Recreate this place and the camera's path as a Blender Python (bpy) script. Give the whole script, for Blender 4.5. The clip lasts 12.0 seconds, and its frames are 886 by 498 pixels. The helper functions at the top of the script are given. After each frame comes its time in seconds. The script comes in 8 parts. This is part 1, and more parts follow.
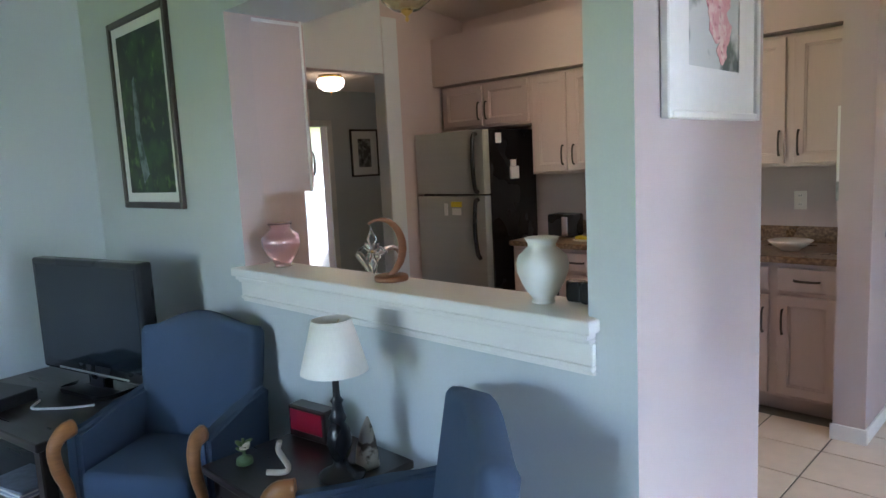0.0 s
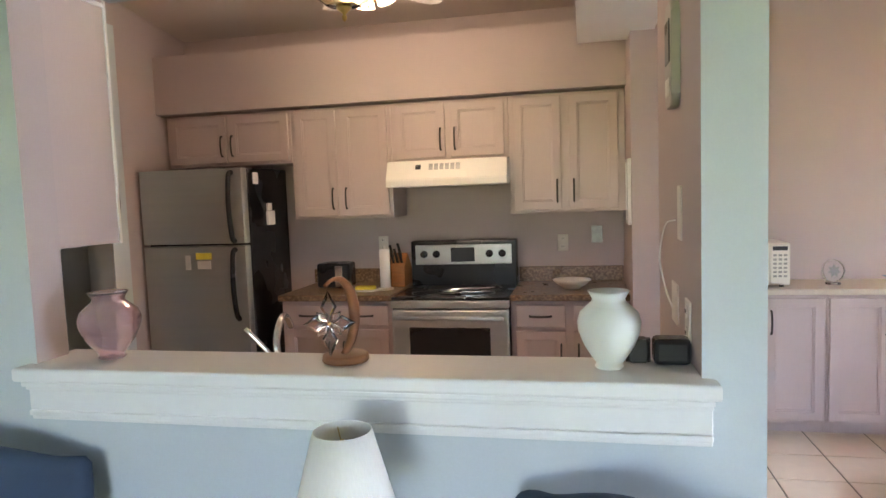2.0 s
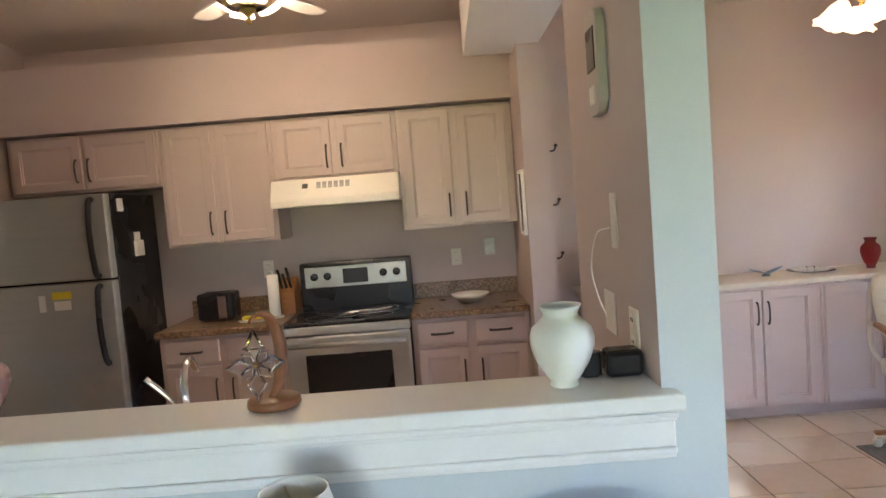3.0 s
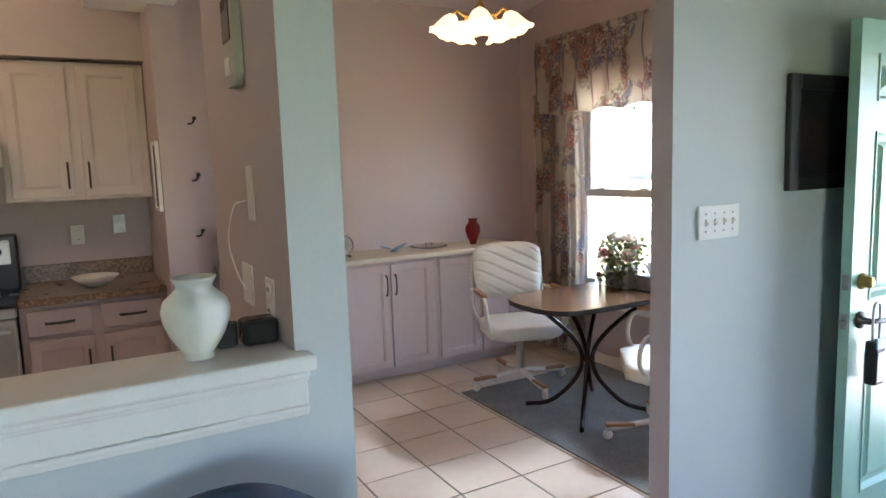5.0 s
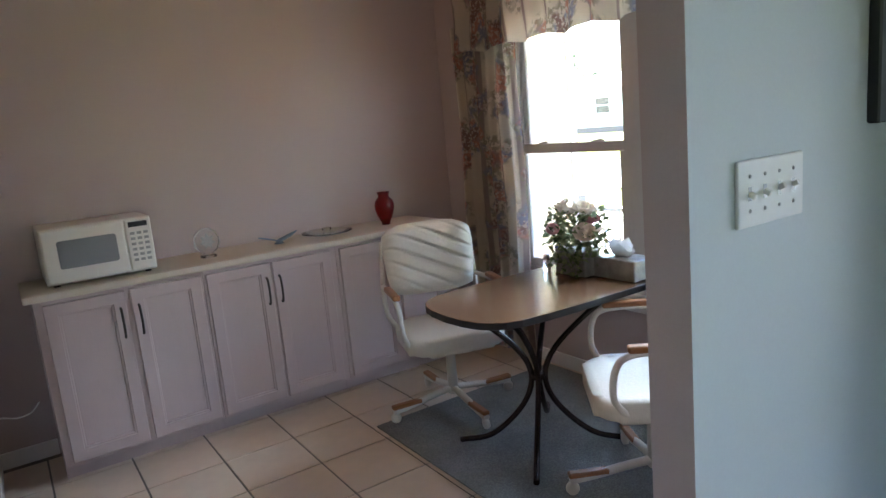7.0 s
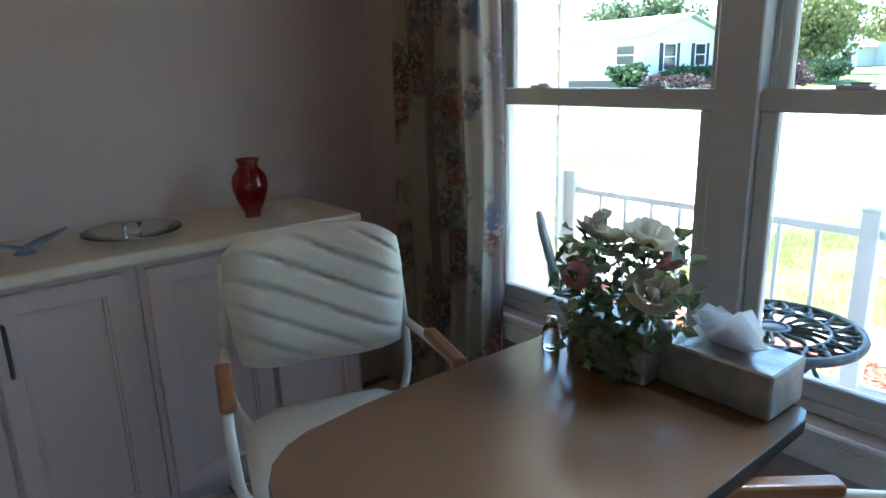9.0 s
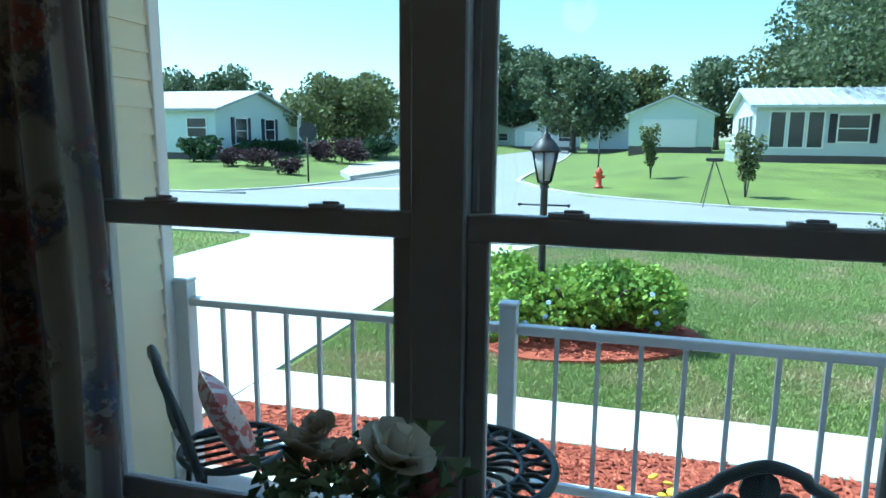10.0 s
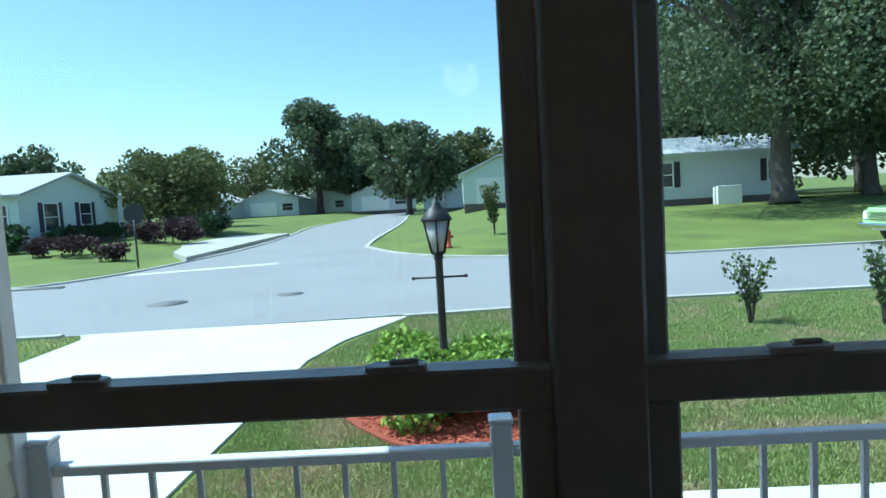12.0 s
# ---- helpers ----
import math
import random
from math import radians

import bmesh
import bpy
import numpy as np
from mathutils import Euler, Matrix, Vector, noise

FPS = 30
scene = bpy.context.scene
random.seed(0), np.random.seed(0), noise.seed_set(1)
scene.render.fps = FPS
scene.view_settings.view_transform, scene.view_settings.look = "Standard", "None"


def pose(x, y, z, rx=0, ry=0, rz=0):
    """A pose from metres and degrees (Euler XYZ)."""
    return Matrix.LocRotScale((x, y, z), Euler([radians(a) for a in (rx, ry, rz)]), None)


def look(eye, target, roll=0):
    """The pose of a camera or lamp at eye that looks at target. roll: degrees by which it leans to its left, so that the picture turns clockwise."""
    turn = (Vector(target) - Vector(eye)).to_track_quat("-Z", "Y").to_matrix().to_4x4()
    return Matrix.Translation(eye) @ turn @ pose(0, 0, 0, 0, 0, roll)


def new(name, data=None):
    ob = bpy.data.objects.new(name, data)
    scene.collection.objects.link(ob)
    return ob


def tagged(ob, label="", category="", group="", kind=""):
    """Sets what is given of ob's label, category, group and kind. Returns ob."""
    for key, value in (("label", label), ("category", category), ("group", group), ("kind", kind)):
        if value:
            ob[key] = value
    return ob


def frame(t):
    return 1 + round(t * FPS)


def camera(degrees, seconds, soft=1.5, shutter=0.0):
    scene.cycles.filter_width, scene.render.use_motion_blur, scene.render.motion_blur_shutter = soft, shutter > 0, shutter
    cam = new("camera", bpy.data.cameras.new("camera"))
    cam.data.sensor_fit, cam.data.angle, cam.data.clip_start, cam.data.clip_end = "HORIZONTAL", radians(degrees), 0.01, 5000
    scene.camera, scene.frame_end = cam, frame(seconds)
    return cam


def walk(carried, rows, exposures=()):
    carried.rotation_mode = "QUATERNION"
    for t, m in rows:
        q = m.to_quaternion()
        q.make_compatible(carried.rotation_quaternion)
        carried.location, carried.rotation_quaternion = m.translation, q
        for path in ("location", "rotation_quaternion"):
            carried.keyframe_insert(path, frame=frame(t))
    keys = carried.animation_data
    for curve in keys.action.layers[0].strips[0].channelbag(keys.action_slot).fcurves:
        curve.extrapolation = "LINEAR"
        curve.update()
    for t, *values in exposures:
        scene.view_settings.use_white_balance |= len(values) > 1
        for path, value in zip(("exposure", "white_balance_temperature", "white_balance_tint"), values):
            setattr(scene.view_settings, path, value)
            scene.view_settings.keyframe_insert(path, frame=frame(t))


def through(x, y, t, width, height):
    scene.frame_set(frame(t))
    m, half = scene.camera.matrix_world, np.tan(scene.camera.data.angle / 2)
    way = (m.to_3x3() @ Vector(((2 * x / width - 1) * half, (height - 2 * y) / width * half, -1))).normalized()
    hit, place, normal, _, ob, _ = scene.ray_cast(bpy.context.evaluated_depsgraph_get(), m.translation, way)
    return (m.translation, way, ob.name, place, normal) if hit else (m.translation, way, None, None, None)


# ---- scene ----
cam = camera(67.6, 12.0)
METRES, EYE, TURN = 5.9, 1.55, 44.8
ROWS = [
    (0.0, 0.0, 0.0, 0.0, -0.36, -7.37, 2.82),
    (0.5, -0.0467, 0.0392, -0.002, -7.66, -7.03, 2.67),
    (1.0, -0.0863, 0.0734, 0.002, -15.09, -5.14, 3.05),
    (1.5, -0.1325, 0.1013, 0.0058, -24.72, -4.2, 2.51),
    (2.0, -0.1564, 0.131, 0.0039, -32.88, -4.72, 2.04),
    (2.5, -0.1645, 0.1659, 0.0056, -38.56, -3.59, 3.75),
    (4.5, -0.1668, 0.1692, 0.0044, -66.52, -6.38, 1.69),
    (5.0, -0.1703, 0.1600, 0.0015, -74.37, -7.21, 1.88),
    (5.5, -0.1397, 0.1475, 0.0002, -80.77, -8.79, 3.16),
    (6.0, -0.1006, 0.1426, -0.0022, -81.32, -9.37, 5.23),
    (6.5, -0.0394, 0.1521, -0.0042, -79.18, -9.55, 5.82),
    (8.5, 0.2596, 0.2036, -0.0245, -80.67, -14.55, 2.38),
    (9.0, 0.3297, 0.2079, -0.0241, -83.85, -15.2, 1.64),
    (9.5, 0.3827, 0.2215, -0.0224, -101.67, -13.79, -1.31),
    (10.0, 0.4298, 0.2241, -0.0097, -119.08, -9.62, -0.53),
    (10.5, 0.4748, 0.2115, -0.0041, -125.5, -5.05, 1.53),
    (11.0, 0.5052, 0.2101, -0.0024, -128.41, -5.3, 3.05),
    (11.5, 0.5335, 0.2242, 0.0016, -130.84, -3.64, 3.44),
    (12.0, 0.5482, 0.2331, 0.0016, -133.29, -4.43, 3.3),
]
EXPOSURES = [  # seconds, stops, white balance
    (0.0, 4.75, 5950, 12), (1.5, 5.15, 6550, 18), (2.5, 5.2, 6600, 16), (4.5, 4.95, 6500, 15), (5.0, 4.7, 6400, 15), (5.5, 4.4, 6200, 15), (6.5, 4.3, 6300, 14), (8.5, 3.4, 5500, 3),
    (9.0, 3.4, 5400, -1), (9.5, 2.75, 5100, -6), (10.0, 1.0, 4800, -14), (10.5, 0.3, 4850, -12), (11.0, 0.38, 4900, -11), (12.0, 0.48, 5050, -9)]
walk(cam, [(t, pose(0, 0, EYE, 0, 0, TURN) @ pose(METRES * x, METRES * y, METRES * z, 90 + pitch, roll, yaw)) for t, x, y, z, yaw, pitch, roll in ROWS], EXPOSURES)

# ---- sky, sun and lamps ----
SUN_HIGH, SUN_TURN = 58.0, -6.0      # elevation; the sun stands over +y, a little before the house
world = bpy.data.worlds.new("sky")
scene.world = world
world.use_nodes = True
sky = world.node_tree.nodes.new("ShaderNodeTexSky")
sky.sky_type, sky.sun_disc = "NISHITA", False
sky.sun_elevation, sky.sun_rotation = radians(SUN_HIGH), radians(-SUN_TURN)
sky.air_density, sky.dust_density, sky.ozone_density = 1.0, 0.8, 1.2
world.node_tree.links.new(sky.outputs[0], world.node_tree.nodes["Background"].inputs[0])
world.node_tree.nodes["Background"].inputs[1].default_value = 0.15
sun = new("sun", bpy.data.lights.new("sun", "SUN"))
sun.data.energy, sun.data.angle, sun.data.color = 5.0, radians(0.5), (1.0, 0.95, 0.88)
az, el = radians(SUN_TURN), radians(SUN_HIGH)
sun_from = Vector((-math.sin(az) * math.cos(el), math.cos(az) * math.cos(el), math.sin(el)))
sun.matrix_world = look(sun_from * 50, (0, 0, 0))


def window_light(name, place, aim, wide, high, energy, colour):
    ob = new(name, bpy.data.lights.new(name, "AREA"))
    ob.data.shape, ob.data.size, ob.data.size_y, ob.data.energy, ob.data.color = "RECTANGLE", wide, high, energy, colour
    ob.matrix_world = look(place, aim)
    return ob


def bulb(name, place, energy, colour, radius=0.04):
    ob = new(name, bpy.data.lights.new(name, "POINT"))
    ob.data.energy, ob.data.color, ob.data.shadow_soft_size = energy, colour, radius
    ob.location = place
    return ob


# area lamps that stand in for daylight at the openings
window_light("daylight_rear_window", (-1.6, -3.42, 1.45), (-1.6, 0, 1.2), 1.1, 1.1, 0.1, (0.76, 0.88, 1.0))
window_light("daylight_front_door", (2.27, 0.80, 1.05), (0.0, 1.0, 1.1), 0.66, 1.75, 0.45, (0.68, 0.80, 1.0)).data.spread = radians(75)
# strip lamp added out of sight at the window head to brighten the pillar
window_light("pillar_fill_dining_window", (2.30, 2.82, 2.07), (-0.8, 2.1, 1.3), 1.2, 0.08, 7.0, (0.66, 0.80, 1.0)).data.spread = radians(110)
# lamps that are lit
WARM = (1.0, 0.77, 0.53)
bulb("fan_bulb", (-2.25, 3.2, 2.50), 1.05, WARM, 0.14)
bulb("chandelier_bulb", (0.98, 3.58, 2.29), 0.13, (1.0, 0.72, 0.46), 0.22)
bulb("hall_bulb", (-5.3, 3.92, 2.16), 0.05, (1.0, 0.7, 0.45))

# ---- materials ----
def mat(name, colour, rough=0.6, metal=0.0, vary=0.08, grain=40.0, blotch=2.0, bump=0.0, bump_scale=None, stretch=(1, 1, 1), spec=0.5, coat=0.0, random_shift=0.0, rough_vary=0.08, second=None, mix_at=(0.4, 0.6)):
    """A surface with fine grain, broad blotches and slight relief."""
    m = bpy.data.materials.new(name)
    m.use_nodes = True
    nt = m.node_tree
    b = nt.nodes["Principled BSDF"]
    b.inputs["Roughness"].default_value, b.inputs["Metallic"].default_value = rough, metal
    b.inputs["Specular IOR Level"].default_value, b.inputs["Coat Weight"].default_value = spec, coat
    co = nt.nodes.new("ShaderNodeTexCoord")
    mp = nt.nodes.new("ShaderNodeMapping")
    mp.inputs["Scale"].default_value = stretch
    nt.links.new(co.outputs["Object"], mp.inputs[0])

    def noise_tex(scale, detail=4.0):
        n = nt.nodes.new("ShaderNodeTexNoise")
        n.inputs["Scale"].default_value, n.inputs["Detail"].default_value = scale, detail
        nt.links.new(mp.outputs[0], n.inputs["Vector"])
        return n

    fine, broad = noise_tex(grain, 3.0), noise_tex(blotch, 3.0)
    if second is not None:
        ramp = nt.nodes.new("ShaderNodeMapRange")
        ramp.inputs["From Min"].default_value, ramp.inputs["From Max"].default_value = mix_at
        nt.links.new(fine.outputs["Fac"], ramp.inputs["Value"])
        base = nt.nodes.new("ShaderNodeMix")
        base.data_type = "RGBA"
        base.inputs["A"].default_value, base.inputs["B"].default_value = (*colour, 1), (*second, 1)
        nt.links.new(ramp.outputs["Result"], base.inputs["Factor"])
        source = base.outputs["Result"]
    else:
        rgb = nt.nodes.new("ShaderNodeRGB")
        rgb.outputs[0].default_value = (*colour, 1)
        source = rgb.outputs[0]
    total = nt.nodes.new("ShaderNodeMath")
    total.operation = "ADD"
    nt.links.new(fine.outputs["Fac"], total.inputs[0])
    nt.links.new(broad.outputs["Fac"], total.inputs[1])
    last = total.outputs[0]
    if random_shift:
        info = nt.nodes.new("ShaderNodeObjectInfo")
        isl = nt.nodes.new("ShaderNodeMath")
        isl.operation = "MULTIPLY_ADD"
        isl.inputs[1].default_value = random_shift
        nt.links.new(info.outputs["Random"], isl.inputs[0])
        nt.links.new(last, isl.inputs[2])
        last = isl.outputs[0]
    value = nt.nodes.new("ShaderNodeMapRange")
    value.inputs["From Min"].default_value, value.inputs["From Max"].default_value = 0.6, 1.4 + random_shift
    value.inputs["To Min"].default_value, value.inputs["To Max"].default_value = 1 - vary, 1 + vary
    nt.links.new(last, value.inputs["Value"])
    hsv = nt.nodes.new("ShaderNodeHueSaturation")
    nt.links.new(source, hsv.inputs["Color"])
    nt.links.new(value.outputs["Result"], hsv.inputs["Value"])
    nt.links.new(hsv.outputs[0], b.inputs["Base Color"])
    rr = nt.nodes.new("ShaderNodeMapRange")
    rr.inputs["To Min"].default_value, rr.inputs["To Max"].default_value = max(0.02, rough - rough_vary), min(1.0, rough + rough_vary)
    nt.links.new(broad.outputs["Fac"], rr.inputs["Value"])
    nt.links.new(rr.outputs["Result"], b.inputs["Roughness"])
    if bump:
        bn = nt.nodes.new("ShaderNodeBump")
        bn.inputs["Strength"].default_value, bn.inputs["Distance"].default_value = bump, 0.01
        src = noise_tex(bump_scale, 3.0) if bump_scale else fine
        nt.links.new(src.outputs["Fac"], bn.inputs["Height"])
        nt.links.new(bn.outputs[0], b.inputs["Normal"])
    return m


def glass(name, colour=(1, 1, 1), rough=0.0, ior=1.45, thin=False):
    m = bpy.data.materials.new(name)
    m.use_nodes = True
    b = m.node_tree.nodes["Principled BSDF"]
    b.inputs["Base Color"].default_value = (*colour, 1)
    b.inputs["Roughness"].default_value, b.inputs["IOR"].default_value = rough, ior
    b.inputs["Transmission Weight"].default_value = 1.0
    return m


def glow(name, colour, strength):
    m = bpy.data.materials.new(name)
    m.use_nodes = True
    b = m.node_tree.nodes["Principled BSDF"]
    b.inputs["Base Color"].default_value = (*colour, 1)
    b.inputs["Emission Color"].default_value = (*colour, 1)
    b.inputs["Emission Strength"].default_value = strength
    return m


M_BLUE = mat("blue_wall_paint", (0.56, 0.60, 0.605), 0.75, vary=0.03, grain=180, blotch=1.2, bump=0.035)
M_PINK = mat("mauve_wall_paint", (0.50, 0.415, 0.395), 0.7, vary=0.03, grain=180, blotch=1.2, bump=0.035)
M_CEIL = mat("ceiling_paint", (0.62, 0.54, 0.48), 0.85, vary=0.03, grain=220, bump=0.25)
M_WHITE = mat("white_trim_paint", (0.80, 0.79, 0.76), 0.35, vary=0.02, grain=60, bump=0.03)
M_CAB = mat("blush_cabinet_paint", (0.52, 0.42, 0.395), 0.4, vary=0.02, grain=30, stretch=(4, 4, 0.6), bump=0.02)
M_TILE = mat("cream_floor_tile", (0.62, 0.505, 0.385), 0.32, vary=0.08, grain=14, blotch=3, bump=0.05, random_shift=0.3)
M_GROUT = mat("dark_grout", (0.16, 0.14, 0.12), 0.9, vary=0.15)
M_CARPET = mat("beige_carpet", (0.50, 0.44, 0.37), 0.95, vary=0.15, grain=300, bump=0.6)
M_GRASS = mat("lawn_soil", (0.125, 0.165, 0.024), 0.95, vary=0.5, grain=30, blotch=0.5, bump=0.8, second=(0.18, 0.19, 0.065), mix_at=(0.5, 0.75))
M_ROAD = mat("asphalt", (0.27, 0.265, 0.26), 0.9, vary=0.12, grain=60, blotch=0.35, bump=0.3)
M_CONC = mat("pale_concrete", (0.58, 0.55, 0.50), 0.9, vary=0.1, grain=40, blotch=0.8, bump=0.2)
M_BROWNW = mat("white_window_vinyl", (0.62, 0.60, 0.58), 0.4, vary=0.04)
M_STEEL = mat("brushed_steel", (0.46, 0.47, 0.45), 0.36, 0.6, vary=0.06, grain=90, stretch=(0.3, 0.3, 12), bump=0.02)
M_CHROME = mat("chrome", (0.75, 0.75, 0.75), 0.12, 1.0, vary=0.02)
M_BLACK = mat("black_gloss_plastic", (0.012, 0.012, 0.014), 0.28, vary=0.1)
M_BLACKM = mat("black_matte_metal", (0.02, 0.019, 0.018), 0.5, vary=0.15)
M_PEWTER = mat("dark_pewter_handle", (0.07, 0.06, 0.055), 0.4, 0.7, vary=0.1)
M_COUNTER = mat("brown_granite_laminate", (0.15, 0.09, 0.05), 0.3, vary=0.3, grain=55, blotch=9, second=(0.25, 0.165, 0.095), mix_at=(0.42, 0.6))
M_BUFTOP = mat("cream_laminate_top", (0.62, 0.55, 0.44), 0.35, vary=0.04, grain=60)
M_APPL = mat("cream_white_enamel", (0.78, 0.75, 0.68), 0.3, vary=0.02, grain=10)
M_SOCKET = mat("ivory_plastic", (0.74, 0.70, 0.63), 0.4, vary=0.02)
M_WOODL = mat("honey_oak", (0.30, 0.125, 0.04), 0.38, vary=0.2, grain=14, stretch=(1, 1, 8), blotch=5, bump=0.05)
M_WOODM = mat("walnut_laminate", (0.14, 0.076, 0.04), 0.2, vary=0.03, grain=90, blotch=4, rough_vary=0.01)
M_WOODD = mat("espresso_wood", (0.022, 0.013, 0.010), 0.3, vary=0.3, grain=12, stretch=(1, 8, 1), coat=0.2)
M_VINYL = mat("cream_vinyl", (0.66, 0.62, 0.52), 0.45, vary=0.05, grain=70, bump=0.08)
M_CREAMM = mat("cream_painted_steel", (0.64, 0.60, 0.52), 0.35, vary=0.03)
M_BRONZE = mat("dark_bronze_tube", (0.035, 0.022, 0.018), 0.25, 0.6, vary=0.1)
M_BLUEF = mat("blue_upholstery", (0.055, 0.085, 0.14), 0.9, vary=0.15, grain=420, blotch=4, bump=0.35)
M_SHADE = mat("white_lampshade_cloth", (0.83, 0.80, 0.73), 0.85, vary=0.04, grain=200, stretch=(1, 1, 0.1), bump=0.1)
M_FROST = mat("frosted_white_glass", (0.74, 0.75, 0.70), 0.65, vary=0.03, blotch=8)
M_FROST.node_tree.nodes["Principled BSDF"].inputs["Subsurface Weight"].default_value = 0.6
M_FROST.node_tree.nodes["Principled BSDF"].inputs["Subsurface Radius"].default_value = (0.05, 0.05, 0.045)
M_PINKG = glass("pink_glass", (0.96, 0.76, 0.78), 0.01, 1.3)
M_PINKG.node_tree.nodes["Principled BSDF"].inputs["Transmission Weight"].default_value = 0.92
M_PINKG.node_tree.nodes["Principled BSDF"].inputs["Coat Weight"].default_value = 1.0
M_REDG = glass("red_glass", (0.55, 0.008, 0.025), 0.01, 1.5)
M_CLEAR = glass("clear_glass", (0.95, 0.97, 0.96), 0.01, 1.4)
M_SCREEN = mat("tv_screen", (0.012, 0.016, 0.022), 0.08, vary=0.05)
M_PAPER = mat("white_paper", (0.82, 0.81, 0.78), 0.8, vary=0.03)
M_YELLOW = mat("yellow_label", (0.75, 0.62, 0.06), 0.6)
M_BLUEP = mat("dusty_blue_glass", (0.20, 0.27, 0.36), 0.15, vary=0.1)
M_BRASS = mat("aged_brass", (0.55, 0.38, 0.13), 0.28, 0.9, vary=0.1)
M_RUG = mat("grey_green_rug", (0.155, 0.165, 0.155), 0.95, vary=0.25, grain=160, blotch=6, bump=0.6, second=(0.21, 0.215, 0.20))
M_DOOR = mat("pale_green_door_paint", (0.31, 0.51, 0.40), 0.35, vary=0.03, grain=60, bump=0.04)
M_PEWBOX = mat("pewter_box", (0.32, 0.32, 0.30), 0.38, 0.35, vary=0.45, grain=22, bump=0.5)
M_IRON = mat("green_black_cast_iron", (0.035, 0.045, 0.045), 0.45, 0.4, vary=0.2)
M_RAILW = mat("white_rail_enamel", (0.66, 0.69, 0.70), 0.4, vary=0.04)
M_SIDING = mat("cream_vinyl_siding", (0.78, 0.71, 0.50), 0.5, vary=0.04, grain=30, stretch=(0.4, 1, 6), bump=0.05)
M_MULCH = mat("red_mulch", (0.30, 0.07, 0.035), 0.95, vary=0.45, grain=40, bump=0.8)
M_LAMPG = mat("lantern_glass", (0.45, 0.46, 0.45), 0.2, vary=0.1)
M_WOODR = mat("red_brown_wood", (0.22, 0.085, 0.032), 0.4, vary=0.15, grain=20, stretch=(1, 1, 5), blotch=5)

def leaf_mat(name, a, b, rough=0.75, through=0.25):
    """Leaves that vary from one to the next and let some light through."""
    m = bpy.data.materials.new(name)
    m.use_nodes = True
    nt = m.node_tree
    g = nt.nodes.new("ShaderNodeNewGeometry")
    mx = nt.nodes.new("ShaderNodeMix")
    mx.data_type = "RGBA"
    mx.inputs["A"].default_value, mx.inputs["B"].default_value = (*a, 1), (*b, 1)
    nt.links.new(g.outputs["Random Per Island"], mx.inputs["Factor"])
    p = nt.nodes["Principled BSDF"]
    p.inputs["Roughness"].default_value = rough
    nt.links.new(mx.outputs["Result"], p.inputs["Base Color"])
    t = nt.nodes.new("ShaderNodeBsdfTranslucent")
    nt.links.new(mx.outputs["Result"], t.inputs["Color"])
    ms = nt.nodes.new("ShaderNodeMixShader")
    ms.inputs[0].default_value = through
    nt.links.new(p.outputs[0], ms.inputs[1])
    nt.links.new(t.outputs[0], ms.inputs[2])
    nt.links.new(ms.outputs[0], nt.nodes["Material Output"].inputs["Surface"])
    return m


M_LEAF = leaf_mat("variegated_ivy", (0.06, 0.12, 0.035), (0.36, 0.42, 0.22), 0.45, 0.35)
M_PETAL = leaf_mat("ivory_petal", (0.74, 0.66, 0.52), (0.84, 0.78, 0.66), 0.6, 0.4)
M_PETALP = leaf_mat("pink_petal", (0.62, 0.27, 0.27), (0.78, 0.45, 0.42), 0.6, 0.4)
M_TISSUE = leaf_mat("white_tissue", (0.82, 0.83, 0.84), (0.86, 0.86, 0.87), 0.8, 0.45)

# ---- mesh helpers ----
def box(bm, x0, y0, z0, x1, y1, z1, bevel=0.0, mi=0, seg=1):
    r = bmesh.ops.create_cube(bm, size=1.0, matrix=Matrix.Translation(((x0 + x1) / 2, (y0 + y1) / 2, (z0 + z1) / 2)) @ Matrix.Diagonal((x1 - x0, y1 - y0, z1 - z0, 1)))
    faces = {f for v in r["verts"] for f in v.link_faces}
    for f in faces:
        f.material_index = mi
    if bevel:
        edges = list({e for v in r["verts"] for e in v.link_edges})
        bmesh.ops.bevel(bm, geom=edges, offset=bevel, segments=seg, affect="EDGES", profile=0.5, clamp_overlap=True)
    return r["verts"]


def lathe(bm, profile, steps=24, m=Matrix(), mi=0, smooth=True, cap=True):
    """A turned body from (radius, height) pairs about z."""
    rings = []
    for r, z in profile:
        if r < 1e-5:
            rings.append([bm.verts.new(m @ Vector((0, 0, z)))])
        else:
            rings.append([bm.verts.new(m @ Vector((r * math.cos(2 * math.pi * i / steps), r * math.sin(2 * math.pi * i / steps), z))) for i in range(steps)])
    for a, b in zip(rings, rings[1:]):
        for i in range(steps):
            j = (i + 1) % steps
            if len(a) == 1 and len(b) > 1:
                q = (a[0], b[j], b[i])
            elif len(b) == 1 and len(a) > 1:
                q = (a[i], a[j], b[0])
            elif len(a) > 1:
                q = (a[i], a[j], b[j], b[i])
            else:
                continue
            f = bm.faces.new(q)
            f.smooth, f.material_index = smooth, mi
    for ring, flip in ((rings[0], True), (rings[-1], False)):
        if cap and len(ring) > 1:
            f = bm.faces.new(ring[::-1] if flip else ring)
            f.material_index = mi


def rod(bm, a, b, r, r2=None, steps=10, mi=0):
    a, b = Vector(a), Vector(b)
    d = b - a
    m = Matrix.Translation(a) @ d.to_track_quat("Z", "Y").to_matrix().to_4x4()
    lathe(bm, [(r, 0), (r if r2 is None else r2, d.length)], steps, m, mi)


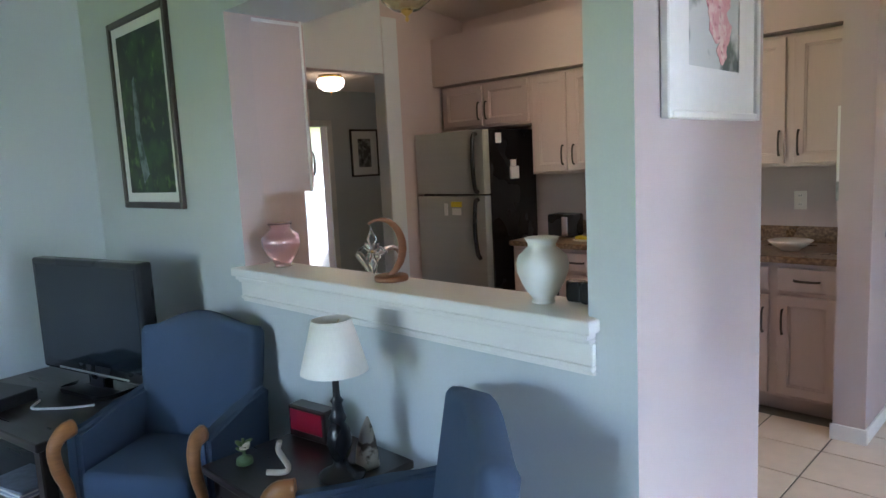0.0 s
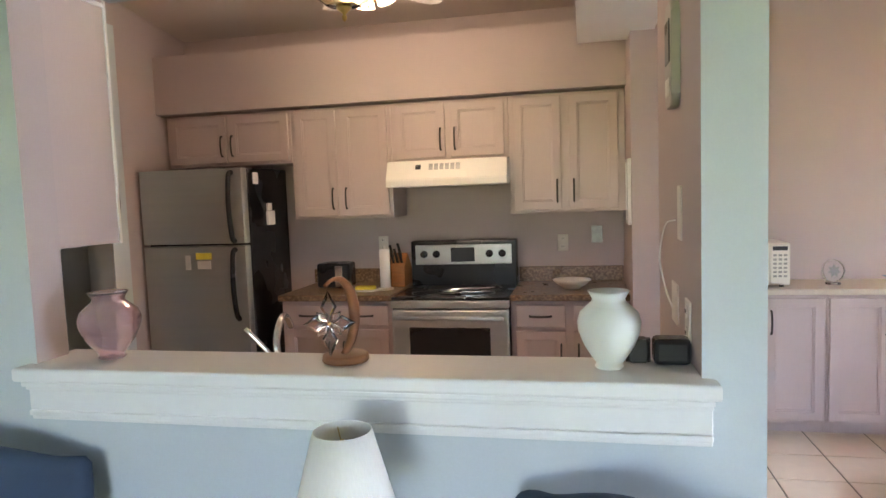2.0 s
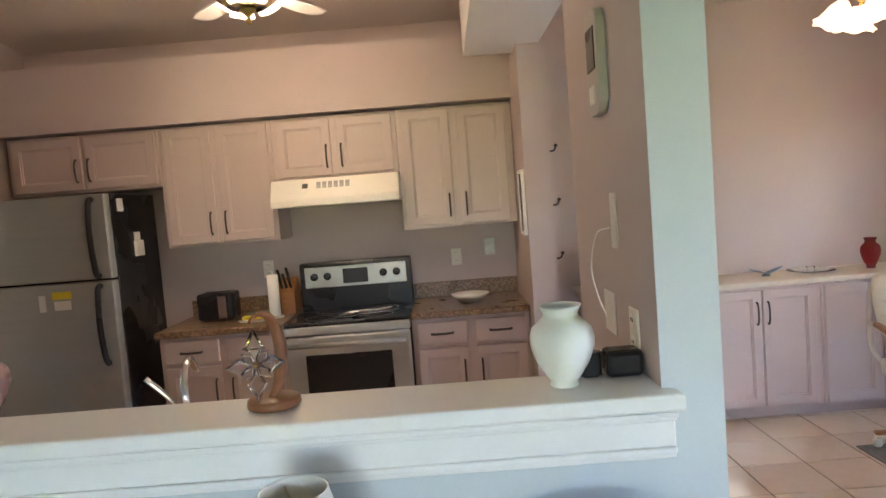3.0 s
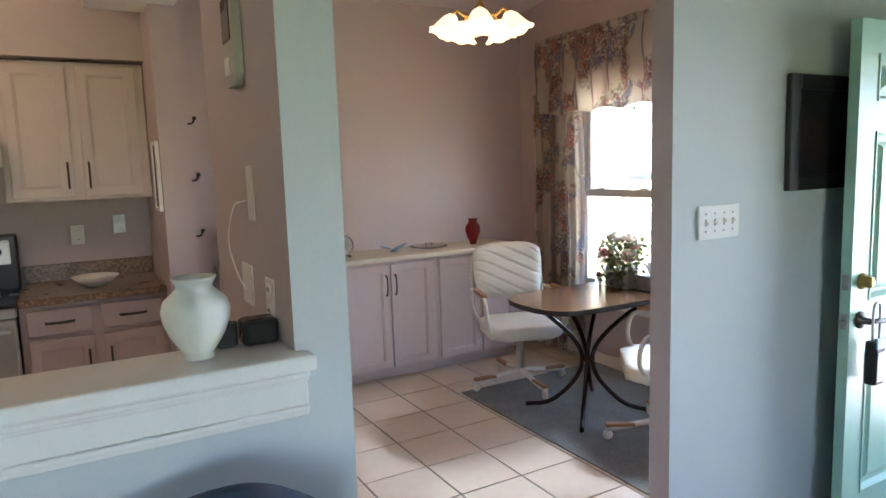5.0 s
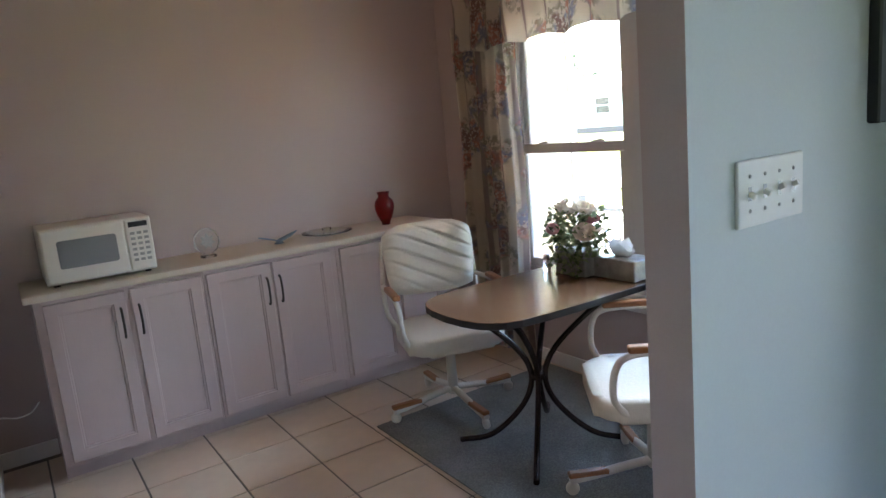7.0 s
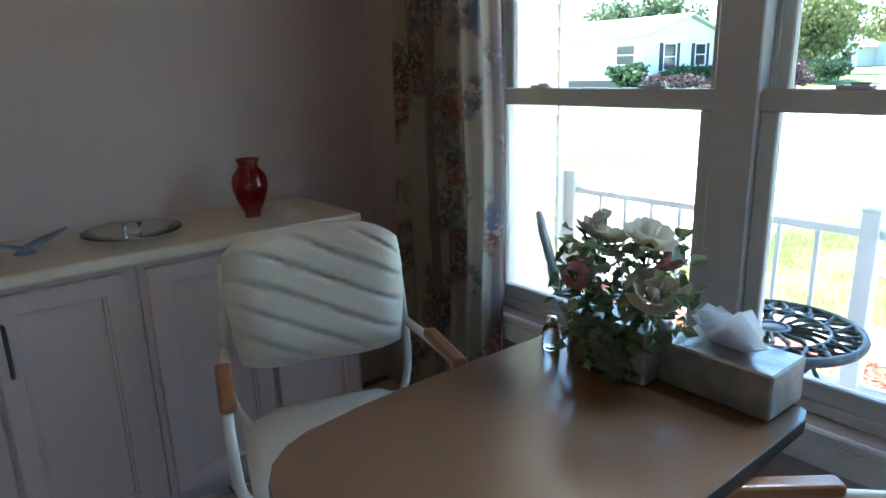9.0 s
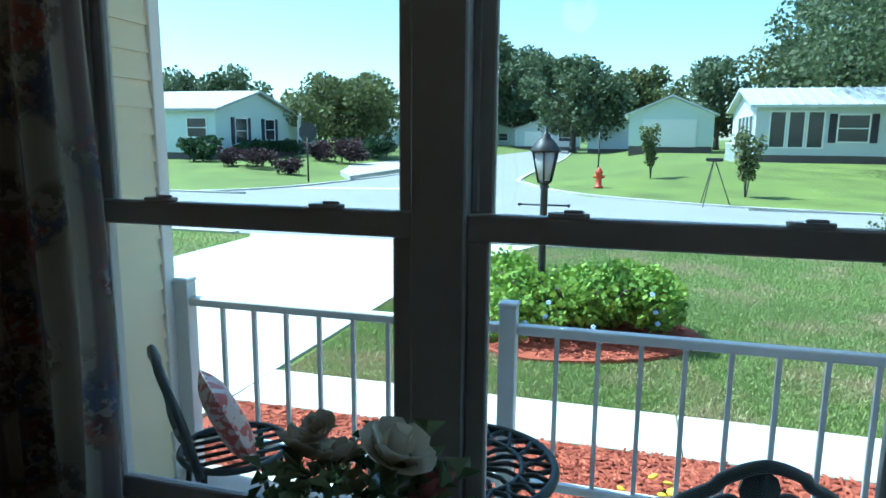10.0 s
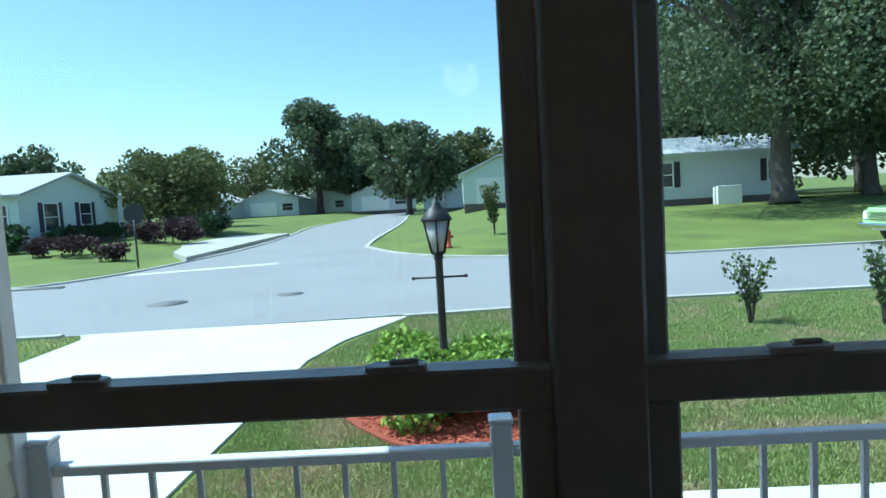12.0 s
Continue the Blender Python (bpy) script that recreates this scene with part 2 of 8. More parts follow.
def tube(bm, pts, r, steps=8, mi=0, radii=None, flat=1.0):
    """A bent round bar through points."""
    pts = [Vector(p) for p in pts]
    rings, last = [], None
    for i, p in enumerate(pts):
        d = (pts[min(i + 1, len(pts) - 1)] - pts[max(i - 1, 0)]).normalized()
        if last is None:
            up = Vector((0, 0, 1)) if abs(d.z) < 0.9 else Vector((1, 0, 0))
            u = d.cross(up).normalized()
        else:
            u = (last - d * last.dot(d)).normalized()
        last, v = u, d.cross(u)
        rr = radii[i] if radii else r
        rings.append([bm.verts.new(p + rr * (u * math.cos(2 * math.pi * k / steps) + v * flat * math.sin(2 * math.pi * k / steps))) for k in range(steps)])
    for a, b in zip(rings, rings[1:]):
        for k in range(steps):
            f = bm.faces.new((a[k], a[(k + 1) % steps], b[(k + 1) % steps], b[k]))
            f.smooth, f.material_index = True, mi
    bm.faces.new(rings[0][::-1]).material_index = mi
    bm.faces.new(rings[-1]).material_index = mi


def curve_pts(pts, n=6):
    """Smooth points along a Catmull-Rom line."""
    p = [Vector(a) for a in pts]
    p = [p[0] * 2 - p[1]] + p + [p[-1] * 2 - p[-2]]
    out = []
    for i in range(1, len(p) - 2):
        for k in range(n):
            t = k / n
            a, b, c, d = p[i - 1:i + 3]
            out.append(0.5 * ((2 * b) + (c - a) * t + (2 * a - 5 * b + 4 * c - d) * t * t + (3 * b - a - 3 * c + d) * t ** 3))
    return out + [p[-2]]


def slab(bm, outline, z0, z1, bevel=0.0, mi=0, seg=2, m=Matrix()):
    """An upright prism on a closed outline of (x, y)."""
    n = len(outline)
    lo = [bm.verts.new(m @ Vector((x, y, z0))) for x, y in outline]
    hi = [bm.verts.new(m @ Vector((x, y, z1))) for x, y in outline]
    fs = [bm.faces.new(lo[::-1]), bm.faces.new(hi)]
    for i in range(n):
        fs.append(bm.faces.new((lo[i], lo[(i + 1) % n], hi[(i + 1) % n], hi[i])))
    for f in fs:
        f.material_index = mi
    if bevel:
        bmesh.ops.bevel(bm, geom=list({e for f in fs[:2] for e in f.edges}), offset=bevel, segments=seg, affect="EDGES", profile=0.5)


def round_rect(x0, y0, x1, y1, r, n=6):
    out = []
    for cx, cy, a in ((x1 - r, y1 - r, 0), (x0 + r, y1 - r, 90), (x0 + r, y0 + r, 180), (x1 - r, y0 + r, 270)):
        out += [(cx + r * math.cos(radians(a + 90 * k / n)), cy + r * math.sin(radians(a + 90 * k / n))) for k in range(n + 1)]
    return out


def mesh_of(name, bm, mats):
    me = bpy.data.meshes.new(name)
    bmesh.ops.recalc_face_normals(bm, faces=bm.faces)
    bm.to_mesh(me)
    bm.free()
    for m in mats if isinstance(mats, (list, tuple)) else [mats]:
        me.materials.append(m)
    return me


def part(name, bm, material, parent, label="", at=None, smooth=False):
    ob = new(name, mesh_of(name, bm, material))
    if parent is not None:
        ob.parent = parent
    if at is not None:
        ob.matrix_basis = at
    if smooth:
        for p in ob.data.polygons:
            p.use_smooth = True
    return tagged(ob, label)


def thing(name, at, label, category, group=""):
    ob = new(name)
    ob.empty_display_size = 0.1
    ob.matrix_basis = at
    return tagged(ob, label, category, group)


def structure(name, bm, mats, label):
    return tagged(part(name, bm, mats, None, label), kind="structure", category=name.split("_")[0])


def lone(name, bm, mats, label, category, group="", at=None, smooth=False):
    return tagged(part(name, bm, mats, None, label, at, smooth), category=category, group=group)

# ---- the house: walls, floors, ceilings ----
# Living room: south of y 1.48; kitchen and dining nook north of it; front of the house at x 2.10.
YW, YD, YK, XF, XK = 1.48, 4.70, 4.62, 2.10, -4.20
TOP = 3.6


def wall(name, boxes, label, blue=(), lift=0.0):
    """A wall of boxes; faces that look along one of the directions in blue take the living room's paint."""
    bm = bmesh.new()
    for b in boxes:
        box(bm, *b)
    bm.normal_update()
    for f in bm.faces:
        f.material_index = 1 if any(f.normal.dot(Vector(d)) > 0.9 for d in blue) else 0
    return structure(name, bm, [M_PINK, M_BLUE], label)


wall("wall_living_north", [(-4.53, YW, 0, -2.74, 1.60, TOP), (-2.74, YW, 0, -0.94, 1.60, 1.06), (-0.94, YW, 0, -0.80, 2.33, TOP), (-2.74, YW, 2.25, -0.94, 1.90, TOP)], "pale blue wall with a pass-through opening to the kitchen", [(0, -1, 0), (0, 0, -1)])
wall("wall_living_east_stub", [(0.34, YW, 0, XF, 1.57, TOP)], "pale blue wall beside the open front door", [(0, -1, 0)])
wall("wall_living_west", [(-4.65, -3.6, 0, -4.53, 1.60, TOP)], "pale blue side wall", [(1, 0, 0)])
wall("wall_living_south", [(-4.53, -3.6, 0, -2.25, -3.48, TOP), (-0.95, -3.6, 0, XF, -3.48, TOP), (-2.25, -3.6, 0, -0.95, -3.48, 0.8), (-2.25, -3.6, 2.1, -0.95, -3.48, TOP)], "pale blue wall with a wide window", [(0, 1, 0)])
# front wall: front door y 0.43..1.36, window y 2.16..4.02
WY0, WY1, WZ0, WZ1 = 2.16, 4.02, 0.55, 2.08
wall("wall_front", [(XF, -3.6, 0, 2.27, 0.39, TOP), (XF, 0.39, 2.08, 2.27, 1.40, TOP), (XF, 1.40, 0, 2.27, WY0, TOP), (XF, WY0, 0, 2.27, WY1, WZ0), (XF, WY0, WZ1, 2.27, WY1, TOP), (XF, WY1, 0, 2.27, 4.82, TOP)], "mauve front wall with window and door openings")
wall("wall_dining_north", [(-0.78, YD, 0, XF, 4.82, TOP)], "mauve dining wall")
wall("wall_kitchen_north", [(XK - 0.12, YK, 0, -0.93, 4.74, TOP)], "mauve kitchen back wall")
wall("wall_hook_partition", [(-0.93, 3.80, 0, -0.78, 4.82, TOP)], "short mauve partition between kitchen and dining nook")
wall("wall_kitchen_west", [(XK - 0.12, 3.64, 0, XK, YK, TOP), (XK - 0.12, 1.60, 0, XK, 2.80, TOP)], "beige kitchen side wall with a hall opening", [(0, -1, 0)])
wall("wall_hall_header", [(XK - 0.12, 2.80, 2.30, XK, 3.64, TOP)], "pale blue wall above the hall opening", [(1, 0, 0)])
bm = bmesh.new()
box(bm, XK + 0.001, 3.64, 0, XK + 0.014, 3.80, 2.75, 0.003)
structure("trim_hall_opening", bm, M_BLUE, "pale blue edge board of the hall opening")
bm = bmesh.new()
box(bm, -1.22, 2.0, 2.44, -0.80, 4.02, 2.75)
structure("beam", bm, M_WHITE, "white boxed beam over the kitchen passage")
bm = bmesh.new()
box(bm, XK, 4.2, 2.21, -0.93, YK, 2.62)
structure("soffit", bm, M_PINK, "mauve soffit above the wall cabinets")
# sloped ceilings
bm = bmesh.new()
for x0, x1 in ((-4.65, 2.4),):
    a = [bm.verts.new(p) for p in ((x0, 4.9, 2.78), (x1, 4.9, 2.78), (x1, 0.6, 3.35), (x0, 0.6, 3.35))]
    b = [bm.verts.new(p) for p in ((x0, -3.7, 2.6), (x1, -3.7, 2.6))]
    bm.faces.new(a)
    bm.faces.new((a[3], a[2], b[1], b[0]))
r = bmesh.ops.extrude_face_region(bm, geom=bm.faces[:])
bmesh.ops.translate(bm, vec=(0, 0, 0.15), verts=[v for v in r["geom"] if isinstance(v, bmesh.types.BMVert)])
structure("ceiling", bm, M_CEIL, "sloped ceiling")

# floors
bm = bmesh.new()
box(bm, -4.65, -3.6, -0.12, 2.27, 1.50, 0.0)
structure("floor_living", bm, M_CARPET, "beige carpet of the living room")
bm = bmesh.new()
box(bm, -8.6, 1.502, -0.12, 2.27, 6.6, -0.006)
floor_tiled = structure("floor_tiled", bm, M_GROUT, "cream ceramic tile floor with dark joints")

# ---- cabinets ----
def panel_door(bm, x0, z0, x1, z1, y, thick=0.02, rail=0.055):
    """A framed door that faces -y, in one piece, with a bead round a sunk flat panel."""
    rings = []
    for inset, depth in ((0, 0), (0, thick - 0.003), (0.003, thick), (rail - 0.002, thick), (rail, thick * 0.7), (rail + 0.008, thick * 0.65), (rail + 0.010, thick * 0.3)):
        rings.append([bm.verts.new(p) for p in ((x0 + inset, y - depth, z0 + inset), (x1 - inset, y - depth, z0 + inset), (x1 - inset, y - depth, z1 - inset), (x0 + inset, y - depth, z1 - inset))])
    for r0, r1 in zip(rings, rings[1:]):
        for k in range(4):
            bm.faces.new((r0[k], r0[(k + 1) % 4], r1[(k + 1) % 4], r1[k]))
    bm.faces.new(rings[0][::-1])
    bm.faces.new(rings[-1])


def pull(parent, x, y, z, length, upright=True):
    """A dark arched pull."""
    bm = bmesh.new()
    h = length / 2
    pts = [(-h, 0.0), (-h * 0.95, 0.018), (-h * 0.4, 0.028), (h * 0.4, 0.028), (h * 0.95, 0.018), (h, 0.0)]
    tube(bm, curve_pts([(x, y - d, z + s) if upright else (x + s, y - d, z) for s, d in pts], 3), 0.006, 6, radii=None, flat=1.3)
    return part("handle", bm, M_PEWTER, parent, "dark pewter arched handle")


def cabinet(name, x0, x1, y0, y1, z0, z1, doors, label, group, toe=0.0, drawers=(), handle_low=True):
    """A cabinet unit that faces -y: doors are (x0, x1, handle side), drawers (x0, x1), all in the unit's own metres."""
    w, d, h = x1 - x0, y1 - y0, z1 - z0
    c = thing(name, pose(x0, y0, z0), label, "cabinet", group)
    bm = bmesh.new()
    if toe:
        box(bm, 0.0, 0.07, 0.0, w, d, toe)
    box(bm, 0.0, 0.0, toe, w, d, h, 0.002)
    part("body", bm, M_CAB, c)
    top = h - 0.02
    if drawers:
        top = h - 0.19
        for a, b in drawers:
            bm = bmesh.new()
            box(bm, a, -0.02, h - 0.165, b, 0.0, h - 0.025, 0.006, seg=2)
            dr = part("drawer", bm, M_CAB, c)
            pull(dr, (a + b) / 2, -0.02, h - 0.095, 0.13, False)
    for a, b, side in doors:
        bm = bmesh.new()
        panel_door(bm, a, toe + 0.02, b, top, 0.0)
        dr = part("door", bm, M_CAB, c)
        if side:
            hx = b - 0.028 if side > 0 else a + 0.028
            pull(dr, hx, -0.02, toe + 0.14 if handle_low else top - 0.15, 0.14)
    return c


G_UP, G_LO = "wall cabinets of the kitchen", "base cabinets of the kitchen"
cabinet("wall_cabinet", -4.17, -3.20, 4.28, YK, 1.83, 2.20, [(0.03, 0.475, 1), (0.50, 0.95, -1)], "blush painted wall cabinet above the refrigerator", G_UP)
cabinet("wall_cabinet", -3.198, -2.472, 4.28, YK, 1.43, 2.20, [(0.03, 0.33, 1), (0.37, 0.70, -1)], "tall blush painted wall cabinet beside the range hood", G_UP)
cabinet("wall_cabinet", -2.47, -1.672, 4.28, YK, 1.80, 2.20, [(0.03, 0.375, 1), (0.415, 0.77, -1)], "short blush painted wall cabinet above the range hood", G_UP)
cabinet("wall_cabinet", -1.67, -0.935, 4.28, YK, 1.43, 2.20, [(0.03, 0.335, 1), (0.385, 0.69, -1)], "tall blush painted wall cabinet beside the partition", G_UP)
cabinet("base_cabinet", -3.20, -2.425, 4.00, YK, 0.0, 0.895, [(0.03, 0.365, 1), (0.41, 0.745, -1)], "blush painted base cabinet between refrigerator and stove", G_LO, 0.1, [(0.03, 0.365), (0.41, 0.745)], False)
cabinet("base_cabinet", -1.655, -0.935, 4.00, YK, 0.0, 0.895, [(0.03, 0.335, 1), (0.385, 0.69, -1)], "blush painted base cabinet beside the partition", G_LO, 0.1, [(0.03, 0.335), (0.385, 0.69)], False)


def counter(x0, x1):
    c = thing("countertop", pose(0, 0, 0), "brown speckled laminate countertop with a low backsplash", "countertop", "kitchen countertops")
    bm = bmesh.new()
    box(bm, x0, 3.96, 0.895, x1, YK, 0.935, 0.008, seg=2)
    part("worktop", bm, M_COUNTER, c)
    bm = bmesh.new()
    box(bm, x0, YK - 0.022, 0.9355, x1, YK, 1.04, 0.004)
    part("backsplash", bm, M_COUNTER, c)


counter(-3.215, -2.425)
counter(-1.655, -0.935)

# upper cabinet left of the pass-through, and the sink counter under the ledge
hung = thing("wall_cabinet", pose(-2.743, 1.602, 1.45), "blush wall cabinet hung beside the pass-through", "cabinet", G_UP)
bm = bmesh.new()
box(bm, -1.0, 0, 0, 0, 0.27, 0.80)
part("body", bm, M_CAB, hung)
bm = bmesh.new()
box(bm, -0.012, 0.262, -0.003, 0.006, 0.274, 0.803, 0.002)
box(bm, -0.001, 0.012, 0.775, 0.006, 0.262, 0.79, 0.002)
part("edge_trim", bm, M_WHITE, hung, "pale edge strip")
bm = bmesh.new()
box(bm, -0.5, 0.274, 0.01, -0.01, 0.294, 0.79, 0.003)
dr = part("door", bm, M_CAB, hung)
bm = bmesh.new()
tube(bm, curve_pts([(-0.04, 0.294, 0.06), (-0.04, 0.322, 0.09), (-0.04, 0.322, 0.17), (-0.04, 0.294, 0.20)], 4), 0.006, 6)
part("handle", bm, M_PEWTER, dr, "dark pewter arched handle")
sink = thing("sink_counter", pose(-2.74, 1.602, 0), "laminate sink counter behind the pass-through wall", "counter")
bm = bmesh.new()
box(bm, -1.0, 0, 0, 1.80, 0.60, 0.895)
part("body", bm, M_CAB, sink)
bm = bmesh.new()
box(bm, -1.0, 0, 0.896, 1.80, 0.64, 0.935, 0.006)
part("worktop", bm, M_COUNTER, sink)
bm = bmesh.new()
lathe(bm, [(0.03, 0.0), (0.028, 0.03), (0.014, 0.05), (0.013, 0.12)], 14, pose(0.56, 0.12, 0.936))
tube(bm, curve_pts([(0.56, 0.12, 1.05), (0.55, 0.12, 1.15), (0.535, 0.18, 1.205), (0.51, 0.27, 1.21), (0.50, 0.33, 1.16)], 5), 0.011, 8)
faucet = lone("faucet", bm, M_CHROME, "chrome arched kitchen faucet at the sink", "faucet", at=pose(-2.665, 1.602, 0.936) @ Matrix.Diagonal((1, 1, 0.96, 1)) @ pose(0, 0, -0.936))
bm = bmesh.new()
tube(bm, curve_pts([(0.56, 0.12, 1.05), (0.52, 0.11, 1.13), (0.46, 0.10, 1.20)], 4), 0.008, 8)
part("lever", bm, M_CHROME, faucet)

# ---- refrigerator ----
fr = thing("refrigerator", pose(-4.18, 3.93, 0), "grey steel top-freezer refrigerator with black sides", "refrigerator")
bm = bmesh.new()
box(bm, 0.0, 0.075, 0.02, 0.775, 0.67, 1.80, 0.006)
part("body", bm, M_BLACK, fr, "black textured cabinet")
for nm, z0, z1 in (("freezer_door", 1.295, 1.80), ("fridge_door", 0.09, 1.28)):
    bm = bmesh.new()
    slab(bm, round_rect(0.0, 0.0, 0.775, 0.07, 0.012, 4), z0, z1, 0.006)
    d = part(nm, bm, M_STEEL, fr, "grey steel door")
    bm = bmesh.new()
    za, zb = (1.31, 1.77) if z0 > 1 else (0.78, 1.255)
    tube(bm, curve_pts([(0.70, 0.0, za), (0.695, -0.03, za + (0.03 if z0 > 1 else 0.05)), (0.69, -0.045, (za + zb) / 2), (0.695, -0.035, zb - 0.03), (0.70, 0.0, zb)], 5), 0.016, 8, flat=1.2)
    part("handle", bm, M_BLACK, d, "black bowed handle")
    bm = bmesh.new()
    box(bm, 0.735, -0.004, z0 + 0.01, 0.77, 0.002, z1 - 0.01)
    part("trim_strip", bm, M_STEEL, d)
bm = bmesh.new()
box(bm, 0.02, 0.03, 0.01, 0.755, 0.09, 0.085)
part("kick_grille", bm, M_BLACK, fr)


def magnet(x0, y0, z0, x1, y1, z1, m, label):
    bm = bmesh.new()
    box(bm, x0, y0, z0, x1, y1, z1, 0.001)
    return lone("fridge_note", bm, m, label, "note", "notes on the refrigerator")


magnet(-3.78, 3.924, 1.19, -3.66, 3.929, 1.235, M_YELLOW, "yellow paper label on the refrigerator door")
magnet(-3.77, 3.924, 1.125, -3.67, 3.929, 1.18, M_PAPER, "white paper note on the refrigerator door")
magnet(-3.86, 3.924, 1.12, -3.82, 3.929, 1.22, M_PAPER, "small white picture magnet on refrigerator door")
magnet(-3.404, 4.07, 1.69, -3.398, 4.14, 1.77, M_PAPER, "white note on the refrigerator side")
magnet(-3.404, 4.24, 1.40, -3.385, 4.34, 1.50, M_PAPER, "white note holder on the refrigerator side")
magnet(-3.404, 4.25, 1.502, -3.39, 4.31, 1.555, M_PAPER, "white notepad on the refrigerator side")

# ---- stove and hood ----
st = thing("stove", pose(-2.42, 3.96, 0), "black glass-top electric stove with steel front", "stove")
W = 0.76
bm = bmesh.new()
box(bm, 0, 0.03, 0.05, W, 0.64, 0.905)
part("body", bm, M_BLACK, st)
bm = bmesh.new()
box(bm, -0.002, -0.012, 0.905, W + 0.002, 0.60, 0.925, 0.005)
part("cooktop", bm, M_BLACK, st, "black ceramic glass cooktop")
bm = bmesh.new()
box(bm, 0, 0.53, 0.92, W, 0.645, 1.245, 0.012, seg=2)
bg = part("backguard", bm, M_BLACK, st)
bm = bmesh.new()
box(bm, 0.035, 0.521, 1.075, W - 0.035, 0.531, 1.215, 0.004)
part("control_panel", bm, M_STEEL, bg, "brushed steel control panel")
bm = bmesh.new()
box(bm, 0.295, 0.515, 1.095, 0.465, 0.522, 1.195, 0.003)
part("clock_display", bm, M_BLACK, bg, "black display with a clock")
for x in (0.10, 0.19, 0.57, 0.66):
    bm = bmesh.new()
    lathe(bm, [(0.027, 0.0), (0.025, 0.018), (0.018, 0.022), (0.0, 0.022)], 16, pose(x, 0.521, 1.15, 90))
    box(bm, x - 0.004, 0.489, 1.13, x + 0.004, 0.5, 1.17)
    part("knob", bm, M_BLACK, bg, "black round knob")
for x, y, r in ((0.2, 0.17, 0.1), (0.56, 0.17, 0.085), (0.2, 0.41, 0.075), (0.56, 0.41, 0.1)):
    bm = bmesh.new()
    lathe(bm, [(r, 0.9252), (r + 0.003, 0.9256), (r + 0.006, 0.9252)], 28, pose(x, y, 0), cap=False)
    part("burner_ring", bm, M_PEWBOX, st, "thin grey burner ring")
bm = bmesh.new()
box(bm, 0.005, -0.03, 0.20, W - 0.005, 0.03, 0.845, 0.008)
od = part("oven_door", bm, M_STEEL, st, "brushed steel oven door")
bm = bmesh.new()
box(bm, 0.12, -0.036, 0.36, W - 0.12, -0.028, 0.735, 0.006)
part("oven_window", bm, M_BLACK, od, "dark glass oven window")
bm = bmesh.new()
rod(bm, (0.03, -0.075, 0.80), (W - 0.03, -0.075, 0.80), 0.014)
for x in (0.06, W - 0.06):
    rod(bm, (x, -0.075, 0.80), (x, -0.02, 0.80), 0.01)
part("oven_handle", bm, M_STEEL, od)
bm = bmesh.new()
box(bm, 0.0, -0.03, 0.855, W, 0.03, 0.903, 0.004)
part("front_rail", bm, M_STEEL, st)
bm = bmesh.new()
box(bm, 0.005, -0.02, 0.06, W - 0.005, 0.03, 0.19, 0.006)
part("bottom_drawer", bm, M_STEEL, st)
bm = bmesh.new()
lathe(bm, [(0.075, 0.0), (0.085, 0.012), (0.08, 0.014), (0.06, 0.006), (0.0, 0.004)], 24)
box(bm, 0.07, -0.025, 0.004, 0.26, 0.025, 0.014, 0.004)
rest = lone("spoon_rest", bm, M_CHROME, "round steel spoon rest on the cooktop", "spoon rest", at=pose(-2.06, 4.1, 0.927, 0, 0, 8))
bm = bmesh.new()
tube(bm, curve_pts([(-0.02, 0, 0.022), (0.1, 0.0, 0.03), (0.2, 0.01, 0.026), (0.29, 0.015, 0.03)], 4), 0.007, 6)
lone("ladle", bm, M_CHROME, "steel ladle lying on the spoon rest", "ladle", at=pose(-2.06, 4.1, 0.927, 0, 0, 8))

hd = thing("range_hood", pose(-2.47, 4.10, 1.63), "cream enamel range hood under the wall cabinet", "range hood")
bm = bmesh.new()
w = 0.798
vs = [(0, 0.0, 0), (0, 0.0, 0.045), (0, 0.06, 0.17), (0, 0.52, 0.17), (0, 0.52, 0)]
lo = [bm.verts.new((0, y, z)) for _, y, z in vs]
hi = [bm.verts.new((w, y, z)) for _, y, z in vs]
bm.faces.new(lo)
bm.faces.new(hi[::-1])
for i in range(5):
    bm.faces.new((lo[i], hi[i], hi[(i + 1) % 5], lo[(i + 1) % 5]))
bmesh.ops.bevel(bm, geom=bm.edges[:], offset=0.005, segments=2, affect="EDGES")
part("canopy", bm, M_APPL, hd)
for k in range(6):
    bm = bmesh.new()
    box(bm, -0.013, -0.0015, -0.022, 0.013, 0.0015, 0.022)
    part("vent_slot", bm, M_PEWBOX, hd, "dark vent slot", at=pose(0.30 + 0.036 * k, 0.0385, 0.1255, -25.6))
bm = bmesh.new()
box(bm, -0.018, -0.002, -0.016, 0.018, 0.002, 0.016)
part("switch", bm, M_BLACK, hd, "black rocker switch", at=pose(0.215, 0.0385, 0.1255, -25.6))

# ---- things on the kitchen counters ----
tst = thing("toaster", pose(-2.92, 4.30, 0.936), "black and chrome two-slot toaster on the counter", "toaster")
bm = bmesh.new()
slab(bm, round_rect(-0.12, -0.085, 0.12, 0.085, 0.03, 4), 0.012, 0.185, 0.02, seg=3)
part("shell", bm, M_BLACK, tst)
bm = bmesh.new()
box(bm, 0.02, -0.089, 0.02, 0.075, -0.083, 0.165, 0.004)
part("chrome_panel", bm, M_CHROME, tst, "chrome front strip")
bm = bmesh.new()
box(bm, -0.09, -0.04, 0.183, 0.09, -0.015, 0.187)
box(bm, -0.09, 0.015, 0.183, 0.09, 0.04, 0.187)
part("slot", bm, M_BLACKM, tst)
bm = bmesh.new()
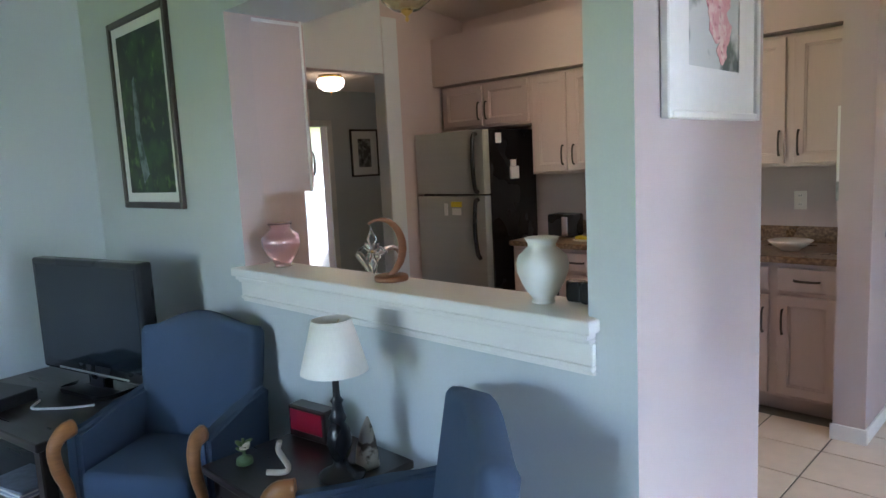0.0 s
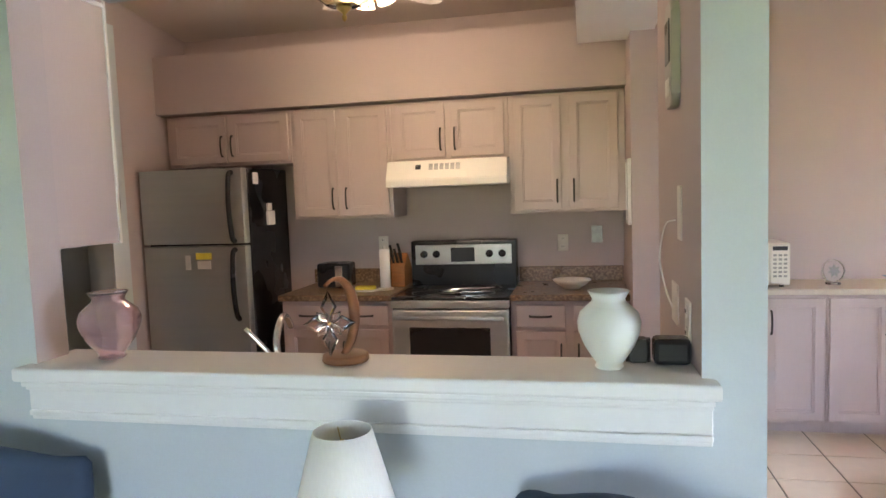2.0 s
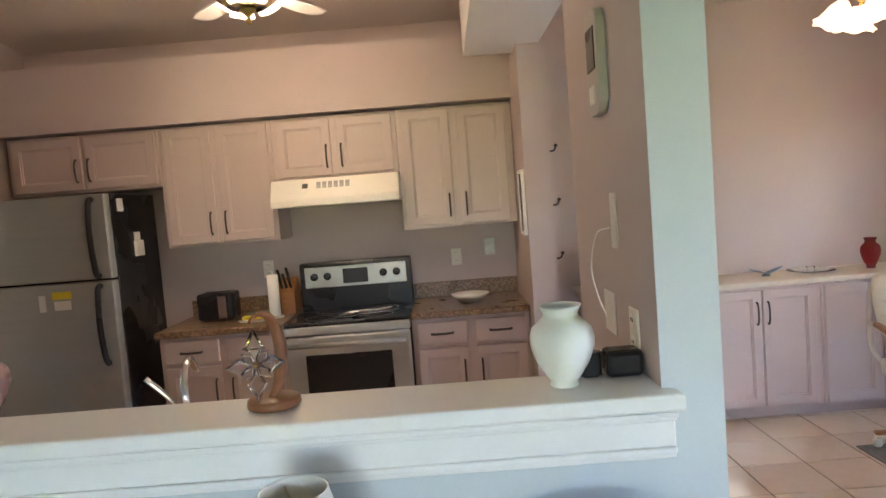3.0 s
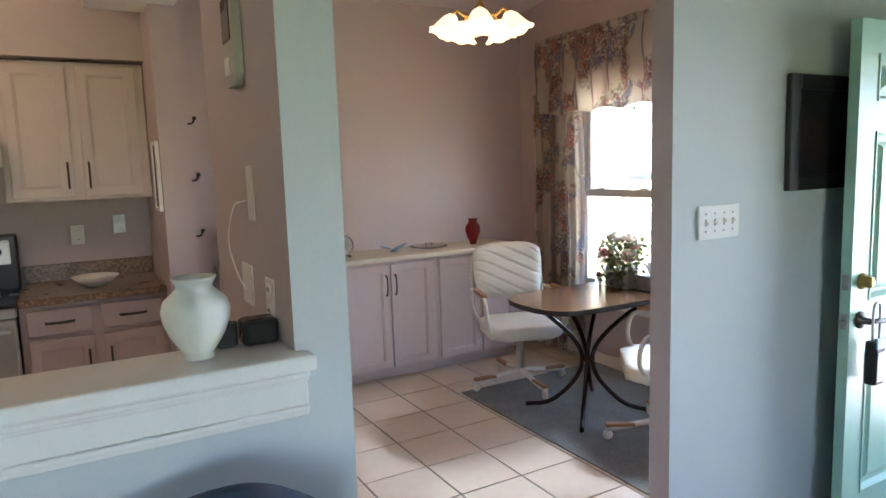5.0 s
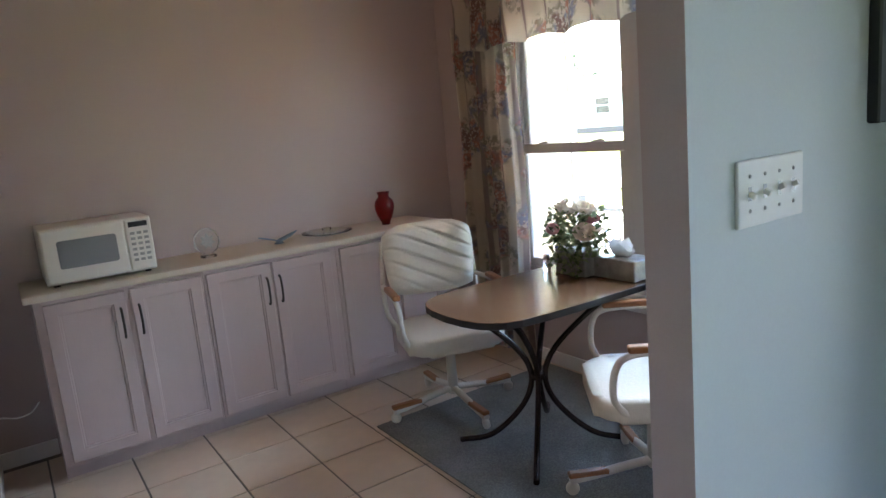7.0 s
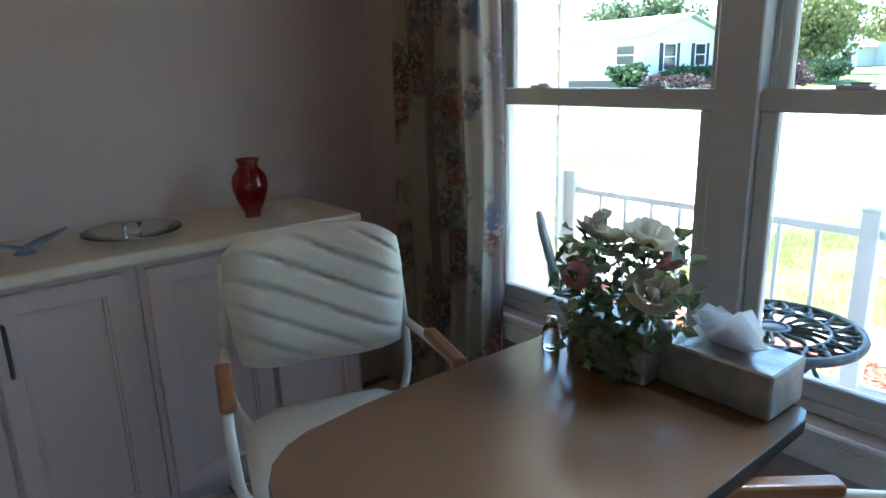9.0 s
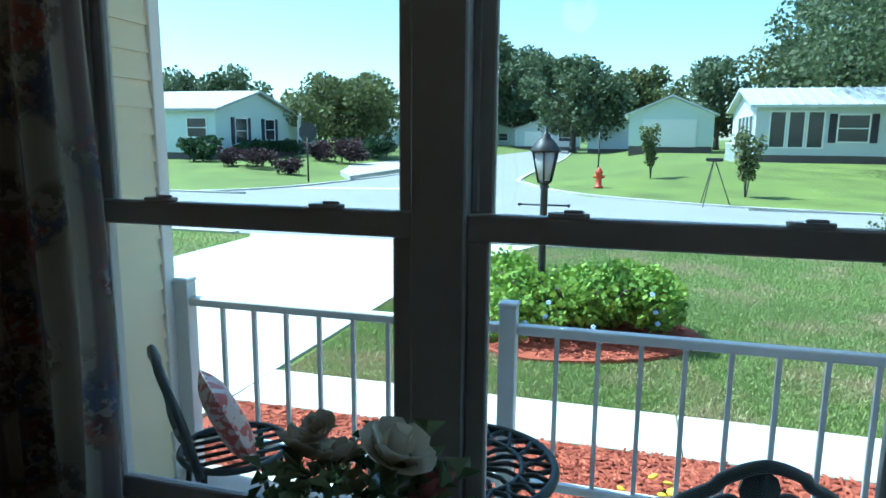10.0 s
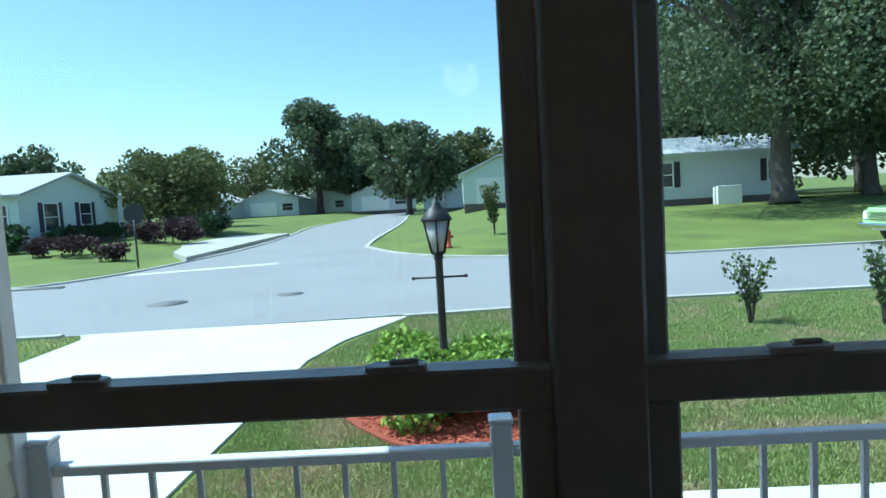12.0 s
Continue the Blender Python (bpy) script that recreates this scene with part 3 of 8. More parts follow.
lathe(bm, [(0.0, 0), (0.09, 0), (0.1, 0.008), (0.09, 0.01), (0.0, 0.01)], 24, Matrix.Diagonal((1, 0.6, 1, 1)))
lone("butter_plate", bm, M_APPL, "small white oval plate on the counter", "plate", at=pose(-2.66, 4.16, 0.936))
bm = bmesh.new()
box(bm, -0.07, -0.025, 0.0, 0.07, 0.025, 0.025, 0.008, seg=2)
lone("butter_stick", bm, M_YELLOW, "yellow block of butter on a plate", "butter", at=pose(-2.66, 4.16, 0.9465))
pt = thing("paper_towel_holder", pose(-2.535, 4.22, 0.936), "white paper roll upright on a thin stand", "paper towels")
bm = bmesh.new()
lathe(bm, [(0.055, 0), (0.055, 0.012), (0.01, 0.014), (0.006, 0.3), (0.0, 0.305)], 18)
part("stand", bm, M_APPL, pt)
bm = bmesh.new()
lathe(bm, [(0.012, 0.016), (0.036, 0.016), (0.036, 0.275), (0.012, 0.275)], 20)
part("roll", bm, M_PAPER, pt)
kb = thing("knife_block", pose(-2.44 + 0.03, 4.40, 0.936), "slanted oak knife block with black-handled knives", "knife block")
bm = bmesh.new()
lo = [bm.verts.new((-0.07, y, z)) for y, z in ((-0.1, 0), (0.1, 0), (0.1, 0.12), (0.0, 0.235), (-0.1, 0.15))]
hi = [bm.verts.new((0.07, v.co.y, v.co.z)) for v in lo]
bm.faces.new(lo)
bm.faces.new(hi[::-1])
for i in range(5):
    bm.faces.new((lo[i], hi[i], hi[(i + 1) % 5], lo[(i + 1) % 5]))
bmesh.ops.bevel(bm, geom=bm.edges[:], offset=0.004, segments=1, affect="EDGES")
part("block", bm, M_WOODL, kb)
for k, (x, z) in enumerate(((-0.045, 0.17), (-0.015, 0.17), (0.015, 0.17), (0.045, 0.17), (-0.03, 0.205), (0.03, 0.205))):
    bm = bmesh.new()
    y = -0.08 + (z - 0.165) * 1.15
    box(bm, -0.009, -0.006, 0, 0.009, 0.006, 0.10 + 0.015 * (k % 3), 0.003)
    part("knife_handle", bm, M_BLACKM, kb, "black riveted knife handle", at=pose(x, y, z + 0.0, 38))
kb.matrix_basis = pose(-2.50, 4.44, 0.936)
bm = bmesh.new()
lathe(bm, [(0.0, 0.004), (0.05, 0.0), (0.055, 0.008), (0.09, 0.03), (0.125, 0.06), (0.12, 0.062), (0.085, 0.036), (0.05, 0.012), (0.0, 0.01)], 28)
lone("shallow_bowl", bm, M_APPL, "shallow cream ceramic bowl on the counter", "bowl", at=pose(-1.28, 4.22, 0.936), smooth=True)


def plate(name, m, label, wide=0.075, high=0.118, slots=True, cat="outlet", col=None, n=1):
    t = thing(name, m, label, cat, "wall plates")
    bm = bmesh.new()
    box(bm, -wide / 2, -0.006, -high / 2, wide / 2, 0.0, high / 2, 0.003)
    part("cover", bm, col or M_SOCKET, t)
    if slots:
        for z in (-0.028, 0.028):
            bm = bmesh.new()
            lathe(bm, [(0.017, 0), (0.017, 0.003)], 14, pose(0, -0.006, z, 90))
            part("socket", bm, M_APPL, t, at=None)
            bm = bmesh.new()
            box(bm, -0.008, -0.0102, z - 0.004, -0.005, -0.0088, z + 0.007)
            box(bm, 0.005, -0.0102, z - 0.004, 0.008, -0.0088, z + 0.007)
            part("slot", bm, M_BLACKM, t)
    return t


plate("wall_outlet", pose(-2.66, YK, 1.22), "ivory duplex wall outlet above the counter")
plate("wall_outlet", pose(-1.345, YK, 1.205), "ivory duplex wall outlet beside the stove")
plate("wall_switch", pose(-1.11, YK, 1.26), "grey decorated switch plate on the kitchen wall", cat="switch", col=M_PEWBOX, slots=False)
# frame on the partition's kitchen side
bm = bmesh.new()
for b in ((-0.006, 3.83, 1.36, 0, 3.85, 1.74), (-0.006, 4.00, 1.36, 0, 4.02, 1.74), (-0.006, 3.85, 1.36, 0, 4.00, 1.38), (-0.006, 3.85, 1.72, 0, 4.00, 1.74)):
    box(bm, b[0] - 0.014, *b[1:3], b[3], *b[4:], 0.002)
wf = lone("wall_frame", bm, M_WHITE, "narrow white frame on the partition wall", "picture frame", at=pose(-0.931, 0, 0))
bm = bmesh.new()
box(bm, -0.012, 3.85, 1.38, -0.002, 4.00, 1.72)
part("panel", bm, M_BLACKM, wf, "dark panel")

# ---- on the pillar's kitchen side ----
th = thing("wall_phone_base", pose(-0.94, 1.86, 1.93, 0, 0, -90), "grey wall-mounted intercom with a screen", "intercom")
bm = bmesh.new()
slab(bm, round_rect(-0.07, -0.14, 0.07, 0.14, 0.03, 5), 0.0, 0.024, 0.008, m=pose(0, 0, 0, 90))
part("housing", bm, mat("warm_grey_plastic", (0.42, 0.39, 0.35), 0.4, vary=0.05), th)
bm = bmesh.new()
box(bm, -0.045, -0.027, -0.02, 0.045, -0.022, 0.095, 0.002)
part("display", bm, M_BLACK, th, "dark display")
bm = bmesh.new()
box(bm, -0.03, -0.028, -0.11, 0.03, -0.022, -0.06, 0.003)
part("button_pad", bm, M_APPL, th)
plate("wall_timer", pose(-0.94, 1.80, 1.50, 0, 0, -90), "ivory plastic wall switch beside the ledge", 0.06, 0.15, False, "switch")
plate("wall_plate", pose(-0.94, 1.90, 1.235, 0, 0, -90), "blank ivory plate with a brass jack", 0.115, 0.12, False, "wall plate")
plate("wall_outlet", pose(-0.94, 1.66, 1.225, 0, 0, -90), "ivory wall outlet above the ledge")
bm = bmesh.new()
tube(bm, curve_pts([(-0.95, 1.83, 1.48), (-0.97, 1.90, 1.46), (-0.98, 1.95, 1.36), (-0.965, 1.94, 1.27), (-0.95, 1.915, 1.22)], 6), 0.0025, 6)
lone("phone_cord", bm, M_WHITE, "thin white cord hanging on the wall", "cord")
bm = bmesh.new()
box(bm, -0.045, -0.035, 0, 0.045, 0.035, 0.065, 0.012, seg=2)
lone("charger", bm, M_BLACK, "black charger on the ledge end", "charger", at=pose(-0.99, 1.615, 1.131))
bm = bmesh.new()
slab(bm, round_rect(-0.03, -0.02, 0.03, 0.02, 0.012), 0, 0.06, 0.012, seg=3)
lone("charger", bm, M_BLACK, "small black adapter on the ledge end", "charger", at=pose(-1.07, 1.625, 1.131))

# hook rack on the dining side of the partition
hr = thing("hook_rack", pose(-0.778, 4.10, 1.05), "black iron strip with three hooks on the partition", "hook rack")
bm = bmesh.new()
tube(bm, curve_pts([(0.004, 0, 0), (0.012, 0, 0.2), (0.012, 0, 0.6), (0.012, 0, 1.0), (0.004, 0, 1.17)], 4), 0.006, 6)
part("bar", bm, M_BLACKM, hr)
for z in (0.14, 0.47, 0.80):
    bm = bmesh.new()
    tube(bm, curve_pts([(0.012, 0, z + 0.01), (0.04, 0, z), (0.07, 0, z), (0.085, 0, z + 0.025)], 4), 0.006, 6)
    lathe(bm, [(0.0, -0.012), (0.011, -0.006), (0.011, 0.006), (0.0, 0.012)], 8, pose(0.085, 0, z + 0.03))
    part("hook", bm, M_BLACKM, hr)

# ---- ceiling light over the sink, fan ----
pl = thing("ceiling_light", pose(-1.858, 1.742, 2.25), "ribbed amber glass bowl light with brass finial", "ceiling light")
bm = bmesh.new()
lathe(bm, [(0.0, 0.0), (0.10, 0.0), (0.11, -0.015), (0.10, -0.03), (0.0, -0.03)], 28)
part("canopy", bm, M_BRASS, pl)
bm = bmesh.new()
lathe(bm, [(0.105, -0.028), (0.108, -0.06), (0.09, -0.10), (0.05, -0.13), (0.012, -0.137), (0.012, -0.132), (0.048, -0.126), (0.086, -0.097), (0.103, -0.06), (0.10, -0.028), (0.105, -0.028)], 32, cap=False)
part("bowl", bm, glass("amber_glass", (0.92, 0.88, 0.68), 0.05), pl, "clear amber glass bowl")
bm = bmesh.new()
lathe(bm, [(0.0, -0.175), (0.006, -0.17), (0.008, -0.162), (0.004, -0.155), (0.012, -0.147), (0.022, -0.14), (0.022, -0.134), (0.0, -0.132)], 14)
part("finial", bm, M_BRASS, pl)

fan = thing("ceiling_fan", pose(-2.25, 3.2, 2.565), "white ceiling fan with brass body and lit glass shades", "ceiling fan")
bm = bmesh.new()
lathe(bm, [(0.0, 0.335), (0.06, 0.33), (0.06, 0.29), (0.012, 0.27), (0.012, 0.17)], 16)
rod(bm, (0, 0, 0.3), (0, 0, 0.45), 0.03)
part("downrod", bm, M_BRASS, fan)
bm = bmesh.new()
lathe(bm, [(0.02, 0.17), (0.09, 0.15), (0.11, 0.10), (0.10, 0.06), (0.05, 0.03), (0.05, 0.0), (0.0, 0.0)], 24)
part("motor", bm, M_BRASS, fan)
M_BLADE = mat("white_fan_blade", (0.74, 0.72, 0.68), 0.4, vary=0.03)
for k in range(5):
    bm = bmesh.new()
    slab(bm, [(0.16, -0.05), (0.45, -0.062), (0.52, -0.05), (0.54, 0), (0.52, 0.05), (0.45, 0.062), (0.16, 0.05)], 0.085, 0.092, 0.002)
    box(bm, 0.09, -0.018, 0.078, 0.2, 0.018, 0.085)
    part("blade", bm, M_BLADE, fan, at=pose(0, 0, 0, 0, 0, 72 * k - 12))
M_SHADEG = glow("lit_shade_glass", (1.0, 0.80, 0.58), 0.14)
for k in range(3):
    bm = bmesh.new()
    lathe(bm, [(0.02, 0.0), (0.035, -0.02), (0.05, -0.06), (0.06, -0.09), (0.055, -0.088), (0.03, -0.02), (0.0, -0.01)], 16)
    part("shade", bm, M_SHADEG, fan, "glowing frosted glass shade", at=pose(0.07 * math.cos(k * 2.1), 0.07 * math.sin(k * 2.1), 0.075, 25 * math.sin(k * 2.1), -25 * math.cos(k * 2.1), 0))
for k in range(2):
    bm = bmesh.new()
    rod(bm, (0.02 - 0.04 * k, -0.05, 0.0), (0.02 - 0.04 * k, -0.05, -0.04), 0.0015, steps=5)
    lathe(bm, [(0, -0.06), (0.008, -0.05), (0.008, -0.04), (0, -0.035)], 8, pose(0.02 - 0.04 * k, -0.05, 0))
    part("pull_chain", bm, M_BRASS, fan)

# ---- pass-through ledge and what stands on it ----
ledge = thing("pass_through_ledge", pose(0, 0, 0), "white painted ledge with a moulded apron below", "ledge")
bm = bmesh.new()
slab(bm, [(-2.775, 1.425), (-0.905, 1.425), (-0.905, 1.478), (-0.942, 1.478), (-0.942, 1.665), (-2.775, 1.665)], 1.09, 1.13, 0.008, seg=2)
part("shelf_board", bm, M_WHITE, ledge)
bm = bmesh.new()
for z0, z1, d in ((1.075, 1.09, 0.045), (1.062, 1.075, 0.03), (1.0, 1.062, 0.018), (0.985, 1.0, 0.024), (0.972, 0.985, 0.014)):
    box(bm, -2.76, YW - d, z0, -0.918, YW, z1, 0.003)
part("apron_moulding", bm, M_WHITE, ledge)


def vase(name, profile, m, label, at, steps=32, ribs=0):
    """A turned vase; ribs swirl round its belly."""
    bm = bmesh.new()
    lathe(bm, profile, steps)
    top = max(v.co.z for v in bm.verts)
    for v in bm.verts if ribs else ():
        q = math.atan2(v.co.y, v.co.x) * ribs + 14 * v.co.z / top
        k = 1 + 0.022 * math.sin(q) * math.sin(math.pi * min(1, v.co.z / top)) ** 2
        v.co.x, v.co.y = v.co.x * k, v.co.y * k
    return lone(name, bm, m, label, "vase", at=at, smooth=True)


def urn(h, r, wall_t=0.003):
    """Outer and inner outline of a shouldered urn vase."""
    out = [(0.0, 0.0), (0.42 * r, 0.0), (0.46 * r, 0.02 * h), (0.40 * r, 0.06 * h), (0.55 * r, 0.14 * h), (0.80 * r, 0.30 * h), (0.97 * r, 0.48 * h), (1.0 * r, 0.60 * h), (0.92 * r, 0.72 * h), (0.68 * r, 0.81 * h), (0.54 * r, 0.86 * h), (0.52 * r, 0.90 * h), (0.60 * r, 0.96 * h), (0.66 * r, 1.0 * h)]
    inn = [(max(a - wall_t, 0.0), max(b, wall_t * 2)) for a, b in out[::-1]]
    return out + inn


vase("pink_glass_vase", urn(0.195, 0.085), M_PINKG, "iridescent pink glass urn vase on the ledge", pose(-2.56, 1.565, 1.131), 64, 10)
vase("white_vase", urn(0.192, 0.077, 0.004), M_FROST, "frosted white glass urn vase on the ledge", pose(-1.143, 1.56, 1.131))

orn = thing("crystal_ornament", pose(-1.84, 1.575, 1.131, 0, 0, 78) @ Matrix.Scale(0.84, 4), "wooden crescent stand with a hanging crystal star", "ornament")
bm = bmesh.new()
lathe(bm, [(0.0, 0.0), (0.072, 0.0), (0.076, 0.006), (0.074, 0.022), (0.066, 0.026), (0.0, 0.026)], 28)
part("base", bm, M_WOODR, orn)
bm = bmesh.new()
arc = [(0.005 + 0.0, 0, 0.022)]
pts, rad = [], []
for k in range(15):
    a = radians(-72 + 190 * k / 14)
    pts.append((-0.045 + 0.11 * math.cos(a), 0, 0.145 + 0.128 * math.sin(a)))
    rad.append(0.006 + 0.013 * math.sin(math.pi * min(1, k / 14 + 0.12)))
tube(bm, pts, 0.01, 8, radii=rad)
part("crescent", bm, M_WOODR, orn, "curved oak crescent")
bm = bmesh.new()
rod(bm, (-0.096, 0, 0.262), (-0.085, 0, 0.240), 0.0015, steps=5)
part("wire", bm, M_CHROME, orn)
M_CRYS = glass("crystal", (0.97, 0.99, 1.0), 0.0, 1.5)
for turn, L, w in ((0, 0.105, 0.026), (180, 0.105, 0.026), (90, 0.082, 0.026), (270, 0.082, 0.026), (45, 0.055, 0.016), (135, 0.055, 0.016), (225, 0.055, 0.016), (315, 0.055, 0.016)):
    # a diamond with a raised inner table and bevelled rim on both faces
    bm = bmesh.new()
    rim = [bm.verts.new(q) for q in ((0, 0, 0.004), (w, 0, L * 0.5), (0, 0, L), (-w, 0, L * 0.5))]
    for d in (-0.006, 0.006):
        top = [bm.verts.new((0.6 * q.co.x, d, L * 0.5 + 0.6 * (q.co.z - L * 0.5))) for q in rim]
        bm.faces.new(top)
        for a in range(4):
            bm.faces.new((rim[a], rim[(a + 1) % 4], top[(a + 1) % 4], top[a]))
    part("crystal_petal", bm, M_CRYS, orn, "bevelled cut glass petal", at=pose(-0.085, 0, 0.138, 0, 0, -61) @ pose(0, 0, 0, 0, turn, 0))
bm = bmesh.new()
lathe(bm, [(0.0, -0.008), (0.007, -0.005), (0.007, 0.005), (0.0, 0.008)], 10, pose(-0.085, 0, 0.138, 0, 0, -61) @ pose(0, 0, 0, 90))
part("boss", bm, M_BRASS, orn, "small brass boss")

# ---- pictures, switches ----
def art_material(name, base, spots, scale, seed):
    """A painted sheet: a ground colour with soft blotches of others."""
    m = bpy.data.materials.new(name)
    m.use_nodes = True
    nt = m.node_tree
    co = nt.nodes.new("ShaderNodeTexCoord")
    last = nt.nodes.new("ShaderNodeRGB").outputs[0]
    last.default_value = (*base, 1)
    for k, (c, sc, lo, hi) in enumerate(spots):
        mp = nt.nodes.new("ShaderNodeMapping")
        mp.inputs["Location"].default_value = (seed + 3.1 * k, 1.7 * k, seed)
        n = nt.nodes.new("ShaderNodeTexNoise")
        n.inputs["Scale"].default_value, n.inputs["Detail"].default_value = sc * scale, 5
        r = nt.nodes.new("ShaderNodeMapRange")
        r.inputs["From Min"].default_value, r.inputs["From Max"].default_value = lo, hi
        mx = nt.nodes.new("ShaderNodeMix")
        mx.data_type = "RGBA"
        mx.inputs["B"].default_value = (*c, 1)
        nt.links.new(co.outputs["Object"], mp.inputs[0])
        nt.links.new(mp.outputs[0], n.inputs["Vector"])
        nt.links.new(n.outputs["Fac"], r.inputs["Value"])
        nt.links.new(r.outputs["Result"], mx.inputs["Factor"])
        nt.links.new(last, mx.inputs["A"])
        last = mx.outputs["Result"]
    b = nt.nodes["Principled BSDF"]
    b.inputs["Roughness"].default_value = 0.5
    nt.links.new(last, b.inputs["Base Color"])
    return m


def picture(name, m, w, h, frame_w, frame_m, art_m, mat_w, label, mat_m=None, depth=0.025, gloss=True):
    """A framed picture that faces local -y, its middle at m."""
    t = thing(name, m, label, "picture")
    bm = bmesh.new()
    f = frame_w
    for b in ((-w / 2, -h / 2, -w / 2 + f, h / 2), (w / 2 - f, -h / 2, w / 2, h / 2), (-w / 2 + f, -h / 2, w / 2 - f, -h / 2 + f), (-w / 2 + f, h / 2 - f, w / 2 - f, h / 2)):
        box(bm, b[0], -depth, b[1], b[2], 0, b[3], 0.004)
    part("frame", bm, frame_m, t)
    if mat_w:
        bm = bmesh.new()
        a, c = w / 2 - f, h / 2 - f
        for b in ((-a, -c, -a + mat_w, c), (a - mat_w, -c, a, c), (-a + mat_w, -c, a - mat_w, -c + mat_w), (-a + mat_w, c - mat_w, a - mat_w, c)):
            box(bm, b[0], -0.012, b[1], b[2], -0.002, b[3])
        part("mount", bm, mat_m or M_PAPER, t, "white card mount")
    bm = bmesh.new()
    a, c = w / 2 - f - mat_w, h / 2 - f - mat_w
    box(bm, -a, -0.009, -c, a, -0.001, c)
    part("print", bm, art_m, t)
    return t


M_FRAMED = mat("dark_walnut_frame", (0.03, 0.018, 0.014), 0.35, vary=0.2)
M_FALLS = art_material("forest_print", (0.018, 0.03, 0.022), [((0.035, 0.075, 0.025), 6, 0.45, 0.6), ((0.10, 0.18, 0.05), 14, 0.58, 0.72), ((0.01, 0.012, 0.012), 3, 0.55, 0.7)], 1.0, 2.0)
pf = picture("waterfall_picture", pose(-3.66, YW, 1.90), 0.77, 1.03, 0.035, M_FRAMED, M_FALLS, 0.05, "tall framed print of a waterfall in forest")
bm = bmesh.new()
fall = [(-0.13, 0.18), (-0.10, 0.20), (-0.07, 0.05), (-0.09, -0.10), (-0.05, -0.22), (-0.02, -0.33), (-0.10, -0.38), (-0.13, -0.25), (-0.15, -0.10), (-0.14, 0.05)]
slab(bm, fall, 0.0092, 0.0102, m=pose(0, 0, 0, 90))
part("waterfall", bm, art_material("falling_water", (0.20, 0.24, 0.26), [((0.06, 0.08, 0.08), 18, 0.45, 0.6)], 1.0, 4), pf, "pale painted waterfall")
M_ROSES = art_material("rose_print", (0.62, 0.63, 0.60), [((0.12, 0.16, 0.14), 7, 0.5, 0.62)], 1.0, 7.0)
pr = picture("rose_picture", pose(-0.80, 1.925, 2.02, 0, 0, 90), 0.63, 0.77, 0.022, M_WHITE, M_ROSES, 0.12, "white framed print of pink roses")
M_ROSE1 = art_material("pink_rose_paint", (0.72, 0.36, 0.38), [((0.80, 0.60, 0.56), 30, 0.45, 0.6), ((0.45, 0.12, 0.16), 40, 0.58, 0.7)], 1.0, 1.0)
rng = random.Random(5)
for x, z, r in ((-0.06, 0.06, 0.05), (0.03, 0.07, 0.055), (-0.03, -0.02, 0.06), (0.06, -0.03, 0.055), (0.01, -0.11, 0.055), (-0.09, -0.01, 0.04), (0.07, -0.13, 0.045), (-0.08, 0.14, 0.05), (0.02, 0.15, 0.05), (0.05, -0.19, 0.035)):
    bm = bmesh.new()
    slab(bm, [(x + r * (1 + 0.18 * math.sin(5 * a + x * 90)) * math.cos(a), z + r * (1 + 0.18 * math.cos(4 * a)) * math.sin(a)) for a in [k * math.pi / 9 for k in range(18)]], 0.0095, 0.0102 + rng.random() * 0.0006, m=pose(0, 0, 0, 90))
    part("painted_rose", bm, M_ROSE1, pr, "pink painted rose")
M_DARKART = art_material("dark_print", (0.012, 0.012, 0.014), [((0.05, 0.02, 0.012), 3, 0.52, 0.66)], 1.0, 3.0)
picture("dark_picture", pose(1.17, YW, 1.635), 0.49, 0.425, 0.055, M_BLACKM, M_DARKART, 0.0, "dark print in a wide black frame")

sw = thing("switch_plate", pose(0.567, YW, 1.335), "white four-gang light switch plate", "light switch")
bm = bmesh.new()
box(bm, -0.104, -0.007, -0.058, 0.104, 0, 0.058, 0.003, seg=2)
part("cover", bm, M_PAPER, sw)
for k in range(4):
    x = -0.069 + 0.046 * k
    bm = bmesh.new()
    box(bm, x - 0.005, -0.0075, -0.012, x + 0.005, -0.006, 0.012)
    part("slot", bm, M_PEWBOX, sw)
    bm = bmesh.new()
    box(bm, -0.004, -0.012, -0.005, 0.004, 0, 0.005, 0.001)
    part("toggle", bm, M_SOCKET, sw, "small toggle lever", at=pose(x, -0.007, 0.0, 25 if k < 2 else -25))
    for z in (-0.03, 0.03):
        bm = bmesh.new()
        lathe(bm, [(0.004, 0), (0.003, 0.0015), (0, 0.002)], 8, pose(x, -0.007, z, 90))
        part("screw", bm, M_PEWBOX, sw)

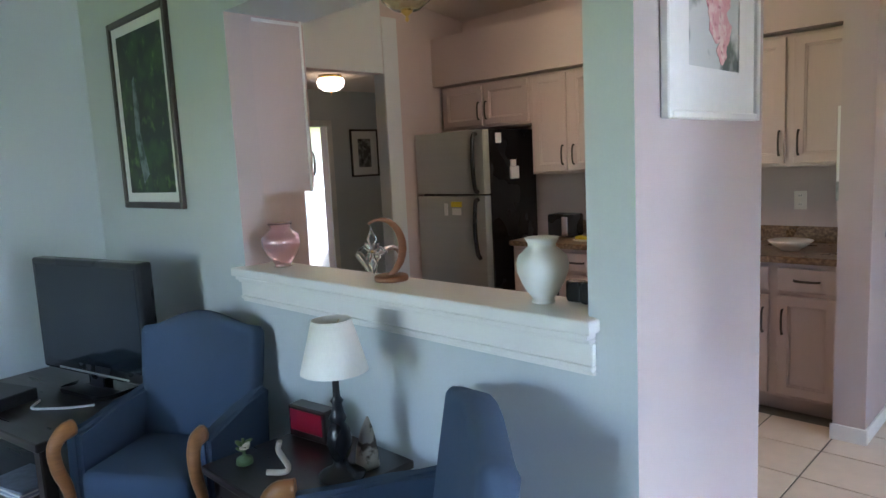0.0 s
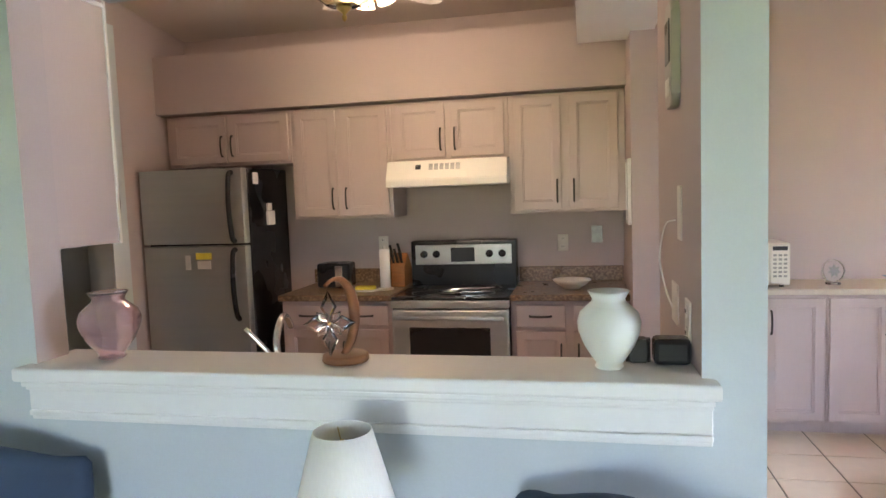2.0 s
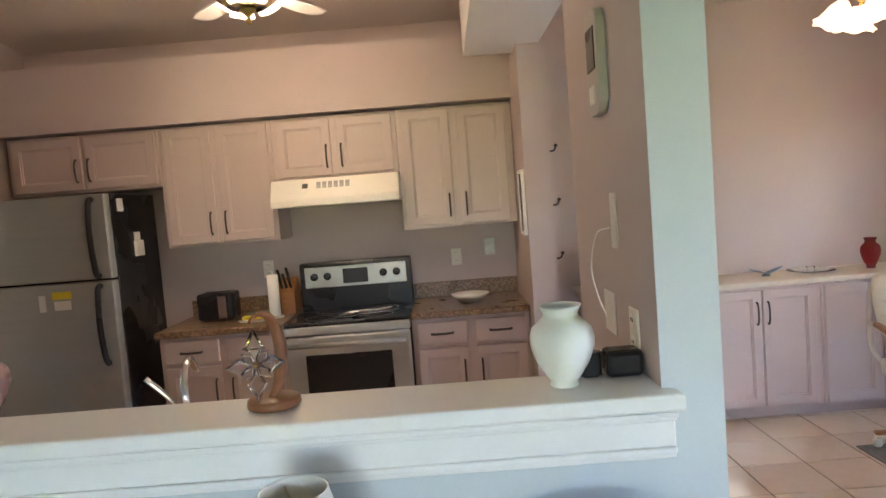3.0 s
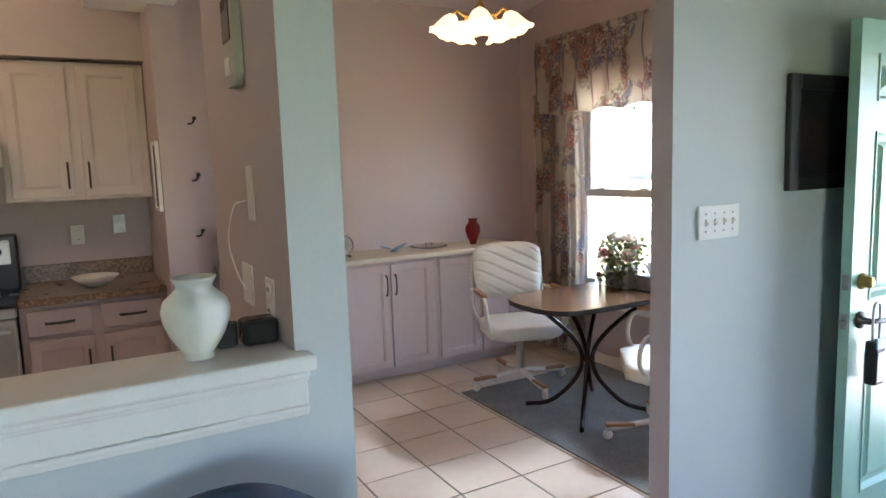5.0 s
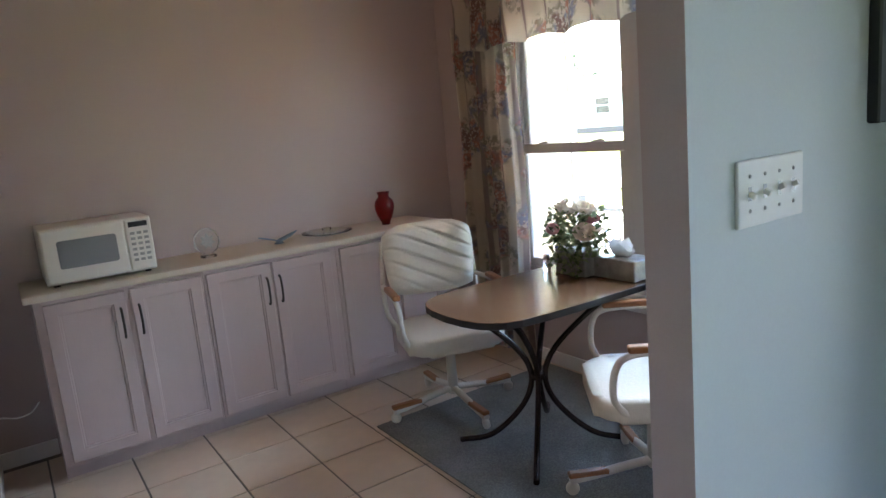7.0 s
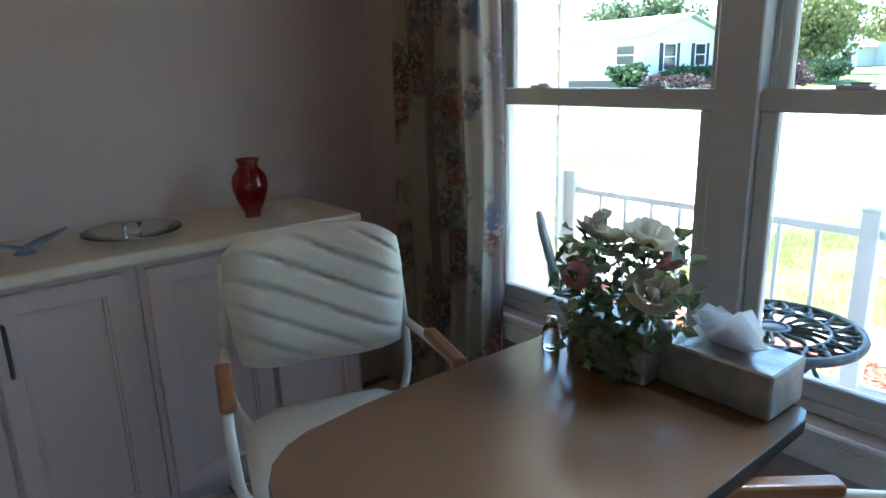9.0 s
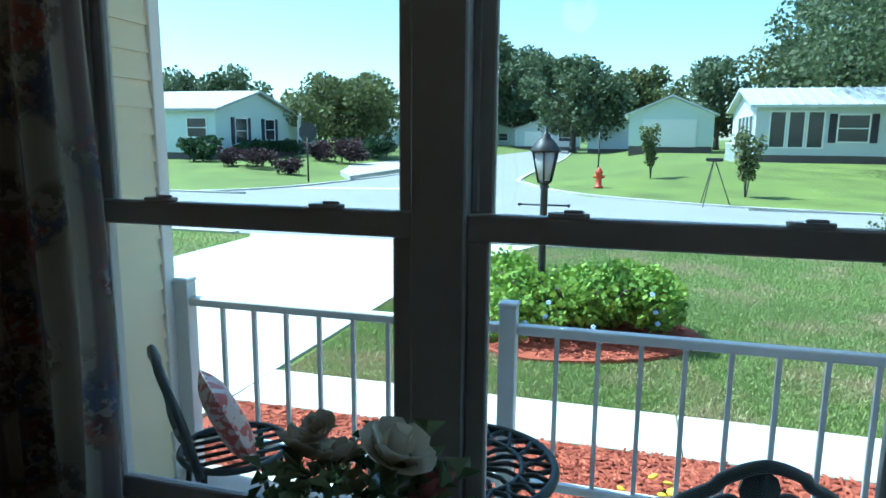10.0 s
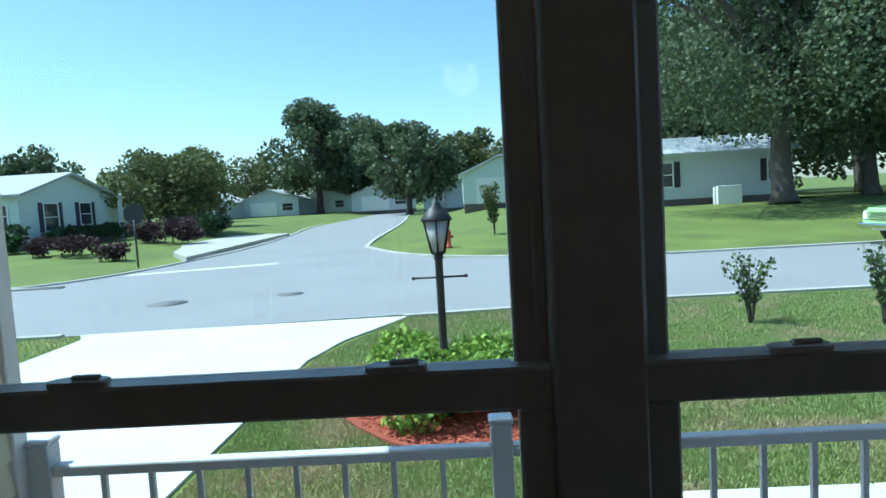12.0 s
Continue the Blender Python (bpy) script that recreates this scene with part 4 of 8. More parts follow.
# ---- armchairs ----
def armchair(m, label):
    c = thing("armchair", m, label, "armchair", "blue armchairs")
    W2 = 0.31
    bm = bmesh.new()
    box(bm, -0.27, -0.32, 0.20, 0.27, 0.24, 0.34, 0.02, seg=2)
    part("seat_frame", bm, M_BLUEF, c)
    bm = bmesh.new()
    slab(bm, round_rect(-0.255, -0.34, 0.255, 0.2, 0.05, 4), 0.345, 0.47, 0.035, seg=3)
    part("seat_cushion", bm, M_BLUEF, c, smooth=True)
    bm = bmesh.new()
    shape = [(-0.29, 0.0), (-0.10, 0.0), (0.10, 0.0), (0.29, 0.0), (0.305, 0.18), (0.315, 0.36), (0.32, 0.50), (0.318, 0.545), (0.30, 0.567)]
    for k in range(25):
        s = 1 - 2 * k / 24
        shape.append((0.28 * s, 0.57 + 0.068 * math.cos(s * math.pi / 2) ** 1.7))
    shape += [(-0.30, 0.567), (-0.318, 0.545), (-0.32, 0.50), (-0.315, 0.36), (-0.305, 0.18)]
    n, rings = len(shape), []
    m = pose(0, 0.27, 0.36, 90 - 12)
    for k in range(9):
        th = radians(-90 + 22.5 * k)
        ring = []
        for i, (x, y) in enumerate(shape):
            d = Vector(shape[(i + 1) % n]) - Vector(shape[i - 1])
            inward = Vector((-d.y, d.x)).normalized() * 0.045 * (1 - math.cos(th))
            ring.append(bm.verts.new(m @ Vector((x + inward.x, y + inward.y, 0.045 * math.sin(th) + (0.02 if k > 4 else -0.02 if k < 4 else 0)))))
        rings.append(ring)
    for r0, r1 in zip(rings, rings[1:]):
        for i in range(n):
            bm.faces.new((r0[i], r0[(i + 1) % n], r1[(i + 1) % n], r1[i]))
    bm.faces.new(rings[0][::-1])
    bm.faces.new(rings[-1])
    back = part("backrest", bm, M_BLUEF, c)
    for p in back.data.polygons:
        p.use_smooth = p.area < 0.05
    for s in (-1, 1):
        bm = bmesh.new()
        lo = [bm.verts.new((s * 0.27, y, z)) for y, z in ((-0.30, 0.22), (0.30, 0.22), (0.36, 0.66), (0.1, 0.635), (-0.28, 0.615))]
        hi = [bm.verts.new((s * 0.345, v.co.y, v.co.z)) for v in lo]
        bm.faces.new(lo)
        bm.faces.new(hi[::-1])
        for i in range(5):
            bm.faces.new((lo[i], hi[i], hi[(i + 1) % 5], lo[(i + 1) % 5]))
        bmesh.ops.bevel(bm, geom=bm.edges[:], offset=0.02, segments=3, affect="EDGES")
        part("arm", bm, M_BLUEF, c, smooth=False)
        bm = bmesh.new()
        pts = curve_pts([(s * 0.31, -0.26, 0.628), (s * 0.315, -0.33, 0.622), (s * 0.325, -0.375, 0.575), (s * 0.325, -0.365, 0.49), (s * 0.32, -0.325, 0.40), (s * 0.31, -0.325, 0.30), (s * 0.305, -0.345, 0.15), (s * 0.305, -0.35, 0.0)], 4)
        tube(bm, pts, 0.03, 10, flat=1.25, radii=[0.029 - 0.0003 * i if i < 14 else 0.024 - 0.0004 * (i - 14) for i in range(len(pts))])
        part("wooden_arm_front", bm, M_WOODL, c, "carved honey oak arm front and leg")
        bm = bmesh.new()
        rod(bm, (s * 0.27, 0.30, 0.0), (s * 0.26, 0.24, 0.24), 0.02, 0.028)
        part("leg", bm, M_WOODL, c, "oak back leg")
    return c


armchair(pose(-2.62, 1.02, 0, 0, 0, 32) @ Matrix.Diagonal((0.9, 0.75, 0.98, 1)), "blue upholstered armchair with honey oak arm fronts")
armchair(pose(-1.31, 0.985, 0, 0, 0, -38) @ Matrix.Diagonal((0.92, 0.8, 0.96, 1)), "blue upholstered armchair turned towards the side table")

# ---- side table with a lamp ----
et = thing("side_table", pose(-1.90, 1.18, 0), "dark espresso wood side table between armchairs", "side table")
bm = bmesh.new()
box(bm, -0.28, -0.24, 0.515, 0.28, 0.26, 0.545, 0.006, seg=2)
part("tabletop", bm, M_WOODD, et)
bm = bmesh.new()
box(bm, -0.25, -0.21, 0.44, 0.25, 0.23, 0.514)
part("apron", bm, M_WOODD, et)
bm = bmesh.new()
box(bm, -0.25, -0.21, 0.14, 0.25, 0.23, 0.16)
part("shelf", bm, M_WOODD, et)
for x in (-0.25, 0.22):
    for y in (-0.21, 0.2):
        bm = bmesh.new()
        box(bm, x, y, 0, x + 0.04, y + 0.04, 0.512, 0.004)
        part("leg", bm, M_WOODD, et)
lp = thing("table_lamp", pose(-1.715, 1.205, 0.546), "table lamp with a turned black base and white shade", "lamp")
bm = bmesh.new()
lathe(bm, [(0.0, 0.0), (0.075, 0.0), (0.078, 0.012), (0.06, 0.024), (0.03, 0.04), (0.022, 0.06), (0.034, 0.085), (0.042, 0.12), (0.036, 0.16), (0.022, 0.19), (0.03, 0.205), (0.022, 0.22), (0.016, 0.25), (0.022, 0.262), (0.012, 0.275), (0.010, 0.36), (0.0, 0.36)], 24)
part("base", bm, M_BLACK, lp, "turned black lamp base")
bm = bmesh.new()
lathe(bm, [(0.110, 0.362), (0.064, 0.53), (0.061, 0.53), (0.107, 0.362), (0.110, 0.362)], 36, cap=False)
part("shade", bm, M_SHADE, lp, "white cloth empire shade")
bm = bmesh.new()
for k in range(3):
    a = k * 2.094
    rod(bm, (0, 0, 0.49), (0.063 * math.cos(a), 0.063 * math.sin(a), 0.515), 0.0015, steps=5)
rod(bm, (0, 0, 0.33), (0, 0, 0.51), 0.003, steps=6)
part("harp", bm, M_BRASS, lp)

ck = thing("clock_radio", pose(-2.06, 1.33, 0.546, 0, 0, 8), "dark clock radio with a deep red front", "clock radio")
bm = bmesh.new()
box(bm, -0.10, -0.03, 0, 0.10, 0.04, 0.125, 0.006)
part("case", bm, M_WOODD, ck)
bm = bmesh.new()
box(bm, -0.085, -0.034, 0.03, 0.085, -0.029, 0.112, 0.002)
part("face", bm, mat("dark_red_face", (0.30, 0.01, 0.03), 0.3), ck, "deep red front panel")
bm = bmesh.new()
tube(bm, curve_pts([(-0.03, 0, 0.012), (0.03, 0, 0.012), (0.045, 0, 0.03), (0.03, 0.0, 0.06), (0.015, 0, 0.09), (0.022, 0, 0.12)], 5), 0.012, 8, flat=0.8)
lone("carved_figurine", bm, mat("bone_ceramic", (0.52, 0.45, 0.36), 0.5), "small cream swan-neck figurine on the table", "figurine", at=pose(-1.90, 1.07, 0.545, 0, 0, 40))
bm = bmesh.new()
tube(bm, [(0, 0, 0.0), (0, 0, 0.03), (0.004, 0, 0.09), (0.015, 0, 0.14), (0.03, 0, 0.19)], 0.03, 9, radii=[0.045, 0.042, 0.034, 0.022, 0.004], flat=0.5)
lone("rock_figurine", bm, art_material("banded_rock", (0.55, 0.48, 0.40), [((0.10, 0.07, 0.05), 25, 0.5, 0.6)], 1, 2), "pointed banded rock figurine on the table", "figurine", at=pose(-1.70, 1.30, 0.546, 0, 0, -20))
fl = thing("china_flower", pose(-2.07, 1.05, 0.546), "small white china flower with green leaves", "ornament")
bm = bmesh.new()
lathe(bm, [(0.0, 0.0), (0.03, 0.0), (0.028, 0.02), (0.006, 0.03), (0.005, 0.09)], 10)
part("stem", bm, M_LEAF, fl)
for k in range(7):
    bm = bmesh.new()
    lathe(bm, [(0, 0), (0.014, 0.012), (0.01, 0.03), (0, 0.036)], 7, Matrix.Diagonal((1, 0.5, 1, 1)))
    part("petal", bm, M_PETAL if k % 3 else M_LEAF, fl, "white petal" if k % 3 else "green leaf", at=pose(0, 0, 0.045 + 0.008 * (k % 4), 55 + 10 * (k % 2), 0, 51 * k))

# ---- television on its stand ----
ts = thing("tv_stand", pose(-3.62, 0.93, 0, 0, 0, 10), "dark wood television stand with a lower shelf", "tv stand")
bm = bmesh.new()
box(bm, -0.62, -0.40, 0.46, 0.55, 0.33, 0.50, 0.006, seg=2)
part("tabletop", bm, M_WOODD, ts)
bm = bmesh.new()
box(bm, -0.58, -0.36, 0.16, 0.51, 0.29, 0.185)
part("shelf", bm, M_WOODD, ts)
for x in (-0.6, 0.47):
    for y in (-0.38, 0.25):
        bm = bmesh.new()
        box(bm, x, y, 0, x + 0.06, y + 0.06, 0.458, 0.006)
        part("leg", bm, M_WOODD, ts)
tv = thing("television", pose(-3.54, 1.06, 0.502, 0, 0, 13), "black flat-screen television on a stand", "television")
bm = bmesh.new()
slab(bm, round_rect(-0.20, -0.12, 0.20, 0.12, 0.05), 0, 0.02, 0.006)
box(bm, -0.06, -0.02, 0.018, 0.06, 0.03, 0.10)
part("foot", bm, M_BLACK, tv)
bm = bmesh.new()
box(bm, -0.46, -0.03, 0.075, 0.46, 0.045, 0.665, 0.014, seg=3)
part("case", bm, M_BLACK, tv)
bm = bmesh.new()
box(bm, -0.425, -0.0325, 0.135, 0.425, -0.029, 0.635)
part("screen", bm, M_SCREEN, tv, "dark glossy screen")
bm = bmesh.new()
box(bm, -0.30, -0.034, 0.088, 0.30, -0.029, 0.098, 0.002)
part("silver_strip", bm, M_STEEL, tv)
bm = bmesh.new()
box(bm, -0.15, -0.10, 0, 0.15, 0.10, 0.06, 0.004)
lone("cable_box", bm, M_BLACKM, "black cable box on the television stand", "cable box", at=pose(-3.75, 0.66, 0.5025, 0, 0, 20))
bm = bmesh.new()
tube(bm, curve_pts([(-3.60, 0.80, 0.506), (-3.5, 0.74, 0.508), (-3.42, 0.80, 0.507), (-3.36, 0.86, 0.507), (-3.3, 0.95, 0.507)], 5), 0.006, 6)
lone("white_cable", bm, M_WHITE, "white cable lying on the stand", "cable")
M_COVER = mat("magazine_cover", (0.34, 0.36, 0.42), 0.4, vary=0.3, grain=30)
for k in range(4):
    bm = bmesh.new()
    box(bm, -0.14, -0.10, 0, 0.14, 0.10, 0.011, 0.001)
    lone("magazine", bm, M_COVER if k % 2 else M_PAPER, "magazine lying in a stack on the shelf", "magazine", "stacked magazines", at=pose(-3.4 + 0.005 * k, 0.66, 0.186 + 0.012 * k, 0, 0, 14 + 3 * (k % 2)))

# ---- front door, its frame, storm door and mat ----
fd = thing("front_door", pose(2.045, 1.335, 0.012), "pale green six-panel front door standing open", "door")
bm = bmesh.new()
W, H, T = 0.91, 2.02, 0.04
cols = ((-W + 0.12, -W / 2 - 0.05), (-W / 2 + 0.05, -0.12))
rows = ((0.20, 0.80), (0.98, 1.62), (1.73, 1.90))
xs = [-W, cols[0][0], cols[0][1], cols[1][0], cols[1][1], 0.0]
zs = [0, rows[0][0], rows[0][1], rows[1][0], rows[1][1], rows[2][0], rows[2][1], H]
for i in range(5):
    for j in range(7):
        if not (i in (1, 3) and j in (1, 3, 5)):
            box(bm, xs[i], 0, zs[j], xs[i + 1], T, zs[j + 1])
bmesh.ops.remove_doubles(bm, verts=bm.verts, dist=1e-5)
part("leaf", bm, M_DOOR, fd)
for a, b in cols:
    for c, d in rows:
        bm = bmesh.new()
        q = [(a, 0.001, c), (a + 0.022, 0.012, c + 0.022), (a + 0.045, 0.012, c + 0.045), (a + 0.06, 0.003, c + 0.06)]
        rings = []
        for ins, y in ((0, -0.004), (0.008, -0.004), (0.022, 0.018), (0.036, 0.018), (0.062, 0.004)):
            rings.append([bm.verts.new(p) for p in ((a + ins, y, c + ins), (b - ins, y, c + ins), (b - ins, y, d - ins), (a + ins, y, d - ins))])
        for r0, r1 in zip(rings, rings[1:]):
            for k in range(4):
                bm.faces.new((r0[k], r0[(k + 1) % 4], r1[(k + 1) % 4], r1[k]))
        bm.faces.new(rings[-1])
        back = [bm.verts.new(p) for p in ((a, 0.035, c), (b, 0.035, c), (b, 0.035, d), (a, 0.035, d))]
        bm.faces.new(back[::-1])
        for k in range(4):
            bm.faces.new((back[k], back[(k + 1) % 4], rings[0][(k + 1) % 4], rings[0][k]))
        part("panel", bm, M_DOOR, fd)
bm = bmesh.new()
lathe(bm, [(0.032, 0), (0.03, 0.008), (0.022, 0.012), (0.022, 0.035), (0.014, 0.042), (0, 0.042)], 20, pose(-W + 0.07, 0, 1.06, 90))
part("deadbolt", bm, M_BRASS, fd, "brass deadbolt cylinder")
bm = bmesh.new()
lathe(bm, [(0.034, 0), (0.032, 0.008), (0.014, 0.012), (0.012, 0.04), (0, 0.042)], 18, pose(-W + 0.07, 0, 0.91, 90))
tube(bm, curve_pts([(-W + 0.07, -0.045, 0.91), (-W + 0.10, -0.05, 0.912), (-W + 0.14, -0.05, 0.908), (-W + 0.18, -0.048, 0.90)], 4), 0.01, 8)
lv = part("lever", bm, M_PEWTER, fd, "pewter lever handle")
bm = bmesh.new()
box(bm, -W - 0.002, 0.008, 1.03, -W, 0.032, 1.09)
box(bm, -W - 0.002, 0.008, 0.88, -W, 0.032, 0.94)
rod(bm, (-W - 0.03, 0.02, 0.91), (-W, 0.02, 0.91), 0.008)
part("latch_plate", bm, M_PEWBOX, fd, "steel latch plates")
lb = thing("lockbox", pose(2.045 - W + 0.09, 1.285, 0.68), "black and blue key lockbox on the handle", "lockbox")
bm = bmesh.new()
box(bm, -0.035, -0.022, 0, 0.035, 0.022, 0.17, 0.01, seg=2)
part("body", bm, M_BLACKM, lb)
bm = bmesh.new()
box(bm, -0.028, -0.026, 0.015, 0.028, -0.02, 0.13, 0.003)
part("face_plate", bm, mat("pale_blue_plastic", (0.36, 0.45, 0.60), 0.4), lb, "pale blue front plate")
bm = bmesh.new()
box(bm, -0.034, -0.024, 0.14, 0.034, -0.015, 0.185, 0.008)
part("cap", bm, mat("bright_blue_plastic", (0.10, 0.25, 0.55), 0.4), lb, "blue cap")
bm = bmesh.new()
tube(bm, curve_pts([(-0.022, 0, 0.165), (-0.022, 0.0, 0.29), (0, 0, 0.315), (0.022, 0, 0.29), (0.022, 0, 0.165)], 5), 0.005, 8)
part("shackle", bm, M_STEEL, lb)
kn = thing("door_knocker", pose(2.045 - W / 2, 1.335, 1.50), "dark ring door knocker", "door knocker")
bm = bmesh.new()
tube(bm, [(0.045 * math.cos(a), -0.02, 0.06 * math.sin(a)) for a in [k * math.pi / 12 for k in range(25)]], 0.007, 7)
part("ring", bm, M_PEWTER, kn)
bm = bmesh.new()
tube(bm, curve_pts([(0, -0.012, 0.085), (0.012, -0.015, 0.04), (0, -0.02, 0.0), (-0.012, -0.015, -0.04), (0, -0.012, -0.11)], 5), 0.008, 7)
lathe(bm, [(0.022, 0), (0.02, 0.012), (0, 0.016)], 12, pose(0, 0, 0.08, 90))
lathe(bm, [(0.022, 0), (0.02, 0.012), (0, 0.016)], 12, pose(0, 0, -0.06, 90))
part("post", bm, M_PEWTER, kn)

bm = bmesh.new()
box(bm, 2.06, 1.36, 0, 2.28, 1.40, 2.08, 0.003)
box(bm, 2.06, 0.39, 0, 2.28, 0.43, 2.08, 0.003)
box(bm, 2.06, 0.43, 2.04, 2.28, 1.36, 2.08, 0.003)
box(bm, 2.07, 0.43, 0.0, 2.29, 1.36, 0.015, 0.003)
structure("door_frame", bm, M_WHITE, "white painted front door frame")
sd = thing("storm_door", pose(2.29, 0.45, 0.016), "closed white storm door with full glass", "storm door")
bm = bmesh.new()
for b in ((0, 0, 0.08, 2.01), (0.82, 0, 0.90, 2.01), (0.08, 0, 0.82, 0.14), (0.08, 1.91, 0.82, 2.01)):
    box(bm, -0.012, b[0], b[1], 0.016, b[2], b[3], 0.004)
part("frame", bm, M_WHITE, sd)
bm = bmesh.new()
box(bm, 0.0, 0.08, 0.14, 0.003, 0.82, 1.91)
g = part("pane", bm, M_CLEAR, sd, "clear glass pane")
g.visible_shadow = False
bm = bmesh.new()
box(bm, -0.36, -0.40, 0, 0.36, 0.40, 0.008, 0.002)
lone("entry_mat", bm, art_material("patterned_mat", (0.03, 0.05, 0.10), [((0.30, 0.26, 0.20), 9, 0.55, 0.58), ((0.25, 0.08, 0.05), 12, 0.62, 0.64), ((0.10, 0.17, 0.25), 7, 0.58, 0.6)], 1, 9), "dark blue patterned entry mat at the door", "mat", at=pose(1.68, 0.92, 0.001))


def baseboard(name, *runs):
    bm = bmesh.new()
    for x0, y0, x1, y1 in runs:
        box(bm, x0, y0, 0, x1, y1, 0.085, 0.003)
    return structure(name, bm, M_WHITE, "white painted baseboard")


baseboard("baseboard_living", (-4.53, YW - 0.012, -0.80, YW), (0.34, YW - 0.012, 2.06, YW))
baseboard("baseboard_partition", (-0.942, 3.788, -0.768, 3.80), (-0.78, 3.80, -0.768, YD), (-0.768, YD - 0.012, -0.515, YD))
baseboard("baseboard_front", (XF - 0.012, 1.57, XF, 4.27))
baseboard("baseboard_pillar", (-0.80, 1.48, -0.788, 2.33))

# hall beyond the kitchen
wall("wall_hall_west", [(-6.42, 1.6, 0, -6.30, 3.75, 2.44), (-6.42, 4.55, 0, -6.30, 6.6, 2.44), (-6.42, 3.75, 2.03, -6.30, 4.55, 2.44)], "grey-blue hall wall with a doorway", [(1, 0, 0)])
wall("wall_hall_north", [(-6.3, 5.9, 0, XK - 0.12, 6.02, 2.44)], "grey-blue hall end wall", [(0, -1, 0)])
wall("wall_hall_east", [(XK - 0.12, 4.74, 0, XK, 6.02, 2.60)], "hall side wall behind the kitchen", [(-1, 0, 0)])
wall("wall_hall_south", [(-6.3, 1.48, 0, -4.53, 1.60, TOP)], "hall side wall", [(0, 1, 0)])
wall("wall_bath", [(-8.6, 3.3, 0, -8.5, 6.4, 2.44), (-8.5, 3.2, 0, -6.42, 3.3, 2.44), (-8.5, 6.4, 0, -6.42, 6.5, 0.95), (-8.5, 6.4, 2.1, -6.42, 6.5, 2.44), (-6.7, 6.4, 0.95, -6.42, 6.5, 2.1)], "plain room wall beyond the hall", [(1, 0, 0)])
bm = bmesh.new()
box(bm, -8.6, 1.60, 2.44, XK - 0.12, 6.6, 2.56)
structure("ceiling_hall", bm, M_CEIL, "flat hall ceiling")
bm = bmesh.new()
for b in ((3.68, 0, 3.75, 2.03), (4.55, 0, 4.62, 2.03), (3.68, 2.03, 4.62, 2.10)):
    box(bm, -6.30, b[0], b[1], -6.285, b[2], b[3], 0.003)
structure("trim_hall_door", bm, M_WHITE, "white casing of the hall doorway")
M_BW = art_material("grey_print", (0.10, 0.10, 0.10), [((0.32, 0.32, 0.31), 14, 0.46, 0.6), ((0.02, 0.02, 0.02), 10, 0.58, 0.66)], 1.0, 11)
picture("grey_picture", pose(-6.30, 5.08, 1.72, 0, 0, 90), 0.42, 0.56, 0.022, M_BLACKM, M_BW, 0.09, "small black framed grey print in the hall")
hl = thing("hall_light", pose(-5.3, 3.92, 2.44), "lit frosted glass bowl light on the hall ceiling", "ceiling light")
bm = bmesh.new()
lathe(bm, [(0.0, 0.0), (0.11, 0.0), (0.12, -0.02), (0.10, -0.03), (0.0, -0.03)], 24)
part("canopy", bm, M_BRASS, hl)
bm = bmesh.new()
lathe(bm, [(0.12, -0.03), (0.135, -0.06), (0.12, -0.11), (0.07, -0.145), (0.0, -0.155)], 28)
part("bowl", bm, glow("lit_hall_glass", (1.0, 0.80, 0.55), 0.2), hl, "glowing frosted glass bowl")
bm = bmesh.new()
lathe(bm, [(0.0, -0.185), (0.01, -0.175), (0.006, -0.165), (0.014, -0.155), (0.0, -0.15)], 12)
part("finial", bm, M_BRASS, hl)

# ---- dining nook: buffet and what stands on it ----
G_BF = "buffet cabinets"
for x0, x1, doors in ((-0.51, 0.235, [(0.035, 0.375, 1), (0.40, 0.73, -1)]), (0.237, 0.975, [(0.012, 0.345, 1), (0.36, 0.70, -1)]), (0.977, 1.72, [(0.02, 0.375, 1), (0.40, 0.72, -1)])):
    cabinet("buffet_cabinet", x0, x1, 4.27, YD, 0.0, 0.885, doors, "blush painted low buffet cabinet along the wall", G_BF, 0.08, (), False)
bm = bmesh.new()
box(bm, -0.545, 4.235, 0.886, 1.74, YD, 0.922, 0.008, seg=2)
lone("countertop", bm, M_BUFTOP, "long cream laminate top on the buffet", "countertop")

mw = thing("microwave", pose(-0.195, 4.48, 0.923, 0, 0, 0), "white countertop microwave oven on the buffet", "microwave")
bm = bmesh.new()
box(bm, -0.24, -0.16, 0.012, 0.24, 0.19, 0.275, 0.008, seg=2)
part("case", bm, M_APPL, mw)
bm = bmesh.new()
box(bm, -0.235, -0.178, 0.02, 0.115, -0.16, 0.27, 0.008, seg=2)
dr = part("door", bm, M_APPL, mw)
bm = bmesh.new()
slab(bm, round_rect(-0.175, 0.085, 0.075, 0.215, 0.012), 0.1778, 0.181, m=pose(0, 0, 0, 90))
part("window", bm, mat("grey_door_mesh", (0.26, 0.27, 0.28), 0.25, vary=0.06, grain=400), dr, "grey meshed window")
bm = bmesh.new()
box(bm, 0.12, -0.176, 0.02, 0.236, -0.16, 0.27, 0.006)
cp = part("control_panel", bm, M_APPL, mw)
bm = bmesh.new()
box(bm, 0.135, -0.1785, 0.232, 0.22, -0.175, 0.257)
part("display", bm, M_BLACK, cp, "dark clock display")
for i in range(3):
    for j in range(6):
        bm = bmesh.new()
        box(bm, 0.138 + 0.03 * i, -0.1775, 0.065 + 0.026 * j, 0.158 + 0.03 * i, -0.1755, 0.078 + 0.026 * j)
        part("key", bm, M_PEWBOX, cp)
